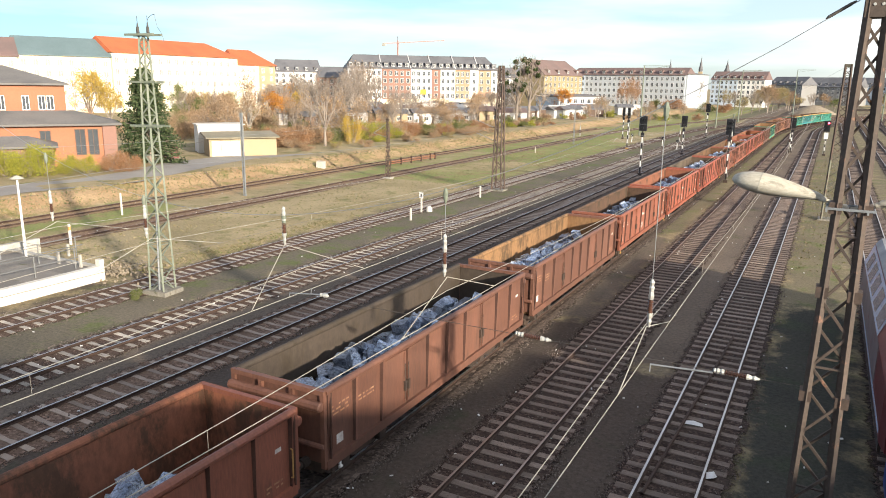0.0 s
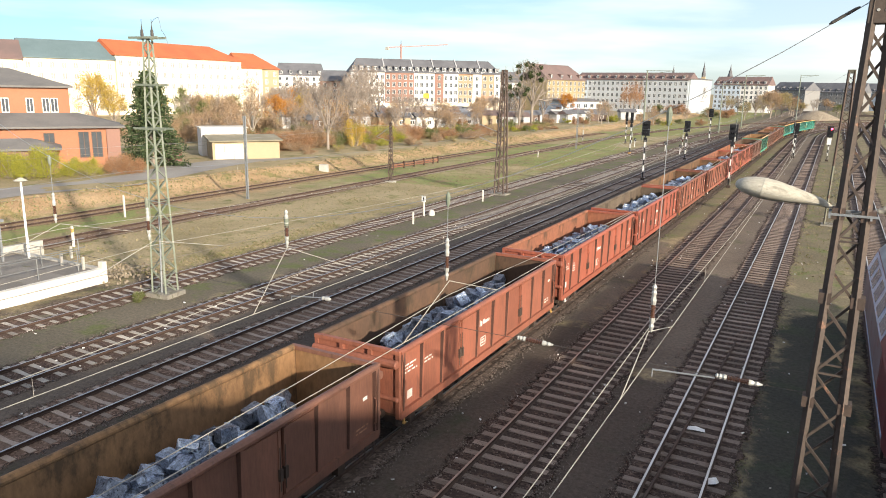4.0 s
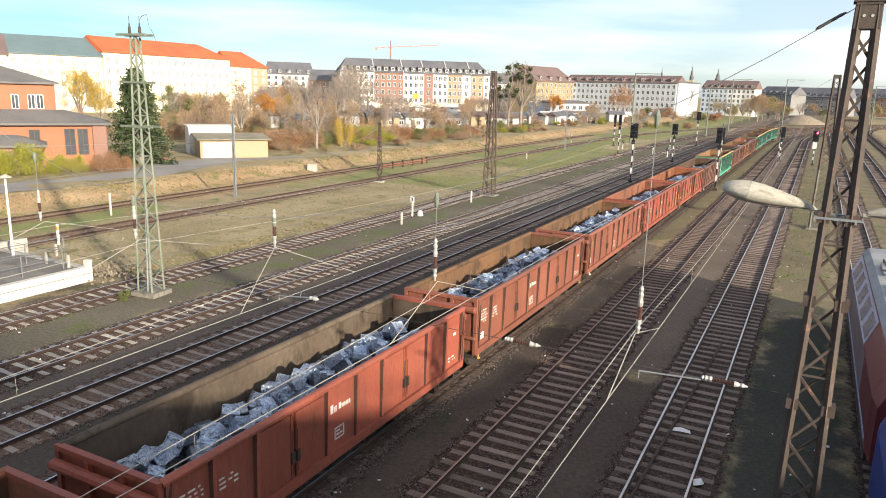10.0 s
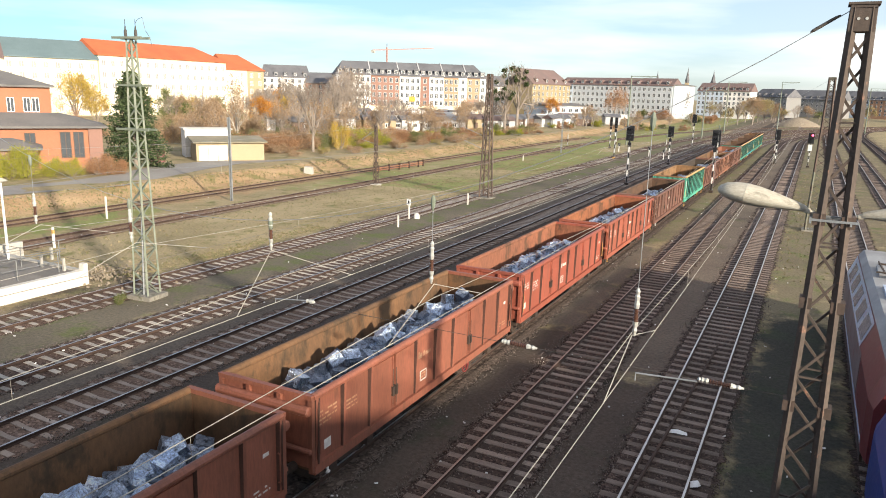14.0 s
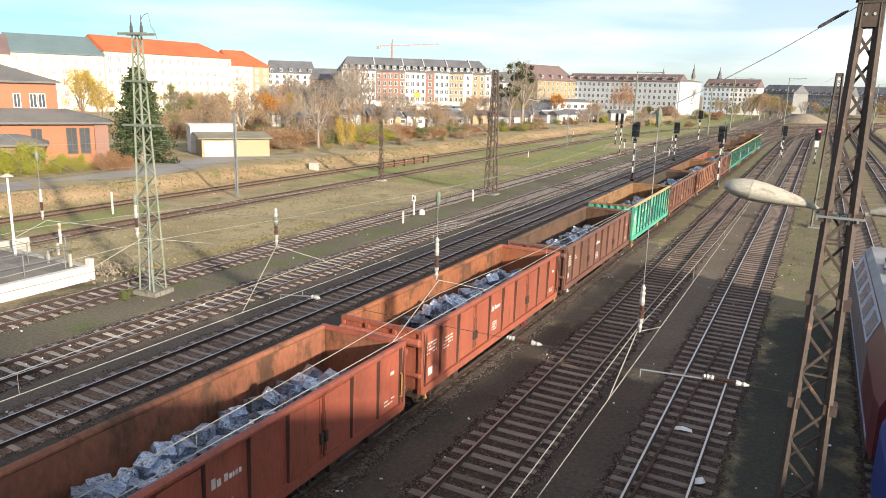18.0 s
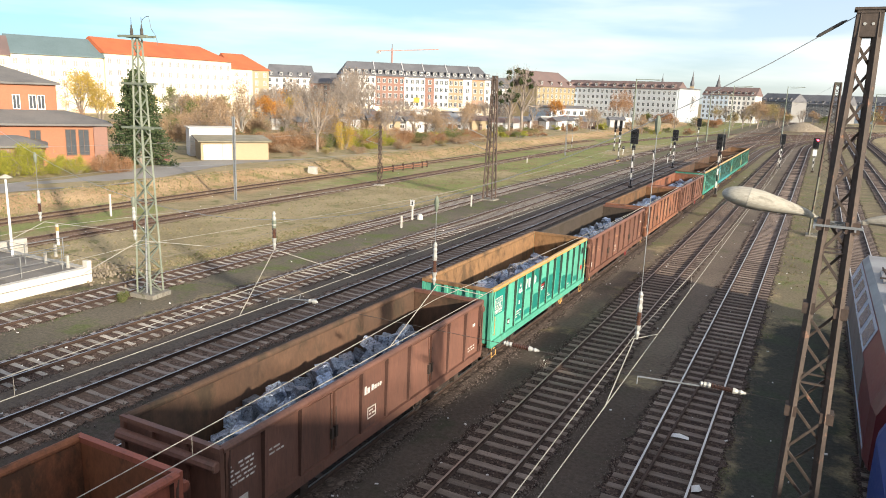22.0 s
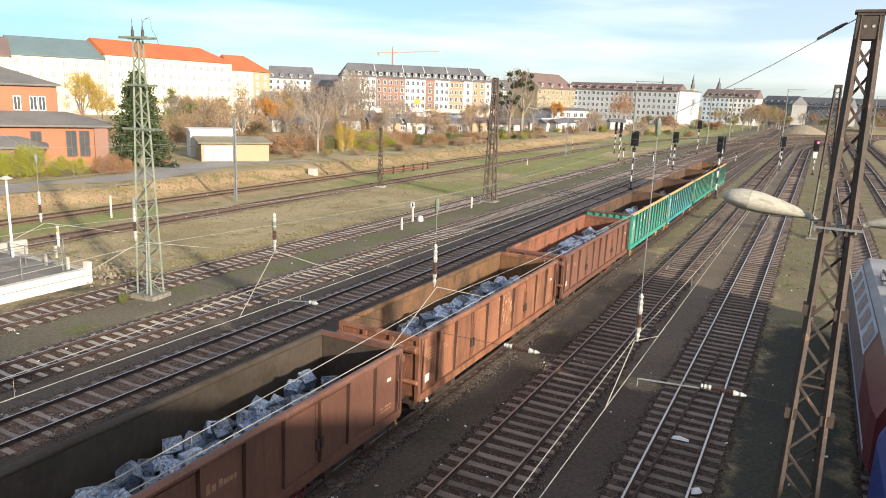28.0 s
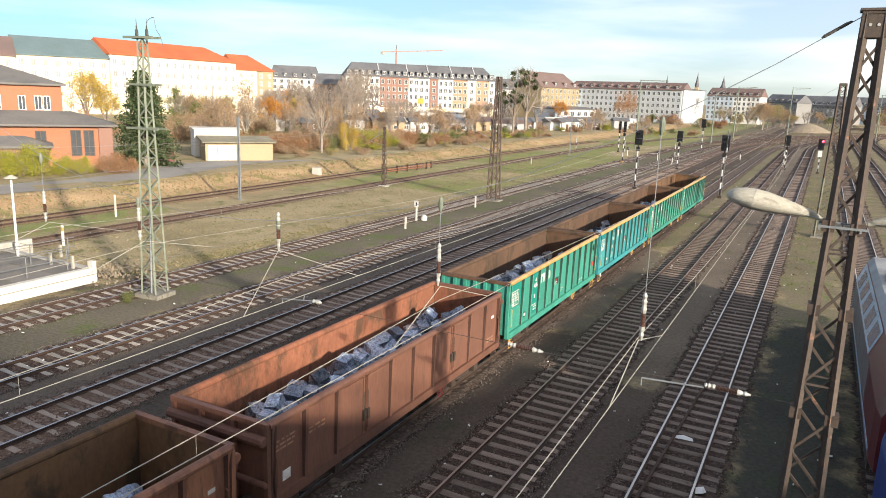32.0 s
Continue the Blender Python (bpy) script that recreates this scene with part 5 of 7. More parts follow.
yard_lamp(Matrix.Translation((2.42, 14.1, 8.72)) @ Matrix.Rotation(math.pi, 4, "Z") @ Matrix.Rotation(radians(5), 4, "Y"), "cream teardrop-shaped yard lamp on a lattice mast arm")
# bracket frame of the lamps
bk = thing("lamp_bracket", "galvanised bracket frame that clamps the yard lamps", "bracket")
for y in (13.74, 14.26):
    part("rail", Build().box(0.1, 0.86, y - 0.015, y + 0.015, 8.47, 8.51), M["galv"], bk)
for x in (0.12, 0.74):
    part("rail", Build().box(x - 0.015, x + 0.015, 13.7, 14.3, 8.43, 8.47), M["galv"], bk)


# single poles
def slim_pole(x, y, h, kind, z=0.0):
    if kind == "h":
        ob = thing("catenary_pole", "pale twin-channel steel pole with a swinging bracket", "mast", Matrix.Translation((x, y, z)), group="catenary poles")
        for s in (-0.10, 0.10):
            part("channel", Build().box(s - 0.03, s + 0.03, -0.07, 0.07, 0, h), M["galv"], ob)
        for i in range(int(h / 0.9)):
            part("batten", Build().box(-0.1, 0.1, -0.1, -0.088, 0.4 + i * 0.9, 0.52 + i * 0.9), M["galv"], ob)
    else:
        ob = lattice_mast("catenary_pole", "rusty slim lattice pole with a swinging bracket", Matrix.Translation((x, y, z)), h, 0.42, 0.2, M["mast_brown"], 14, group="catenary poles", foot_mat="concrete")
    return ob


slim_pole(-47.7, 49.7, 7.7, "h")
p3 = slim_pole(-43.4, 67.9, 6.6, "l")
br = part("bracket", Build().rod((0, 0, 6.2), (-1.9, 0, 5.0), 0.035, n=6).rod((0, 0, 4.6), (-1.9, 0, 5.0), 0.03, n=6), M["galv"], p3)
slim_pole(-41.3, 128.0, 8.2, "h")
for x, y, z0 in ((-29.1, 66.3, 7.0), (-29.1, 66.3, 5.7)):
    bk2 = thing("bracket_arm", "galvanised bracket arm reaching out from a mast", "bracket", group="bracket arms")
    part("tube", Build().rod((x - 0.3, y, z0 - 0.8), (x - 2.6, y, z0), 0.035, n=6), M["galv"], bk2)
    insulator("arm_insulator", (x - 0.3, y, z0 - 0.8), (x - 0.85, y, z0 - 0.6), bk2)
for x, y, h in ((-36.8, 160.3, 15.0), (-25.7, 244.7, 16.0), (-12.0, 282.0, 17.0), (15.5, 290, 15.5), (-27.0, 205.0, 13.0)):
    ob = thing("portal_mast", "tall grey overhead line mast with a crossbeam", "mast", Matrix.Translation((x, y, 0)), group="far masts")
    part("pole", Build().rod((0, 0, 0), (0, 0, h), 0.22, 0.12, 8), M["mast_green"], ob)
    part("beam", Build().bar((-0.2, 0, h - 0.1), (5.5, 0, h - 0.1), 0.12).bar((-0.2, 0, h - 0.9), (5.5, 0, h - 0.1), 0.07), M["mast_green"], ob)


# platform and street lamps
def lamp_post(x, y, z, h, label):
    ob = thing("lamp_post", label, "street lamp", Matrix.Translation((x, y, z)), group="platform lamps")
    part("post", Build().rod((0, 0, 0), (0, 0, h), 0.075, 0.055, 10), M["white"], ob)
    part("lamp_head", Build().turned((0, 0, h), (0, 0, 1), [(0, 0.06), (0.05, 0.26), (0.09, 0.36), (0.14, 0.30), (0.25, 0.08), (0.27, 0.0)], 14), M["lamp_shell"], ob)


lamp_post(-38.9, 23.2, 0.75, 4.3, "white platform lamp post with a round flat hood")


# shelter end at the edge of the platform
sh = thing("platform_shelter", "small glazed platform shelter with a pale flat roof", "shelter", Matrix.Translation((-40.2, 20.6, 0.76)))
part("roof", Build().box(-1.2, 1.0, -2.2, 1.6, 2.2, 2.34), M["galv"], sh)
for x, y in ((-1.0, -2.0), (0.85, -2.0), (-1.0, 1.4), (0.85, 1.4)):
    part("post", Build().box(x - 0.05, x + 0.05, y - 0.05, y + 0.05, 0, 2.2), M["galv"], sh)
part("bench", Build().box(-0.9, -0.5, -1.5, 1.0, 0.42, 0.48), M["galv"], sh)
for x, y in ((-37.2, 24.6), (-36.0, 23.2), (-34.3, 23.3)):
    bl = thing("cable_bollard", "short grey post on the platform end", "bollard", Matrix.Translation((x, y, 0.7)), group="platform posts")
    part("post", Build().box(-0.06, 0.06, -0.06, 0.06, 0, 0.7), M["concrete"], bl)
mk = thing("marker_post", "white and orange striped marker post by the track", "marker post", Matrix.Translation((-42.6, 28.4, 0)))
part("post", Build().box(-0.07, 0.07, -0.05, 0.05, 0, 1.35), M["white"], mk)
part("band", Build().box(-0.075, 0.075, -0.055, 0.055, 0.95, 1.2), M["yellow"], mk)
for x, y, h in ((-29.3, 51.0, 1.7), (-28.2, 47.4, 0.95), (-28.6, 61.0, 1.1), (-40.9, 107.5, 0.9), (-48.9, 37.2, 1.75)):
    ob = thing("marker_post", "short white concrete marker post in the grass", "marker post", Matrix.Translation((x, y, 0)), group="line-side markers")
    part("post", Build().box(-0.06, 0.06, -0.05, 0.05, 0, h), M["conc_white"], ob)
    if h > 1.6 and x > -40:
        part("sign_plate", Build().box(-0.2, 0.2, -0.065, -0.05, h - 0.5, h), M["white"], ob)
        part("mark", Build().box(-0.06, 0.06, -0.07, -0.066, h - 0.42, h - 0.12), M["black"], ob)
mb = thing("point_motor", "pale rounded cover of a point motor", "point motor", Matrix.Translation((-28.95, 51.7, 0)))
part("cover", Build().turned((0, 0, 0), (0, 0, 1), [(0, 0.26), (0.25, 0.25), (0.42, 0.16), (0.48, 0.0)], 12), M["conc_white"], mb)


# light signals
def signal(x, y, h, lit=False, wide=True, z=0.0, yellow=False):
    ob = thing("light_signal", "light signal on a striped post showing red" if lit else "dark light signal on a black and white striped post", "railway signal", Matrix.Translation((x, y, z)), group="light signals")
    zt = h - 1.7
    n = 7
    for i in range(n):
        z0, z1 = 0.35 + (zt - 0.35) * i / n, 0.35 + (zt - 0.35) * (i + 1) / n
        part("post_band", Build().box(-0.065, 0.065, -0.06, 0.06, z0, z1), M["white"] if i % 2 else M["black"], ob)
    part("foot", Build().box(-0.22, 0.22, -0.16, 0.16, -0.05, 0.30), M["yellow"] if yellow else M["underframe"], ob, "painted foot")
    w = 0.44 if wide else 0.24
    head = part("signal_head", Build().box(-w, w, -0.02, 0.18, h - 1.75, h), M["black"], ob)
    for i, (dx, dz) in enumerate(((-0.2, 1.35), (0.2, 1.35), (-0.2, 0.8), (0.2, 0.8), (0, 0.35))):
        part("visor", Build().turned((dx * w / 0.44, -0.02, h - 1.75 + dz), (0, -1, 0), [(0, 0.11), (0.22, 0.12), (0.22, 0.105), (0.02, 0.10)], 10), M["black"], head)
    part("lower_box", Build().box(-0.2, 0.2, -0.1, 0.12, zt - 0.75, zt - 0.25), M["black"], ob)
    part("ladder", Build().rod((-0.16, 0.16, 0.3), (-0.16, 0.16, h), 0.018, n=5).rod((0.16, 0.16, 0.3), (0.16, 0.16, h), 0.018, n=5), M["galv"], ob)
    if lit:
        part("red_light", Build().turned((0.2, -0.06, h - 0.4), (0, -1, 0), [(0, 0.16), (0.05, 0.12), (0.06, 0.0)], 12), M["red_glow"], head, "glowing red lamp")
        part("number_board", Build().box(-0.3, 0.3, -0.12, -0.1, h - 2.9, h - 1.9), M["white"], ob, "white board")
    return ob


M["red_glow"] = bpy.data.materials.new("red_signal_light")
M["red_glow"].use_nodes = True
rg = M["red_glow"].node_tree.nodes["Principled BSDF"]
rg.inputs["Base Color"].default_value = (0.8, 0.02, 0.03, 1)
rg.inputs["Emission Color"].default_value = (1.0, 0.03, 0.06, 1)
rg.inputs["Emission Strength"].default_value = 14.0
signal(-19.6, 87.0, 7.1)
signal(-20.3, 118.6, 6.1)
signal(-9.72, 86.0, 7.1)
signal(-23.1, 162.0, 7.2)
signal(-5.4, 133.8, 5.8)
signal(-0.35, 130.7, 5.6, lit=True)
signal(-37.4, 148.1, 6.3, wide=False)
signal(-30.2, 123.0, 7.0, wide=False, yellow=True)
for x, y in ((-26.5, 134.0), (-22.8, 128.0), (-14.0, 150.0), (-33.5, 140.0)):
    ob = thing("shunting_signal", "low black and white shunting signal", "railway signal", Matrix.Translation((x, y, 0)), group="shunting signals")
    part("post", Build().box(-0.06, 0.06, -0.06, 0.06, 0, 1.1), M["white"], ob)
    part("signal_head", Build().box(-0.22, 0.22, -0.08, 0.1, 1.1, 1.65), M["black"], ob)
    for s in (-0.1, 0.1):
        part("lens", Build().rod((s, -0.09, 1.37 + s), (s, -0.11, 1.37 + s), 0.06, n=8), M["white"], ob)

# ---- vehicles on the siding ----
M["loco_red"] = material("loco_paint_red", (0.15, 0.028, 0.032), (0.12, 0.028, 0.03), 0.4, 0.4, bump=0.02, fine=20, tone=0.12, c=(0.22, 0.04, 0.04), c_at=0.64)
M["loco_blue"] = material("loco_paint_blue", (0.025, 0.05, 0.22), (0.02, 0.045, 0.18), 0.4, 0.4, bump=0.02, fine=20, tone=0.12)
M["loco_grey"] = material("loco_roof_grey", (0.30, 0.30, 0.30), (0.22, 0.22, 0.22), 0.6, 0.6, bump=0.05, fine=20, tone=0.2)
# the blue tint of the window band stands for reflected sky
M["loco_pale"] = material("loco_band_pale", (0.42, 0.50, 0.62), (0.36, 0.44, 0.55), 0.6, 0.3, bump=0.02, fine=20, tone=0.12)
M["loco_dust"] = material("loco_side_dust", (0.15, 0.11, 0.105), (0.20, 0.16, 0.15), 0.5, 0.6, bump=0.03, fine=20, c=(0.17, 0.05, 0.05), c_at=0.57, tone=0.2)
M["pane"] = glass_like("window_glass", (0.075, 0.085, 0.095))
# paler glass imitates far windows washed out by glare
M["pane_pale"] = glass_like("window_glass_washed_out", (0.34, 0.33, 0.31))
# sky reflection put into the glass as a blue base colour
M["pane_blue"] = glass_like("window_glass_sky", (0.10, 0.15, 0.22))


def locomotive(y0, y1, paint, label, band=True):
    ob = thing("locomotive", label, "locomotive", Matrix.Translation((3.65, (y0 + y1) / 2, RAIL_TOP)), group="parked locomotives")
    h = (y1 - y0) / 2
    sec = [(-1.48, 0.95), (-1.5, 1.3), (-1.5, 2.55), (-1.16, 3.45), (-0.95, 3.72), (0.95, 3.72), (1.16, 3.45), (1.5, 2.55), (1.5, 1.3), (1.48, 0.95)]
    b = Build()
    st = [(-h, 0.0), (-h + 0.7, 1.0), (h - 0.7, 1.0), (h, 0.0)]
    n = len(sec)
    for y, k in st:
        for x, z in sec:
            b.v.append((x * (0.93 + 0.07 * k), y, z if k or z < 2.2 else 2.2 + (z - 2.2) * 0.82))
    for j in range(3):
        for i in range(n):
            b.f.append((j * n + i, (j + 1) * n + i, (j + 1) * n + (i + 1) % n, j * n + (i + 1) % n))
            b.k.append(1 if i in (3, 4, 5) and j == 1 else 0)
    b.add([b.v[i] for i in range(n)], [tuple(range(n))])
    b.add([b.v[3 * n + i] for i in range(n)], [tuple(range(n - 1, -1, -1))])
    body = part("body", b, [paint, M["loco_grey"]], ob)
    for s in (-1, 1):
        if not band:
            continue
        part("window_band", Build().add([(s * 1.508, -h + 5.2, 2.58), (s * 1.508, h - 0.9, 2.58), (s * 1.19, h - 0.9, 3.42), (s * 1.19, -h + 5.2, 3.42)], [(0, 1, 2, 3) if s > 0 else (3, 2, 1, 0)]), M["loco_pale"], body, "pale window band tinted blue for reflected sky")
        for i in range(5):
            y = -h + 5.5 + i * (2 * h - 8.0) / 4.4
            q = [(s * 1.47, y, 2.68), (s * 1.47, y + 1.5, 2.68), (s * 1.235, y + 1.5, 3.3), (s * 1.235, y, 3.3)]
            part("window", Build().add([(a + s * 0.012, c, d) for a, c, d in q], [(0, 1, 2, 3) if s > 0 else (3, 2, 1, 0)]), M["pane_blue"], body)
        part("skirt", Build().box(s * 1.42 - 0.04, s * 1.42 + 0.04, -h + 0.8, h - 0.8, 0.6, 1.0), M["underframe"], ob)
        part("side_panel", Build().box(min(s * 1.496, s * 1.506), max(s * 1.496, s * 1.506), -h + 4.2, h - 0.75, 1.28, 2.58), M["loco_dust"], body, "dusty grey-brown side panel")
        part("stripe", Build().box(s * 1.502 - 0.006, s * 1.502 + 0.006, -h + 0.9, h - 0.9, 1.12, 1.24), M["loco_pale"], body)
    for e in (-1, 1):
        part("windscreen", Build().box(-1.05, 1.05, e * h - 0.03, e * h + 0.02, 2.15, 2.85), M["pane"], body)
        bgy = part("bogie", Build().box(-1.25, 1.25, e * h * 0.55 - 1.9, e * h * 0.55 + 1.9, 0.3, 0.75), M["underframe"], ob)
        for yy in (-1.3, 1.3):
            part("wheelset", Build().turned((-0.79, e * h * 0.55 + yy, 0.6), (1, 0, 0), [(0, 0), (0, 0.6), (0.12, 0.58), (0.13, 0.1), (1.45, 0.1), (1.46, 0.58), (1.58, 0.6), (1.58, 0)], 18), M["underframe"], bgy)
        for x in (-0.875, 0.875):
            part("buffer", Build().turned((x, e * h, 1.02), (0, e, 0), [(0, 0.1), (0.35, 0.1), (0.36, 0.24), (0.42, 0.22), (0.43, 0)], 12), M["underframe"], ob)
    part("pantograph", Build().bar((-0.6, h * 0.55, 3.75), (0.6, h * 0.55, 3.75), 0.08).bar((-0.6, h * 0.55, 3.85), (-0.6, h * 0.2, 4.0), 0.05).bar((0.6, h * 0.55, 3.85), (0.6, h * 0.2, 4.0), 0.05).bar((-0.9, h * 0.2, 4.02), (0.9, h * 0.2, 4.02), 0.06), M["underframe"], ob)
    for y in (-h * 0.5, -0.5, h * 0.35):
        part("roof_hatch", Build().box(-0.75, 0.75, y - 0.9, y + 0.9, 3.72, 3.86), M["loco_pale"] if y == -0.5 else M["loco_grey"], ob)


locomotive(20.6, 38.2, M["loco_red"], "dark red electric locomotive with a pale window band, parked")
locomotive(0.5, 19.6, M["loco_blue"], "deep blue electric locomotive parked behind a red one", False)


# ---- houses ----
M["tile_orange"] = material("roof_tiles_orange", (0.47, 0.125, 0.05), (0.39, 0.105, 0.045), 0.2, 0.8, bump=0.15, fine=20, tone=0.15)
M["tile_red"] = material("roof_tiles_red", (0.175, 0.118, 0.106), (0.145, 0.105, 0.097), 0.2, 0.8, bump=0.15, fine=20, tone=0.15)
M["slate"] = material("roof_slate", (0.145, 0.145, 0.152), (0.11, 0.11, 0.117), 0.2, 0.75, bump=0.1, fine=20, tone=0.15)
M["slate_green"] = material("roof_copper_grey", (0.125, 0.175, 0.185), (0.105, 0.15, 0.158), 0.15, 0.7, bump=0.05, fine=20, tone=0.12)
M["tar"] = material("roof_tar", (0.13, 0.125, 0.12), (0.17, 0.16, 0.15), 0.3, 0.9, bump=0.08, fine=20, tone=0.2)
# the last wall colour is white with bluish shade mixed in
for key, col in dict(cream=(0.72, 0.64, 0.48), white=(0.74, 0.72, 0.68), brick=(0.28, 0.16, 0.125), orange_brick=(0.36, 0.155, 0.088), peach=(0.43, 0.255, 0.165), yellow=(0.31, 0.25, 0.145), grey=(0.42, 0.42, 0.42), tan=(0.38, 0.30, 0.19), blue=(0.5, 0.58, 0.66), darkbrown=(0.13, 0.09, 0.07), dusk=(0.24, 0.235, 0.225), shaded_white=(0.45, 0.48, 0.50)).items():
    M["wall_" + key] = material("plaster_" + key, col, tuple(c * 0.88 for c in col), 0.12, 0.9, bump=0.08, fine=50, tone=0.1)
WIN = {}


def window_mesh(w, h, pale=False):
    """A framed window of two sunk panes, in one piece."""
    key = (round(w, 2), round(h, 2), pale)
    if key not in WIN:
        xs, zs = [-w / 2 - 0.08, -w / 2, -0.04, 0.04, w / 2, w / 2 + 0.08], [-0.1, 0.0, h, h + 0.08]
        b = Build()
        b.v = [(x, -0.05, z) for z in zs for x in xs] + [(x, 0.02, z) for z in zs for x in xs]
        at = lambda i, j, k=0: k * 24 + j * 6 + i
        for j in range(3):
            for i in range(5):
                q = (at(i, j), at(i + 1, j), at(i + 1, j + 1), at(i, j + 1))
                if j == 1 and i in (1, 3):
                    o = len(b.v)
                    b.v += [(b.v[k][0], -0.015, b.v[k][2]) for k in q]
                    for k in range(4):
                        b.f.append((q[k], q[(k + 1) % 4], o + (k + 1) % 4, o + k))
                        b.k.append(0)
                    b.f.append((o, o + 1, o + 2, o + 3))
                    b.k.append(1)
                else:
                    b.f.append(q)
                    b.k.append(0)
        for i in range(5):
            b.f += [(at(i, 0), at(i, 0, 1), at(i + 1, 0, 1), at(i + 1, 0)), (at(i, 3), at(i + 1, 3), at(i + 1, 3, 1), at(i, 3, 1))]
            b.k += [0, 0]
        for j in range(3):
            b.f += [(at(0, j), at(0, j + 1), at(0, j + 1, 1), at(0, j, 1)), (at(5, j), at(5, j, 1), at(5, j + 1, 1), at(5, j + 1))]
            b.k += [0, 0]
        WIN[key] = b.mesh("window", M["white"], M["pane_pale"] if pale else M["pane"])
    return WIN[key]


def house(name, a, b, eave, ridge, depth, segs, roof, label, rows=4, z0=1.0, win=(1.1, 1.6), hip=0.0, dormers=0, chimneys=0, pitch=3.0, category="apartment building", low=3.0, hip2=None, pale=False, fins=()):
    """A block with its front from a to b (as seen, left to right). segs: (share of the front, wall material)."""
    a, b = Vector((*a, 0)), Vector((*b, 0))
    d = b - a
    ln = d.length
    ang = math.atan2(d.y, d.x)
    ob = thing(name, label, category, Matrix.Translation(a) @ Matrix.Rotation(ang, 4, "Z"), group="houses of the town")
    x = 0.0
    for share, key in segs:
        wd = share * ln
        wall = part("wall", Build().box(x, x + wd, 0.0 if int(x) % 2 else 0.12, depth, z0 - 1.5, eave), M["wall_" + key], ob)
        n = max(1, int(wd / pitch))
        fh = (eave - z0 - 1.2) / rows
        front = -0.01 if int(x) % 2 else 0.11
        for i in range(n):
            for r in range(rows):
                part("window", window_mesh(*win, pale), None, wall, m=Matrix.Translation((x + wd * (i + 0.5) / n, front, z0 + 1.3 + r * fh)))
        x += wd
    h2 = hip if hip2 is None else hip2
    o = 0.4
    rf = Build().add([(-o, -o, eave), (ln + o, -o, eave), (ln + o, depth + o, eave), (-o, depth + o, eave), (hip, depth / 2, ridge), (ln - h2, depth / 2, ridge),
                      (-o, -o, eave - 0.25), (ln + o, -o, eave - 0.25), (ln + o, depth + o, eave - 0.25), (-o, depth + o, eave - 0.25)],
                     [(0, 1, 5, 4), (1, 2, 5), (2, 3, 4, 5), (3, 0, 4), (6, 7, 1, 0), (7, 8, 2, 1), (8, 9, 3, 2), (9, 6, 0, 3), (9, 8, 7, 6)])
    r_ob = part("roof", rf, M[roof], ob)
    for share in fins:
        xx = share * ln
        ends = [(-o - 0.1, eave), (depth / 2, ridge + 0.35), (depth + o + 0.1, eave), (depth / 2, ridge - 0.3)]
        part("firewall", Build().add([(xx + d, y, z) for d in (-0.2, 0.2) for y, z in ends], [(3, 2, 1, 0), (4, 5, 6, 7), (0, 1, 5, 4), (1, 2, 6, 5), (2, 3, 7, 6), (3, 0, 4, 7)]), M["wall_grey"], r_ob)
    for i in range(dormers):
        xx = ln * (i + 0.5) / dormers
        z = eave + 0.35
        dm = part("dormer", Build().box(xx - 0.9, xx + 0.9, 0.35, 3.2, z - 0.3, z + 1.7).box(xx - 1.0, xx + 1.0, 0.2, 3.3, z + 1.7, z + 1.85), M[roof], r_ob)
        part("window", window_mesh(1.0, 1.1), None, r_ob, m=Matrix.Translation((xx, 0.33, z + 0.3)))
    for i in range(chimneys):
        xx = ln * (i + 0.6) / chimneys
        part("chimney", Build().box(xx - 0.5, xx + 0.5, depth / 2 - 0.4, depth / 2 + 0.4, ridge - 0.8, ridge + 1.1).box(xx - 0.58, xx + 0.58, depth / 2 - 0.48, depth / 2 + 0.48, ridge + 1.1, ridge + 1.25), M["wall_brick"], r_ob)
    return ob


house("apartment_house", (-208.0, 101.0), (-196.6, 121.4), 16.5, 21.7, 14, [(1, "cream")], "tile_red", "cream rendered apartment house with a tan tiled roof", 5, pale=True)
house("apartment_house", (-197.7, 121.9), (-188.2, 144.0), 17.1, 22.3, 14, [(1, "cream")], "slate_green", "cream apartment house with a grey-green roof", 5, pale=True)
house("apartment_house", (-188.2, 144.5), (-186.6, 194.1), 18.6, 23.2, 14, [(0.5, "cream"), (0.5, "cream")], "tile_orange", "long pale apartment house with a bright orange tiled roof", 5, hip=0.0, hip2=8, pitch=2.8, pale=True)
house("apartment_house", (-190.7, 198.3), (-186.9, 214.0), 16.5, 22.0, 16, [(0.55, "cream"), (0.45, "tan")], "tile_orange", "pale gabled house with an orange tiled roof", 5, hip=1, hip2=6, pale=True)
house("apartment_house", (-230.7, 262.5), (-214.1, 276.9), 15.4, 21.0, 14, [(1, "white")], "slate", "white apartment house with a dark mansard roof", 5, dormers=5, hip=1)
house("apartment_house", (-193.2, 246.7), (-178.0, 254.7), 12.8, 17.2, 12, [(0.5, "brick"), (0.5, "grey")], "slate", "brown brick house behind bare trees", 4)
house("apartment_block", (-166.5, 232.0), (-121.5, 272.5), 16.4, 21.6, 15,
      [(0.08, "grey"), (0.14, "white"), (0.19, "brick"), (0.14, "white"), (0.06, "brick"), (0.10, "white"), (0.10, "peach"), (0.06, "white"), (0.09, "peach"), (0.04, "white")],
      "slate", "long apartment block in brick, white and peach with slate roof", 5, pitch=2.0, dormers=22, hip=3, fins=(0.22, 0.41, 0.55, 0.71, 0.87))
house("gabled_house", (-108.2, 291.5), (-100.3, 318.7), 15.0, 21.3, 14, [(1, "yellow")], "tile_red", "yellow house with a steep red-brown roof", 5, dormers=4, hip2=4)
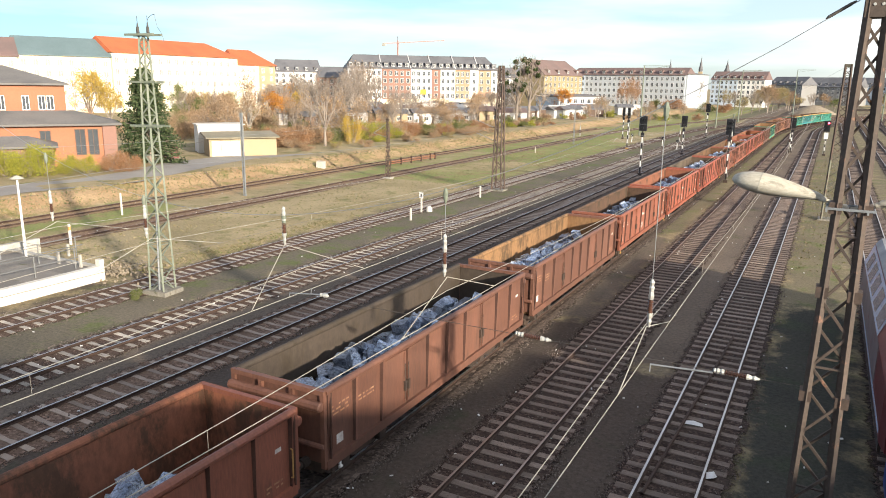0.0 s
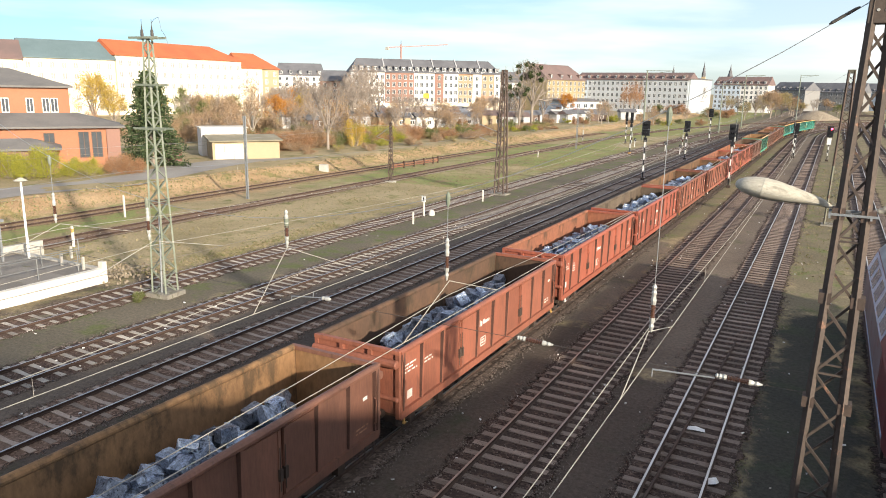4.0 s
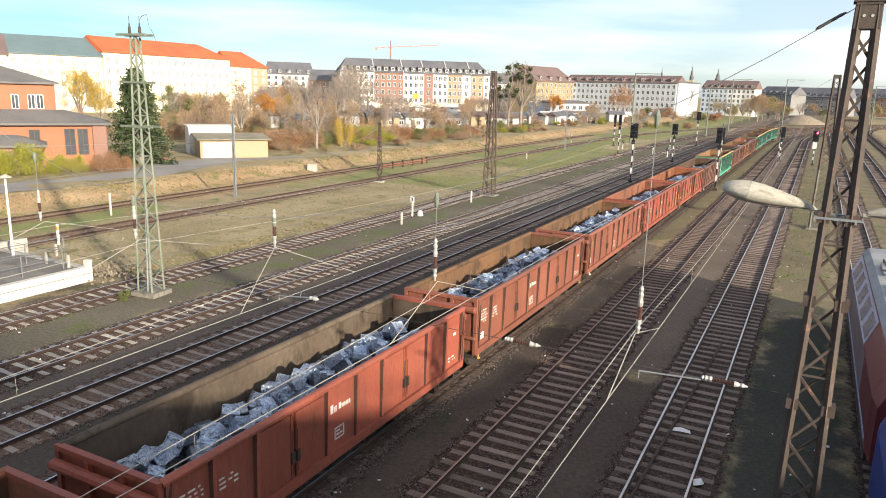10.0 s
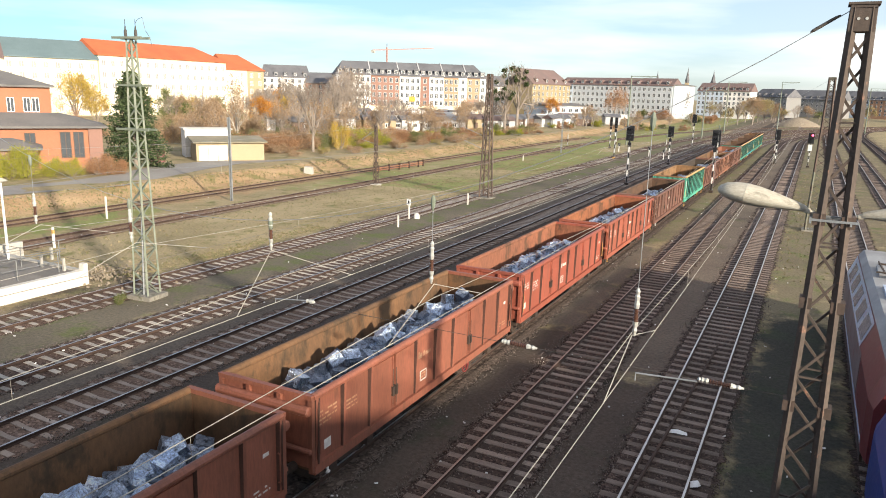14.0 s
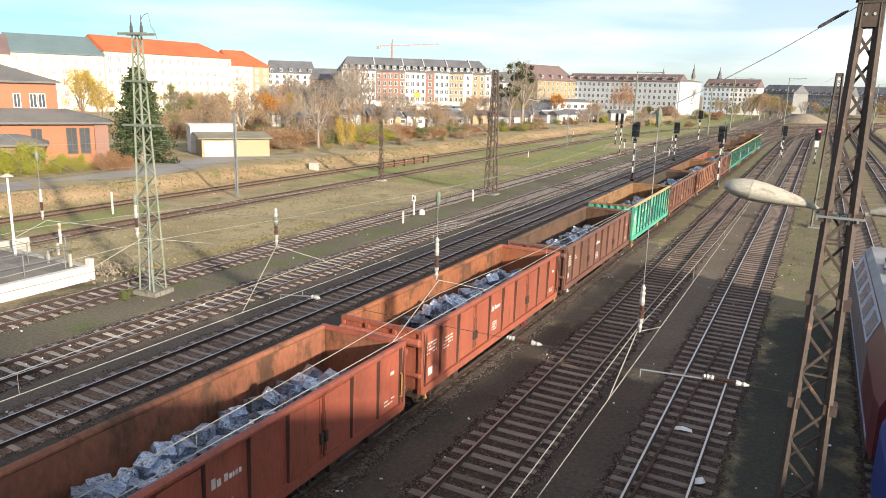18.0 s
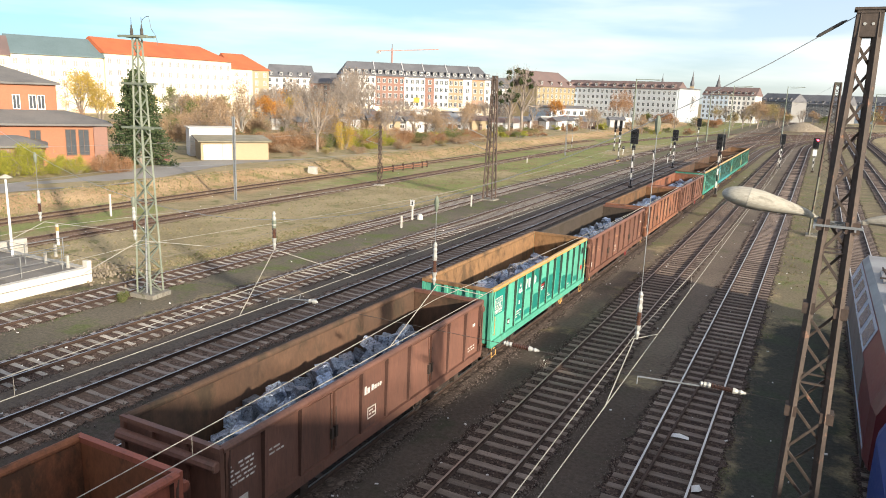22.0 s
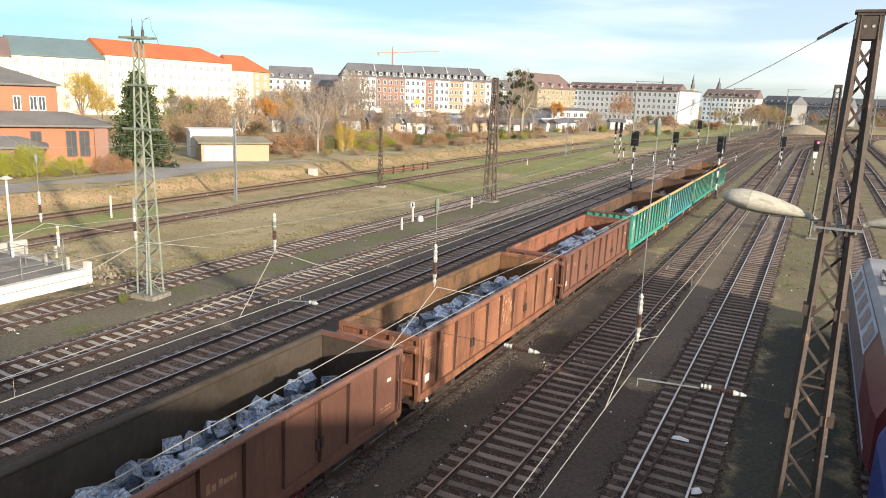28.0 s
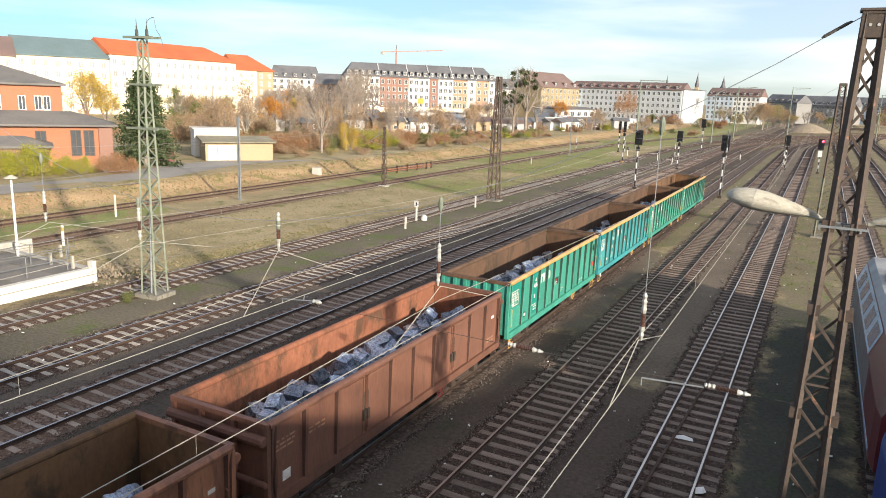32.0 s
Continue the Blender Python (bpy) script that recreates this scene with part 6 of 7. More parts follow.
house("low_house", (-82.0, 236.0), (-73.0, 252.0), 7.0, 7.8, 12, [(0.5, "blue"), (0.5, "white")], "tar", "low pale blue commercial building with a flat roof", 2, win=(1.6, 1.3))
# the shade on this white front is put into its wall colour
house("apartment_block", (-118.5, 360.0), (-61.5, 352.0), 16.2, 19.6, 14, [(0.12, "blue"), (0.38, "shaded_white"), (0.12, "grey"), (0.38, "shaded_white")], "tile_red", "white apartment block with rows of windows and a red-grey mansard", 5, pitch=2.3, dormers=12)
house("apartment_block", (-60.6, 352.6), (-54.5, 374.0), 16.6, 17.4, 14, [(1, "shaded_white")], "tar", "plain white gable end of an apartment block", 1, win=(0.8, 0.8), pitch=6)
house("apartment_block", (-63.5, 446.5), (-34.5, 441.5), 15.3, 19.8, 14, [(0.5, "blue"), (0.25, "white"), (0.25, "white")], "tile_red", "pale apartment block with balconies and a red mansard roof", 5, pitch=2.4, dormers=8)
house("town_house", (-39.0, 530.0), (-18.5, 515.0), 13.0, 18.2, 14, [(1, "dusk")], "slate", "grey town house with a dark roof", 4, dormers=5)
house("town_house", (-20.5, 562.0), (14.0, 548.0), 12.2, 18.4, 14, [(0.7, "dusk"), (0.3, "dusk")], "slate", "long grey town house with a dark roof", 4, dormers=8)
house("town_house", (14.5, 590.0), (48.0, 575.0), 12.8, 18.8, 14, [(0.5, "blue"), (0.5, "peach")], "slate", "row of grey and pink town houses with dark roofs", 4, dormers=8)
house("apartment_block", (-150.0, 330.0), (-118.0, 345.0), 14.0, 19.0, 14, [(1, "white")], "slate", "white apartment house behind the garden plots", 5, dormers=6)
house("town_house", (60.0, 480.0), (120.0, 520.0), 12.0, 17.0, 14, [(1, "dusk")], "slate", "grey town house beyond the yard", 4)

# church towers and a crane over the roofs
for x, y, h, r in ((-165.2, 845.9, 41, 1.9), (-135.2, 862.4, 45, 2.1), (-108.9, 875.4, 42, 2.8)):
    ob = thing("church_tower", "slender dark church spire over the roofs", "church tower", Matrix.Translation((x, y, 0)), group="church towers")
    part("shaft", Build().box(-r, r, -r, r, 0, h * 0.62), M["wall_tan"], ob)
    part("spire", Build().turned((0, 0, h * 0.62), (0, 0, 1), [(0, r * 1.0), (h * 0.07, r * 1.1), (h * 0.14, r * 0.7), (h * 0.2, r * 0.6), (h * 0.25, r * 0.3), (h * 0.38, 0.05)], 8), M["slate"], ob)
M["crane"] = plain("crane_paint", (0.42, 0.25, 0.22))
cr = thing("tower_crane", "thin red and white tower crane over the roofs", "crane", Matrix.Translation((-246.8, 398.2, 0)))
part("tower", Build().bar((0, 0, 0), (0, 0, 37), 0.8), M["crane"], cr)
part("jib", Build().bar((0, 0, 35.6), (26.0, 14, 37.4), 0.55), M["crane"], cr)
part("counter_jib", Build().bar((0, 0, 35.6), (-8.0, -4.3, 35.2), 0.6), M["crane"], cr)
part("counterweight", Build().box(-8.6, -6.6, -5.0, -3.2, 33.6, 35.2), M["concrete"], cr)
part("apex", Build().bar((0, 0, 36), (0, 0, 39.5), 0.3), M["tile_red"], cr)

# the brick railway building with its annexes
bh = thing("brick_building", "orange brick railway building with a low dark roof and white windows", "building", Matrix.Translation((-78.5, 44.0, 1.0)) @ Matrix.Rotation(radians(57), 4, "Z"))


def low_roof(x0, x1, y0, y1, z, zr, o=0.5):
    return Build().add([(x0 - o, y0 - o, z), (x1 + o, y0 - o, z), (x1 + o, y1 + o, z), (x0 - o, y1 + o, z), (x0 + (y1 - y0) / 2, (y0 + y1) / 2, zr), (x1 - (y1 - y0) / 2, (y0 + y1) / 2, zr),
                        (x0 - o, y0 - o, z - 0.22), (x1 + o, y0 - o, z - 0.22), (x1 + o, y1 + o, z - 0.22), (x0 - o, y1 + o, z - 0.22)],
                       [(0, 1, 5, 4), (1, 2, 5), (2, 3, 4, 5), (3, 0, 4), (6, 7, 1, 0), (7, 8, 2, 1), (8, 9, 3, 2), (9, 6, 0, 3), (9, 8, 7, 6)])


wl_m = part("main_wall", Build().box(-14, 8.0, 5.0, 17.0, -0.3, 9.0), M["wall_orange_brick"], bh)
part("main_roof", low_roof(-14, 8.0, 5.0, 17.0, 9.0, 11.0), M["tar"], bh)
for x in (-11.5, -8.0, -4.5, -1.0, 1.6, 4.0, 5.6, 6.45):
    part("window", window_mesh(0.6, 1.45), None, wl_m, m=Matrix.Translation((x, 4.98, 6.1)))
wa = part("annex_wall", Build().box(-12, 12.6, 0.0, 6.0, -0.3, 4.7), M["wall_orange_brick"], bh)
part("annex_roof", low_roof(-12, 12.6, 0.0, 7.5, 4.7, 6.0, 0.7), M["tar"], bh)
for x, w, h in ((5.6, 0.9, 2.6), (9.0, 0.9, 2.7), (10.3, 0.9, 2.7)):
    wn_ = part("window", window_mesh(w, h), None, wa, m=Matrix.Translation((x, -0.02, 1.3)))
    repaint(wn_, M["wall_darkbrown"], M["pane"])
part("brick_pier", Build().box(11.3, 12.7, -0.3, 0.1, -0.3, 4.4), M["wall_brick"], wa)
part("porch_wall", Build().box(-4.0, 6.2, -4.5, 0.0, -0.3, 2.7), M["wall_brick"], bh)
part("porch_roof", low_roof(-4.0, 6.2, -4.5, 0.0, 2.7, 3.6), M["tar"], bh)
rg_ = Build()
for i in range(20):
    a0, a1 = math.pi * i / 20, math.pi * (i + 1) / 20
    rg_.bar((5.2 + 0.8 * math.cos(a0), -0.08, 0.15 + 0.8 * math.sin(a0)), (5.2 + 0.8 * math.cos(a1), -0.08, 0.15 + 0.8 * math.sin(a1)), 0.16)
part("arch", rg_, M["wall_darkbrown"], wa)

M["board_yellow"] = plain("board_paint_yellow", (0.55, 0.33, 0.03), 0.6)
# garages
M["felt"] = material("roof_felt_olive", (0.21, 0.19, 0.13), (0.27, 0.24, 0.17), 0.4, 0.9, bump=0.05, fine=20, tone=0.2)
M["gate_grey"] = plain("gate_paint_grey", (0.52, 0.53, 0.52), 0.7)
gs = thing("garage", "low tan garage with pale gates and a taller white block", "garage", Matrix.Translation((-69.6, 66.6, 1.0)) @ Matrix.Rotation(radians(54), 4, "Z"))
part("wall", Build().box(0.0, 8.6, 0.0, 5.0, -0.3, 2.3), M["wall_tan"], gs)
part("roof", Build().add([(-0.4, -0.5, 2.3), (9.0, -0.5, 2.3), (9.0, 5.3, 2.75), (-0.4, 5.3, 2.75), (-0.4, -0.5, 2.45), (9.0, -0.5, 2.45), (9.0, 5.3, 2.9), (-0.4, 5.3, 2.9)], [(3, 2, 1, 0), (4, 5, 6, 7), (0, 1, 5, 4), (1, 2, 6, 5), (2, 3, 7, 6), (3, 0, 4, 7)]), M["felt"], gs)
part("tall_wall", Build().box(-0.6, 5.4, 5.6, 9.5, -0.3, 3.7), M["wall_white"], gs)
part("tall_roof", Build().box(-0.8, 5.6, 5.4, 9.7, 3.7, 3.82), M["conc_white"], gs)
for x in (0.3, 1.5, 2.7):
    gt = part("gate_leaf", Build().box(x, x + 1.16, -0.08, -0.02, 0.05, 2.0), M["gate_grey"], gs)
    part("gate_bar", Build().box(x + 0.1, x + 1.12, -0.11, -0.08, 1.0, 1.08), M["galv"], gt)
ct = thing("container_bin", "red metal bin beside a white garage", "bin", Matrix.Translation((-72.4, 62.8, 1.0)) @ Matrix.Rotation(radians(54), 4, "Z"))
part("body", Build().box(-0.9, 0.9, -0.6, 0.6, 0, 1.5), M["loco_red"], ct)
part("lid", Build().box(-0.95, 0.95, -0.65, 0.65, 1.5, 1.62), M["black"], ct)

# garden huts in the allotments
rng = random.Random(77)
ROOFS = ["tar", "tar", "slate", "slate", "tile_red", "conc_white", "slate", "tar"]
WALLS = ["wall_grey", "wall_white", "wall_tan", "wall_grey", "wall_darkbrown", "wall_white", "wall_grey"]


def hut(x, y, w, d, h, roof, wall, turn):
    ob = thing("garden_hut", f"small garden hut among the allotment plots", "garden hut", Matrix.Translation((x, y, 1.0)) @ Matrix.Rotation(turn, 4, "Z"), group="garden huts")
    part("wall", Build().box(0, w, 0, d, -0.2, h), M[wall], ob)
    part("roof", Build().add([(-0.3, -0.3, h), (w + 0.3, -0.3, h), (w + 0.3, d / 2, h + 1.0), (-0.3, d / 2, h + 1.0), (w + 0.3, d + 0.3, h), (-0.3, d + 0.3, h), (-0.3, -0.3, h - 0.12), (w + 0.3, -0.3, h - 0.12), (w + 0.3, d + 0.3, h - 0.12), (-0.3, d + 0.3, h - 0.12)],
                             [(0, 1, 2, 3), (3, 2, 4, 5), (6, 7, 1, 0), (7, 8, 4, 2, 1), (8, 9, 5, 4), (9, 6, 0, 3, 5), (9, 8, 7, 6)]), M[roof], ob)
    part("door", Build().box(w * 0.3, w * 0.3 + 0.9, -0.05, 0.0, 0, 2.0), M["wall_darkbrown"], ob)
    part("window", window_mesh(0.9, 0.8), None, ob, m=Matrix.Translation((w * 0.72, -0.01, 1.0)))


for i in range(46):
    u = 0.86 * i / 45
    x = -103 + 62 * u + rng.uniform(-14, 6)
    y = 128 + 130 * u + rng.uniform(-12, 14)
    if x > -64:
        x -= 20
    hut(x, y, rng.uniform(4, 8), rng.uniform(3.5, 5), rng.uniform(2.2, 2.8), rng.choice(ROOFS), rng.choice(WALLS), radians(rng.uniform(30, 75)))
hut(-96.0, 150.0, 9, 7, 3.4, "tile_red", "wall_brick", radians(40))
for i, (x, y) in enumerate(((-119.4, 232.0), (-109.7, 194.0), (-121.7, 207.4), (-123.1, 273.6), (-110.6, 220.8), (-125.2, 215.4), (-113.3, 236.8), (-123.0, 258.7), (-132.0, 240.0), (-103.1, 202.9), (-105.7, 213.4), (-109.4, 207.8), (-127.3, 222.8), (-105.7, 219.1), (-130.2, 249.9), (-127.9, 234.6))):
    hut(x, y, rng.uniform(4, 7), rng.uniform(3.5, 5), rng.uniform(2.2, 2.7), ("tar", "conc_white", "slate", "tile_red")[i % 4], ("wall_white", "wall_darkbrown", "wall_grey", "wall_white", "wall_tan")[i % 5], radians(rng.uniform(20, 75)))
for i, (x, y) in enumerate(((-128.0, 190.0), (-124.8, 194.6), (-118.1, 200.3), (-114.4, 220.7), (-111.3, 169.1), (-104.0, 165.4), (-102.6, 173.5), (-98.2, 181.3), (-100.1, 191.8), (-93.5, 193.2),
                            (-93.8, 141.7), (-90.4, 146.5), (-87.2, 152.0), (-85.3, 160.9), (-79.6, 168.1), (-97.0, 158.0))):
    hut(x, y, rng.uniform(4.5, 8), rng.uniform(4, 6), rng.uniform(2.3, 3.0), ("slate", "conc_white", "tar", "galv", "tile_red")[i % 5], ("wall_white", "wall_grey", "wall_tan", "wall_white")[i % 4], radians(rng.uniform(15, 75)))
# a long low wall in front of the apartment block
lw = solid("garden_wall", Build().box(0, 62, 0, 0.4, -0.5, 4.2), M["wall_cream"], "long cream wall before the apartment block", "wall", Matrix.Translation((-140.0, 208.0, 1.0)) @ Matrix.Rotation(radians(66), 4, "Z"))
solid("earth_mound", Build().turned((0, 0, 0), (0, 0, 1), [(-0.3, 10), (0.8, 8.5), (2.2, 5.6), (3.4, 2.6), (3.9, 0)], 18), M["rubble"], "heap of brown earth at the end of the yard", "earth heap", Matrix.Translation((-7, 345, 0)))
bdd = thing("advertising_board", "yellow advertising board on a white wall", "billboard", Matrix.Translation((-129.4, 226.0, 7.7)) @ Matrix.Rotation(radians(40), 4, "Z"))
part("board", Build().box(-1.1, 1.1, -0.1, 0.1, -0.9, 0.9), M["board_yellow"], bdd)
for x in (-0.8, 0.8):
    part("post", Build().box(x - 0.12, x + 0.12, 0.1, 0.3, -6.8, 0.8), M["galv"], bdd)
# a white van by the allotments
vn = thing("white_van", "white delivery van parked by the allotments", "van", Matrix.Translation((-74.5, 312.0, 0.5)) @ Matrix.Rotation(radians(20), 4, "Z"))
part("body", Build().add([(-3, -1, 0.4), (3, -1, 0.4), (3, 1, 0.4), (-3, 1, 0.4), (-3, -1, 2.5), (1.6, -1, 2.5), (1.6, 1, 2.5), (-3, 1, 2.5), (2.4, -0.95, 1.5), (3, -0.95, 1.3), (3, 0.95, 1.3), (2.4, 0.95, 1.5)],
                         [(3, 2, 1, 0), (4, 5, 6, 7), (0, 1, 9, 8, 5, 4), (2, 3, 7, 6, 11, 10), (3, 0, 4, 7), (5, 8, 11, 6), (8, 9, 10, 11), (1, 2, 10, 9)]), M["white"], vn)
for x in (-1.9, 1.9):
    for s in (-1, 1):
        part("wheel", Build().turned((x, s * 0.98, 0.4), (0, s, 0), [(-0.2, 0), (-0.2, 0.38), (0.03, 0.38), (0.04, 0.2), (0.04, 0)], 14), M["black"], vn)
part("windscreen", Build().add([(1.65, -0.85, 2.42), (2.42, -0.85, 1.55), (2.42, 0.85, 1.55), (1.65, 0.85, 2.42)], [(0, 1, 2, 3)]), M["pane"], vn)

# ---- trees and bushes ----
M["bark"] = material("bark", (0.21, 0.175, 0.145), (0.30, 0.25, 0.205), 1.5, 0.95, bump=0.3, fine=10, tone=0.3)
M["bark_pale"] = material("bark_birch", (0.50, 0.45, 0.38), (0.38, 0.33, 0.27), 1.5, 0.9, bump=0.2, fine=10, c=(0.12, 0.1, 0.09), c_at=0.62, tone=0.25)
LEAF = {"fir": leafy("needles_dark", (0.03, 0.05, 0.022), (0.055, 0.08, 0.034), (0.10, 0.125, 0.055)),
        "orange": leafy("leaves_orange", (0.30, 0.10, 0.02), (0.45, 0.18, 0.03), (0.5, 0.28, 0.06)),
        "yellow": leafy("leaves_yellow", (0.36, 0.22, 0.04), (0.5, 0.34, 0.07), (0.30, 0.24, 0.07)),
        "brown": leafy("leaves_brown", (0.22, 0.145, 0.09), (0.31, 0.205, 0.12), (0.40, 0.29, 0.18)),
        "red": leafy("leaves_russet", (0.21, 0.105, 0.055), (0.31, 0.16, 0.08), (0.36, 0.23, 0.13)),
        "green": leafy("leaves_green", (0.08, 0.10, 0.035), (0.13, 0.15, 0.05), (0.21, 0.20, 0.08)),
        "ygreen": leafy("leaves_yellow_green", (0.22, 0.22, 0.03), (0.36, 0.33, 0.05), (0.14, 0.17, 0.03)),
        "olive": leafy("leaves_olive_brown", (0.24, 0.19, 0.09), (0.33, 0.25, 0.12), (0.25, 0.23, 0.11)),
        "mist": leafy("mistletoe_dark", (0.03, 0.045, 0.018), (0.05, 0.07, 0.025), (0.08, 0.09, 0.035))}


def leaves(points, size, rs, flat=0.0):
    """A mesh of single bent leaves at the points."""
    n = len(points)
    pts = np.asarray(points)
    a = rs.normal(size=(n, 3))
    a /= np.linalg.norm(a, axis=1)[:, None]
    c = rs.normal(size=(n, 3))
    c[:, 2] *= 1 - flat
    c -= (c * a).sum(1)[:, None] * a
    c /= np.linalg.norm(c, axis=1)[:, None]
    s = size * rs.uniform(0.6, 1.4, (n, 1))
    q = np.stack([pts - a * s * 0.5, pts + c * s * 0.3, pts + a * s * 0.5, pts - c * s * 0.3], 1).reshape(-1, 3)
    return q, [(4 * i, 4 * i + 1, 4 * i + 2, 4 * i + 3) for i in range(n)]


def limbs(b, p, d, length, r, depth, rs, tips, spread=0.55, kids=3):
    """Branches that fork and thin out."""
    q = p + d * length
    b.rod(p, q, r, r * 0.62, 5 if depth > 1 else 4)
    if depth == 0:
        tips.append(q)
        return
    for i in range(kids):
        v = (d + Vector(rs.normal(size=3)) * spread + Vector((0, 0, 0.12))).normalized()
        f = rs.uniform(0.45, 1.0)
        limbs(b, p.lerp(q, f), v, length * rs.uniform(0.55, 0.8), r * 0.55, depth - 1, rs, tips, spread, kids)


TREE_KIT = {}


def tree_kit(kind, seed):
    key = (kind, seed)
    if key in TREE_KIT:
        return TREE_KIT[key]
    rs = np.random.RandomState(seed * 13 + len(kind))
    tr, tips, pts = Build(), [], []
    if kind in ("fir",):
        tr.rod((0, 0, 0), (0, 0, 0.97), 0.022, 0.003, 7)
        for i in range(230):
            z = 0.05 + 0.92 * (i / 230)
            rad = 0.37 * (1 - z) ** 0.65 * rs.uniform(0.75, 1.12) + 0.012
            a = rs.uniform(0, 2 * math.pi)
            end = Vector((rad * math.cos(a), rad * math.sin(a), z - 0.10 * rad + rs.uniform(-0.02, 0.03)))
            tr.rod((0, 0, z), end, 0.004, 0.0015, 3)
            for j in range(130):
                u = rs.uniform(0.15, 1.02)
                pts.append(Vector((0, 0, z)).lerp(end, u) + Vector(rs.normal(size=3)) * 0.016 + Vector((0, 0, -0.012)))
        size = 0.023
    elif kind in ("bush",):
        lobes = []
        for i in range(9):
            a, t = rs.uniform(0, 2 * math.pi), 0.46 * math.sqrt(rs.uniform(0, 1))
            lobes.append((Vector((t * math.cos(a), t * math.sin(a), rs.uniform(0.18, 0.66) * (1.15 - t))), rs.uniform(0.14, 0.27)))
        for i in range(46):
            c, r_ = lobes[rs.randint(9)]
            e = c + Vector(rs.normal(size=3)) * r_ * 0.6 + Vector((0, 0, r_ * 0.8))
            tr.rod((c.x * 0.3, c.y * 0.3, 0), tuple(e), 0.008, 0.0025, 4)
        for i in range(7500):
            c, r_ = lobes[rs.randint(9)]
            v = Vector(rs.normal(size=3)) * r_ * 0.52
            p = c + v
            if p.z > 0.01:
                pts.append(tuple(p))
        size = 0.030
    else:
        bare = kind == "bare"
        trunk_h = 0.22 if kind != "mist" else 0.30
        tr.rod((0, 0, -0.02), (0, 0, trunk_h), 0.02, 0.015, 7)
        kids = 5
        for i in range(kids):
            a = 2 * math.pi * (i + rs.uniform(-0.3, 0.3)) / kids
            v = Vector((0.5 * math.cos(a), 0.5 * math.sin(a), 1)).normalized()
            limbs(tr, Vector((0, 0, trunk_h * rs.uniform(0.75, 1.0))), v, 0.25, 0.0105, 4 if bare or kind == "mist" else 3, rs, tips, 0.42, 3)
        limbs(tr, Vector((0, 0, trunk_h)), Vector((0, 0, 1)), 0.27, 0.012, 4, rs, tips, 0.42, 3)
        top = max(t.z for t in tips)
        tr.v = [(x / top, y / top, z / top) for x, y, z in tr.v]
        tips = [t / top for t in tips]
        if kind == "mist":
            for c in range(22):
                t = tips[rs.randint(len(tips))] * 0.93
                for j in range(80):
                    v = Vector(rs.normal(size=3))
                    pts.append(t + v.normalized() * 0.036 * rs.uniform(0.3, 1.0))
            size = 0.028
        elif bare:
            for t in tips[::7]:
                pts.append(t)
            size = 0.018
        else:
            for t in tips:
                for j in range(26 if kind == "tree" else 10):
                    pts.append(t + Vector(rs.normal(size=3)) * 0.045)
            size = 0.024
    q, f = leaves([tuple(p) for p in pts], size, rs)
    TREE_KIT[key] = (tr, q, f)
    return TREE_KIT[key]


TREE_MESH = {}


def tree(kind, leaf, x, y, h, seed, label, category="tree", wide=1.0, bark="bark", z=None, group="trees"):
    if (kind, seed, bark) not in TREE_MESH:
        tr, q, f = tree_kit(kind, seed)
        TREE_MESH[kind, seed, bark] = tr.mesh("trunk", M[bark])
        lm = bpy.data.meshes.new("crown")
        lm.from_pydata([tuple(v) for v in q], [], f)
        lm.materials.append(LEAF[leaf])
        TREE_MESH[kind, seed, "crown"] = lm
    z = rise(x) if z is None else z
    ob = thing("bush" if kind == "bush" else "tree", label, category, Matrix.Translation((x, y, z - 0.05)) @ Matrix.Rotation(random.uniform(0, 6.28), 4, "Z"), group)
    sc = Matrix.Diagonal((h * wide, h * wide, h, 1))
    part("stem" if kind == "bush" else "trunk", TREE_MESH[kind, seed, bark], None, ob, m=sc)
    cr_ = part("crown", TREE_MESH[kind, seed, "crown"], None, ob, m=sc)
    repaint(cr_, LEAF[leaf])
    return ob


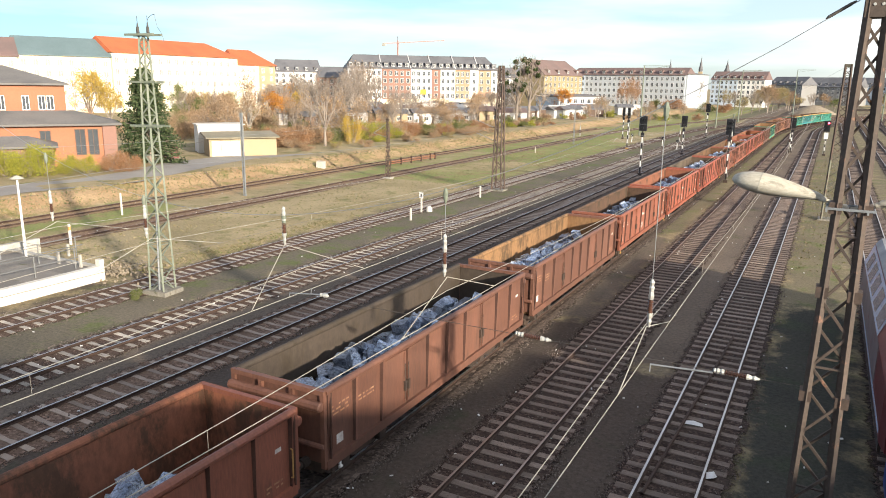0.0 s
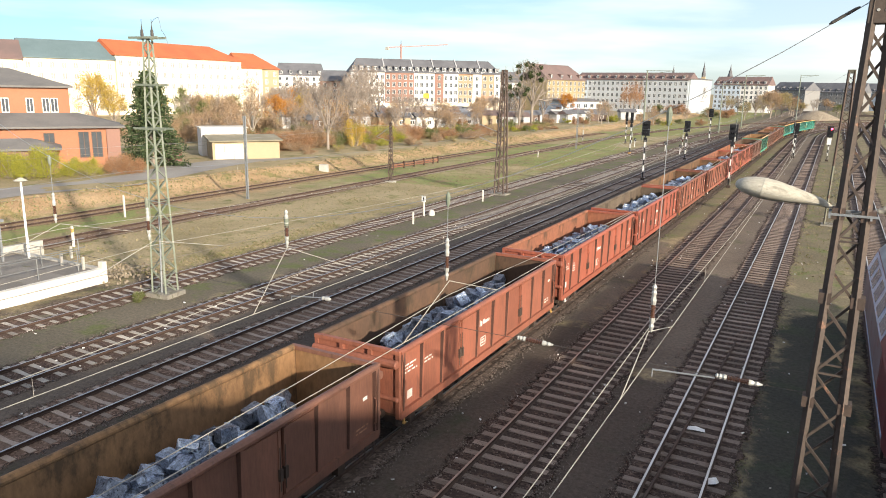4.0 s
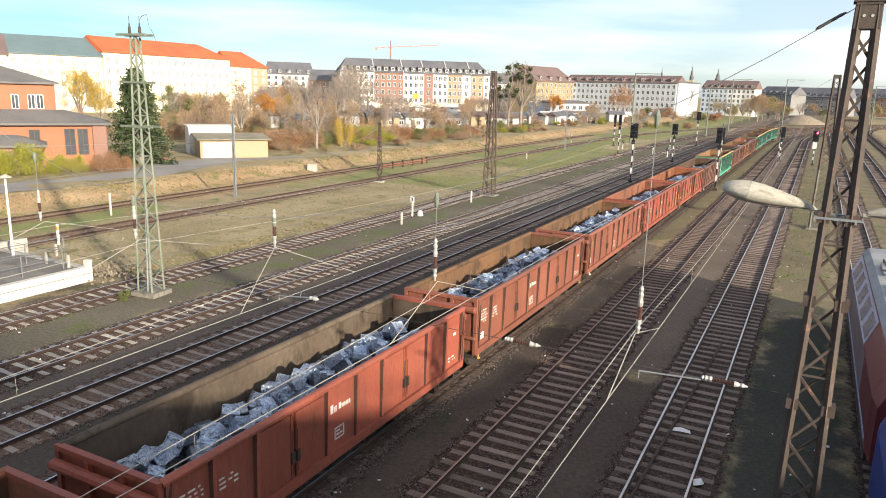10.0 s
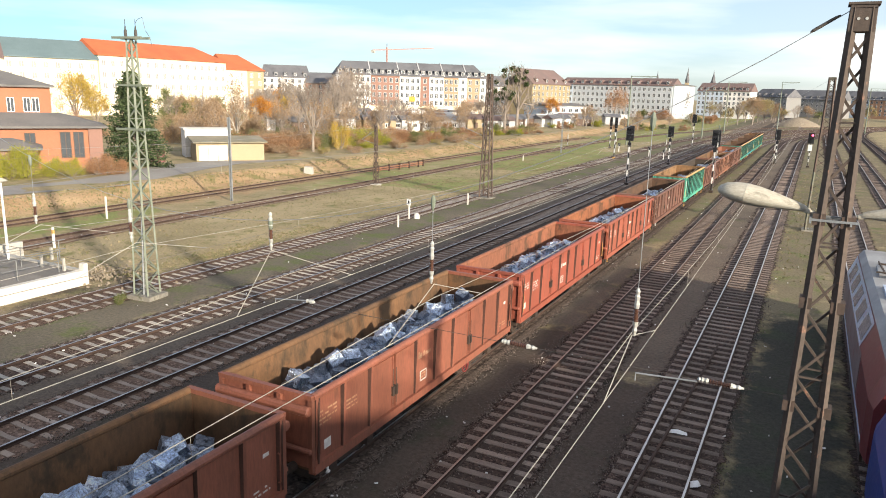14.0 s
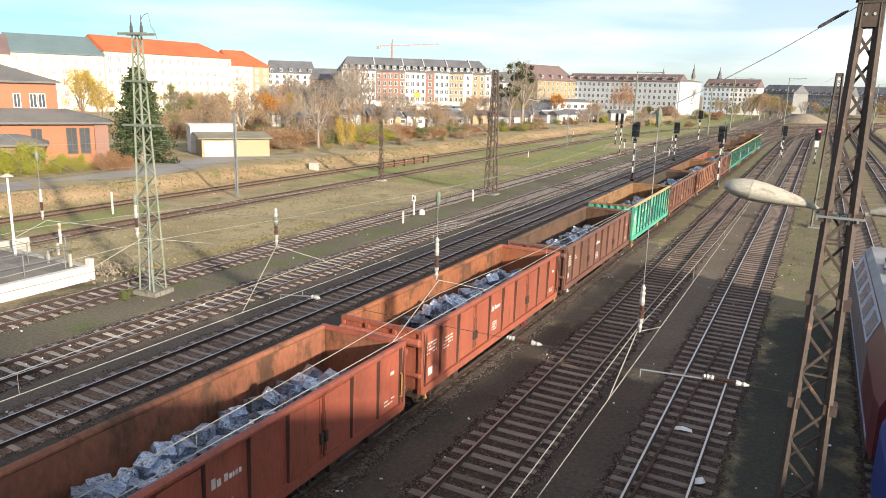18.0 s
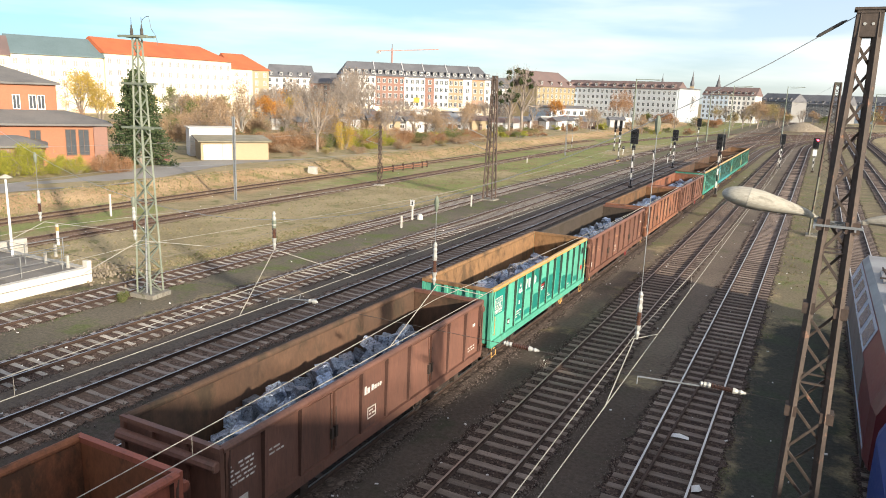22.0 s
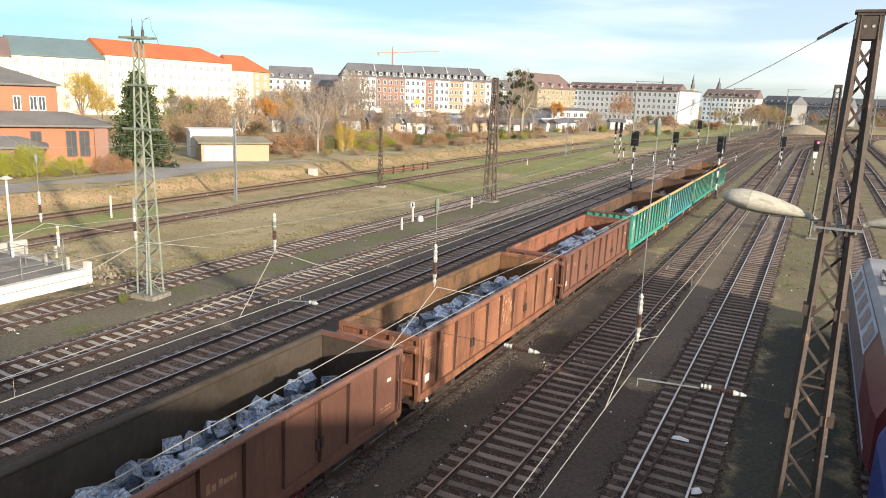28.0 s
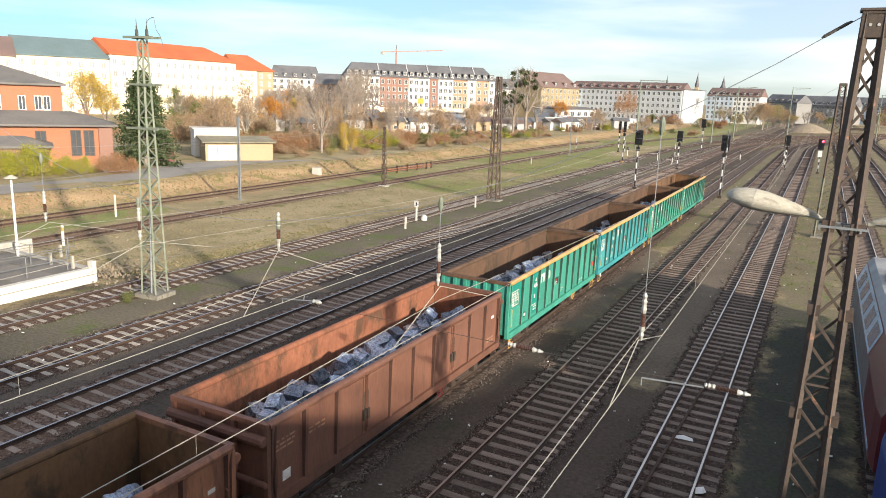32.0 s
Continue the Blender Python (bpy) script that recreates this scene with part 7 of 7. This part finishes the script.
PLANTS = [
    ("fir", -69.5, 57.3, 11.0), ("yellow", -130.9, 94.4, 11.2), ("yellow", -124.7, 94.2, 8.1), ("birch", -84.2, 89.5, 10.9), ("orange", -104.4, 118.4, 7.4),
    ("orange", -111.3, 131.1, 6.7), ("yellow", -116.2, 141.6, 7.3), ("bare", -68.2, 88.8, 10.3), ("bare", -113.5, 103.0, 8.6), ("brown", -112.1, 105.3, 7.6),
    ("bare", -115.1, 111.3, 7.8), ("brown", -106.6, 107.6, 7.2), ("bare", -100.1, 137.9, 12.2), ("bare", -118.9, 174.8, 15.9), ("bare", -100.4, 151.4, 12.7),
    ("bare", -97.7, 122.4, 8.3), ("yshrub", -68.0, 95.5, 4.8), ("rbush", -74.2, 81.6, 3.1), ("rbush", -72.8, 83.2, 3.0), ("rbush", -71.5, 84.8, 2.9),
    ("rbush", -72.5, 90.0, 2.8), ("gbush", -71.2, 95.0, 3.1), ("ybush", -70.4, 103.6, 2.6), ("gbush", -70.3, 107.9, 2.4), ("ybush", -68.7, 110.0, 2.2),
    ("rbush", -68.5, 114.7, 2.3), ("gbush", -68.0, 120.1, 2.4), ("rbush", -65.8, 123.0, 2.4), ("gbush", -65.2, 129.0, 2.5), ("rbush", -66.1, 138.8, 2.1),
    ("mist", -67.6, 163.8, 16.1), ("mist", -67.6, 172.0, 17.6), ("bare", -76.2, 175.5, 10.4), ("bare", -71.2, 189.4, 11.5), ("orange", -100.9, 294.8, 7.3),
    ("yellow", -93.9, 300.1, 4.3), ("gbush", -89.0, 313.4, 3.9), ("gbush", -84.0, 255.3, 3.5), ("brown", -110.8, 428.7, 15.4), ("brown", -106.1, 447.1, 14.2),
    ("bare", -58.4, 365.4, 15.5), ("olive", -31.8, 312.0, 7.1), ("bare", -30.1, 334.5, 13.3), ("brown", -24.8, 345.4, 11.6), ("olive", -22.0, 373.4, 10.9),
    ("brown", -17.7, 383.0, 9.6), ("gbush", -70.3, 334.9, 4.5), ("rbush", -61.8, 329.8, 4.9), ("gbush", -48.5, 337.1, 4.9), ("brown", -103.6, 228.4, 6.7),
    ("orange", -118.4, 245.4, 5.6), ("gbush", -69.2, 161.3, 3.0), ("ygbush", -70.3, 42.9, 3.8), ("ygbush", -69.6, 44.2, 3.6), ("ygbush", -70.8, 41.7, 3.6),
    ("ygbush", -68.4, 46.1, 2.4), ("ygbush", -67.5, 47.6, 2.2), ("redbush", -66.5, 50.1, 2.5), ("redbush", -65.8, 51.4, 2.1), ("orange", -88.9, 63.8, 1.7),
    ("orange", -140.1, 166.4, 9.5), ("yellow", -133.5, 164.7, 9.0), ("orange", -127.7, 162.0, 7.0), ("brown", -162.0, 182.6, 8.0), ("yellow", -122.1, 165.9, 6.0),
    ("brown", -131.1, 209.7, 3.8), ("orange", -130.2, 212.0, 4.4), ("rbush", -40.8, 332.2, 4.3), ("rbush", -72.2, 75.4, 2.2),
]
KINDS = {"olive": ("tree", "olive", 1.0, "autumn tree with olive-brown leaves"), "fir": ("fir", "fir", 1.0, "tall dark green fir beside the brick building"), "yellow": ("tree", "yellow", 0.9, "autumn tree with yellow leaves"),
         "orange": ("tree", "orange", 1.0, "autumn tree with glowing orange leaves"), "brown": ("tree", "brown", 1.0, "autumn tree with thinning brown leaves"),
         "birch": ("sparse", "brown", 0.75, "pale-stemmed birch with few brown leaves"), "bare": ("bare", "brown", 0.85, "bare tree with fine grey branches"),
         "mist": ("mist", "mist", 1.0, "tall bare tree with dark mistletoe balls"), "yshrub": ("bush", "yellow", 0.5, "upright shrub with yellow leaves"),
         "rbush": ("bush", "red", 1.5, "russet bramble bush along the bank"), "gbush": ("bush", "green", 1.2, "green bush along the bank"), "ybush": ("bush", "ygreen", 1.1, "yellow-green bush along the bank"),
         "ygbush": ("bush", "ygreen", 0.9, "yellow-green hedge bush beside the lane"), "redbush": ("bush", "red", 1.0, "russet bush beside the brick building")}
count = 0
for kind, x, y, h in PLANTS:
    k, leaf, wide, words = KINDS[kind]
    count += 1
    h *= 1.12 if kind == "ygbush" else 1.25 if k == "bush" else 1.0
    tree(k, leaf, x, y, h, count % 3, words, "bush" if k == "bush" else "tree", wide, "bark_pale" if kind in ("birch",) else "bark", group="bushes" if k == "bush" else "trees")
for x, y, h in ((-108, 150, 13), (-114, 162, 14.5), (-104, 146, 11.5), (-118, 170, 15.5), (-98, 140, 10.5), (-122, 150, 12), (-93, 150, 10), (-86, 140, 9), (-112, 128, 10), (-120, 118, 9.5),
                (-113.4, 127.1, 9.7), (-118.3, 137.4, 11.2), (-105.3, 124.6, 8.6), (-123.4, 150.6, 13.0), (-108.5, 136.2, 10.0), (-125.4, 159.8, 14.0), (-119.8, 158.4, 11.7), (-126.1, 173.7, 14.0),
                (-129.9, 181.6, 16.0), (-133.6, 191.6, 17.4), (-110.0, 120.2, 8.4), (-106.9, 114.1, 7.8), (-105.1, 224.7, 7.9), (-99.5, 219.5, 8.4)):
    count += 1
    tree("bare", "brown", x, y, h, count % 3, "bare tree with fine grey branches", "tree", 0.95)
for i, (x, y, h) in enumerate(((-29.8, 368.6, 11.0), (-27.4, 386.0, 12.2), (-22.3, 372.7, 10.6), (-18.4, 380.9, 9.0), (-14.0, 367.5, 7.0), (-25.0, 378.0, 9.5))):
    tree("tree" if i % 3 else "sparse", "brown" if i % 2 else "olive", x, y, h, i % 3, "autumn tree with yellow-brown leaves at the end of the yard", "tree", 1.0, group="far trees")
for x, y, h in ((-82.2, 318.3, 13.0), (-80.4, 322.9, 13.8), (-79.6, 326.7, 14.4), (-78.4, 331.5, 13.5)):
    tree("sparse", "red", x, y, h, 1, "slender tree with rusty orange leaves", "tree", 0.6, group="far trees")
tree("tree", "orange", -79.2, 231.2, 8.5, 2, "autumn tree with glowing orange leaves", "tree", 1.0, group="trees")
# hedges and fruit trees scattered over the allotments
rng = random.Random(5)
for i in range(80):
    u = rng.random()
    x, y = -108 + 66 * u + rng.uniform(-14, 9), 118 + 145 * u + rng.uniform(-22, 18)
    leaf = rng.choice(["green", "green", "brown", "red", "ygreen", "brown"])
    if rng.random() < 0.55:
        tree("bush", leaf, x, y, rng.uniform(1.6, 3.2), i % 3, "garden bush in the allotments", "bush", rng.uniform(0.9, 1.6), group="allotment bushes")
    else:
        tree(rng.choice(["bare", "sparse"]), "brown", x, y, rng.uniform(4, 8), i % 3, "small fruit tree in the allotments", "tree", 0.9, group="allotment trees")
for i in range(34):
    x, y = rng.uniform(-125, -86), rng.uniform(80, 128)
    tree(rng.choice(["bare", "bush", "sparse", "bush"]), rng.choice(["brown", "red", "brown", "green"]), x, y, rng.uniform(2.5, 6.0), i % 3, "garden shrub behind the garages", "bush", 1.1, group="garden shrubs")
for i in range(24):
    x, y = rng.uniform(-215, -100), rng.uniform(85, 120) + i * 3
    tree(rng.choice(["bare", "tree", "sparse", "bush"]), rng.choice(["brown", "orange", "yellow", "green"]), x, y, rng.uniform(5, 9), i % 3, "autumn tree among the gardens", "tree", 0.9, group="garden trees")
for i in range(26):
    x, y = rng.uniform(-60, 70), rng.uniform(380, 500)
    tree(rng.choice(["bare", "tree", "sparse"]), rng.choice(["brown", "olive", "green"]), x, y, rng.uniform(6, 11), i % 3, "autumn tree at the far end of the yard", "tree", 1.0, group="far trees")
for i in range(95):
    u = rng.random() ** 1.2
    x, y = -76 + 12 * u + rng.uniform(-5, 3), 82 + 95 * u + rng.uniform(-6, 6)
    if rng.random() < 0.7:
        tree("bush", rng.choice(["red", "brown", "green", "ygreen", "brown", "brown"]), x, y, rng.uniform(2.2, 4.2) * (1.0 if y < 120 else 0.62), i % 3, "thicket bush along the top of the bank", "bush", rng.uniform(1.0, 1.7), group="thicket")
    else:
        tree(rng.choice(["bare", "sparse"]), "brown", x - 4, y, rng.uniform(4.5, 8), i % 3, "thin young tree in the thicket", "tree", 0.8, group="thicket")

for i in range(70):
    u = rng.random()
    x, y = -60.2 - 9 * rng.random() - 2 * (1 - u), 80 + 92 * u
    tree("bush", rng.choice(["brown", "green", "ygreen", "brown", "red", "olive"]), x, y, rng.uniform(0.9, 2.3), i % 3, "low scrub on the shoulder of the bank", "bush", rng.uniform(1.1, 1.8), group="thicket")

# ---- small things on the ground ----
lr = thing("loose_rail", "rusty length of rail lying between the rails of a track", "rail")
part("rail", tube([(-3.2, 17.2, 0.12), (-2.9, 24.0, 0.12), (-2.58, 31.2, 0.12)], 0.05, 6), M["rail"], lr)
pc = thing("plastic_sheet", "crumpled white plastic scrap lying in a track", "litter", Matrix.Translation((-2.72, 22.1, 0.07)))
part("sheet", Build().add([(-0.3, -0.12, 0), (0.0, -0.16, 0.05), (0.32, -0.05, 0.0), (0.28, 0.1, 0.03), (0.0, 0.12, 0.07), (-0.28, 0.08, 0.02)], [(0, 1, 4, 5), (1, 2, 3, 4)]), M["white"], pc)
pc = thing("plastic_sheet", "crumpled white plastic scrap lying in a track", "litter", Matrix.Translation((-1.75, 19.1, 0.07)))
part("sheet", Build().add([(-0.1, -0.2, 0), (0.1, -0.16, 0.05), (0.16, 0.05, 0.0), (0.05, 0.2, 0.06), (-0.14, 0.12, 0.02)], [(0, 1, 2, 3, 4)]), M["white"], pc)
rng = random.Random(31)
lit, stn = Build(), Build()
for i in range(420):
    x = rng.choice([-2.79, -7.3, -11.55, -20.75, -24.5, -29.8, -45.2, -52.6, -9.4, -5.0, 0.5]) + rng.gauss(0, 1.3)
    y = 12 + 110 * rng.random() ** 1.8
    s = rng.uniform(0.012, 0.05)
    if y < 14 and x > -4:
        continue
    m = Matrix.Translation((x, y, rise(x) + 0.05)) @ Euler((rng.uniform(-0.5, 0.5), rng.uniform(-0.5, 0.5), rng.uniform(0, 6))).to_matrix().to_4x4()
    lit.box(-s, s, -s * 0.6, s * 0.6, -0.02, 0.012, m=m)
solid("litter", lit, M["white"], "scattered scraps of pale litter on the ballast", "litter", kind="stuff")
for i in range(24000):
    x0 = rng.choice([-2.67, -2.67, -7.17, -7.17, -7.17, -11.55, -11.55, -20.5, -24.9, -30.6])
    x = x0 + rng.choice([-1, 1]) * abs(rng.gauss(1.42, 0.2)) if rng.random() < 0.75 else x0 + rng.uniform(-1.3, 1.3)
    y = 12 + 60 * rng.random() ** 1.7
    s = rng.uniform(0.018, 0.038) * (1.5 if rng.random() < 0.12 else 1.0)
    m = Matrix.Translation((x, y, 0.035)) @ Euler((rng.uniform(0, 6), rng.uniform(0, 6), rng.uniform(0, 6))).to_matrix().to_4x4()
    stn.add([m @ Vector(p) for p in ((s, 0, 0), (-s, 0, 0), (0, s * 0.8, 0), (0, -s * 0.8, 0), (0, 0, s * 0.7), (0, 0, -s * 0.7))],
            [(0, 2, 4), (2, 1, 4), (1, 3, 4), (3, 0, 4), (2, 0, 5), (1, 2, 5), (3, 1, 5), (0, 3, 5)])
solid("ballast_stones", stn, M["stone"], "loose grey-brown ballast stones along the tracks", "ballast", kind="stuff")
# stop block of rusty rails on the siding
sb = thing("rail_stack", "stack of rusty red rails on short posts by the siding", "rail stack", Matrix.Translation((-49.6, 84.0, 0)) @ Matrix.Rotation(radians(-2), 4, "Z"))
for z in (0.25, 0.5):
    part("rail", Build().box(-0.06, 0.06, -6, 6, z, z + 0.12), M["paint_rust"], sb)
for y in (-5.5, -3, -0.5, 2, 4.5, 5.8):
    part("post", Build().box(-0.1, 0.1, y - 0.08, y + 0.08, 0, 0.95), M["rail"], sb)
bd = thing("concrete_block", "pale concrete block lying on the grassy bank", "concrete block", Matrix.Translation((-55.4, 71.2, 0.2)) @ Matrix.Rotation(0.4, 4, "Z"))
part("block", Build().add([(-0.55, -0.4, -0.2), (0.55, -0.4, -0.2), (0.55, 0.4, -0.2), (-0.55, 0.4, -0.2), (-0.5, -0.35, 0.75), (0.45, -0.38, 0.7), (0.5, 0.35, 0.72), (-0.45, 0.38, 0.78)], [(3, 2, 1, 0), (4, 5, 6, 7), (0, 1, 5, 4), (1, 2, 6, 5), (2, 3, 7, 6), (3, 0, 4, 7)]), M["concrete"], bd)
# rubble at the end of the platform
rb = Build()
for i in range(300):
    m = Matrix.Translation((-34.5 + rng.gauss(0, 1.6), 25.6 + rng.gauss(0, 1.1), 0.05)) @ Euler((rng.uniform(0, 6), rng.uniform(0, 6), rng.uniform(0, 6))).to_matrix().to_4x4()
    s = rng.uniform(0.025, 0.085)
    rb.box(-s, s, -s * 0.7, s * 0.7, -s * 0.5, s * 0.5, m=m)
solid("rubble", rb, M["rubble"], "heap of pale concrete rubble at the platform end", "rubble", kind="stuff")
tree("bush", "green", -29.35, 22.75, 0.7, 1, "small green weed bush beside a mast foot", "bush", 0.95, group="weeds")
tree("bush", "green", -29.0, 22.4, 0.5, 2, "small green weed bush beside a mast foot", "bush", 1.1, group="weeds")
# grass tufts
gt = Build()
for i in range(9000):
    z_ = rng.random()
    if z_ < 0.45:
        x, y = rng.uniform(-59, -54.5), rng.uniform(22, 150)
    elif z_ < 0.8:
        x, y = rng.uniform(-43, -31.5), rng.uniform(26, 110)
    elif z_ < 0.9:
        x, y = rng.gauss(-33.0, 0.5), rng.uniform(26, 44)
    else:
        x, y = rng.uniform(-1.2, 1.8), rng.uniform(46, 120)
    h = rng.uniform(0.04, 0.12) * (1.8 if z_ < 0.45 else 1.0)
    a, b_ = rng.uniform(0, 6.28), rng.uniform(0.05, 0.12)
    dx, dy = b_ * math.cos(a), b_ * math.sin(a)
    z = rise(x)
    gt.add([(x - dx, y - dy, z - 0.02), (x + dx, y + dy, z - 0.02), (x + dy, y - dx, z + h)], [(0, 1, 2)])
    gt.add([(x - dy, y + dx, z - 0.02), (x + dy, y - dx, z - 0.02), (x - dx, y + dy, z + h * 0.8)], [(0, 1, 2)])
M["tuft"] = leafy("grass_tufts", (0.13, 0.15, 0.055), (0.22, 0.19, 0.10), (0.31, 0.25, 0.15))
solid("grass_tufts", gt, M["tuft"], "dry grass tufts over bank and yard edge", "grass", kind="stuff")


motions()
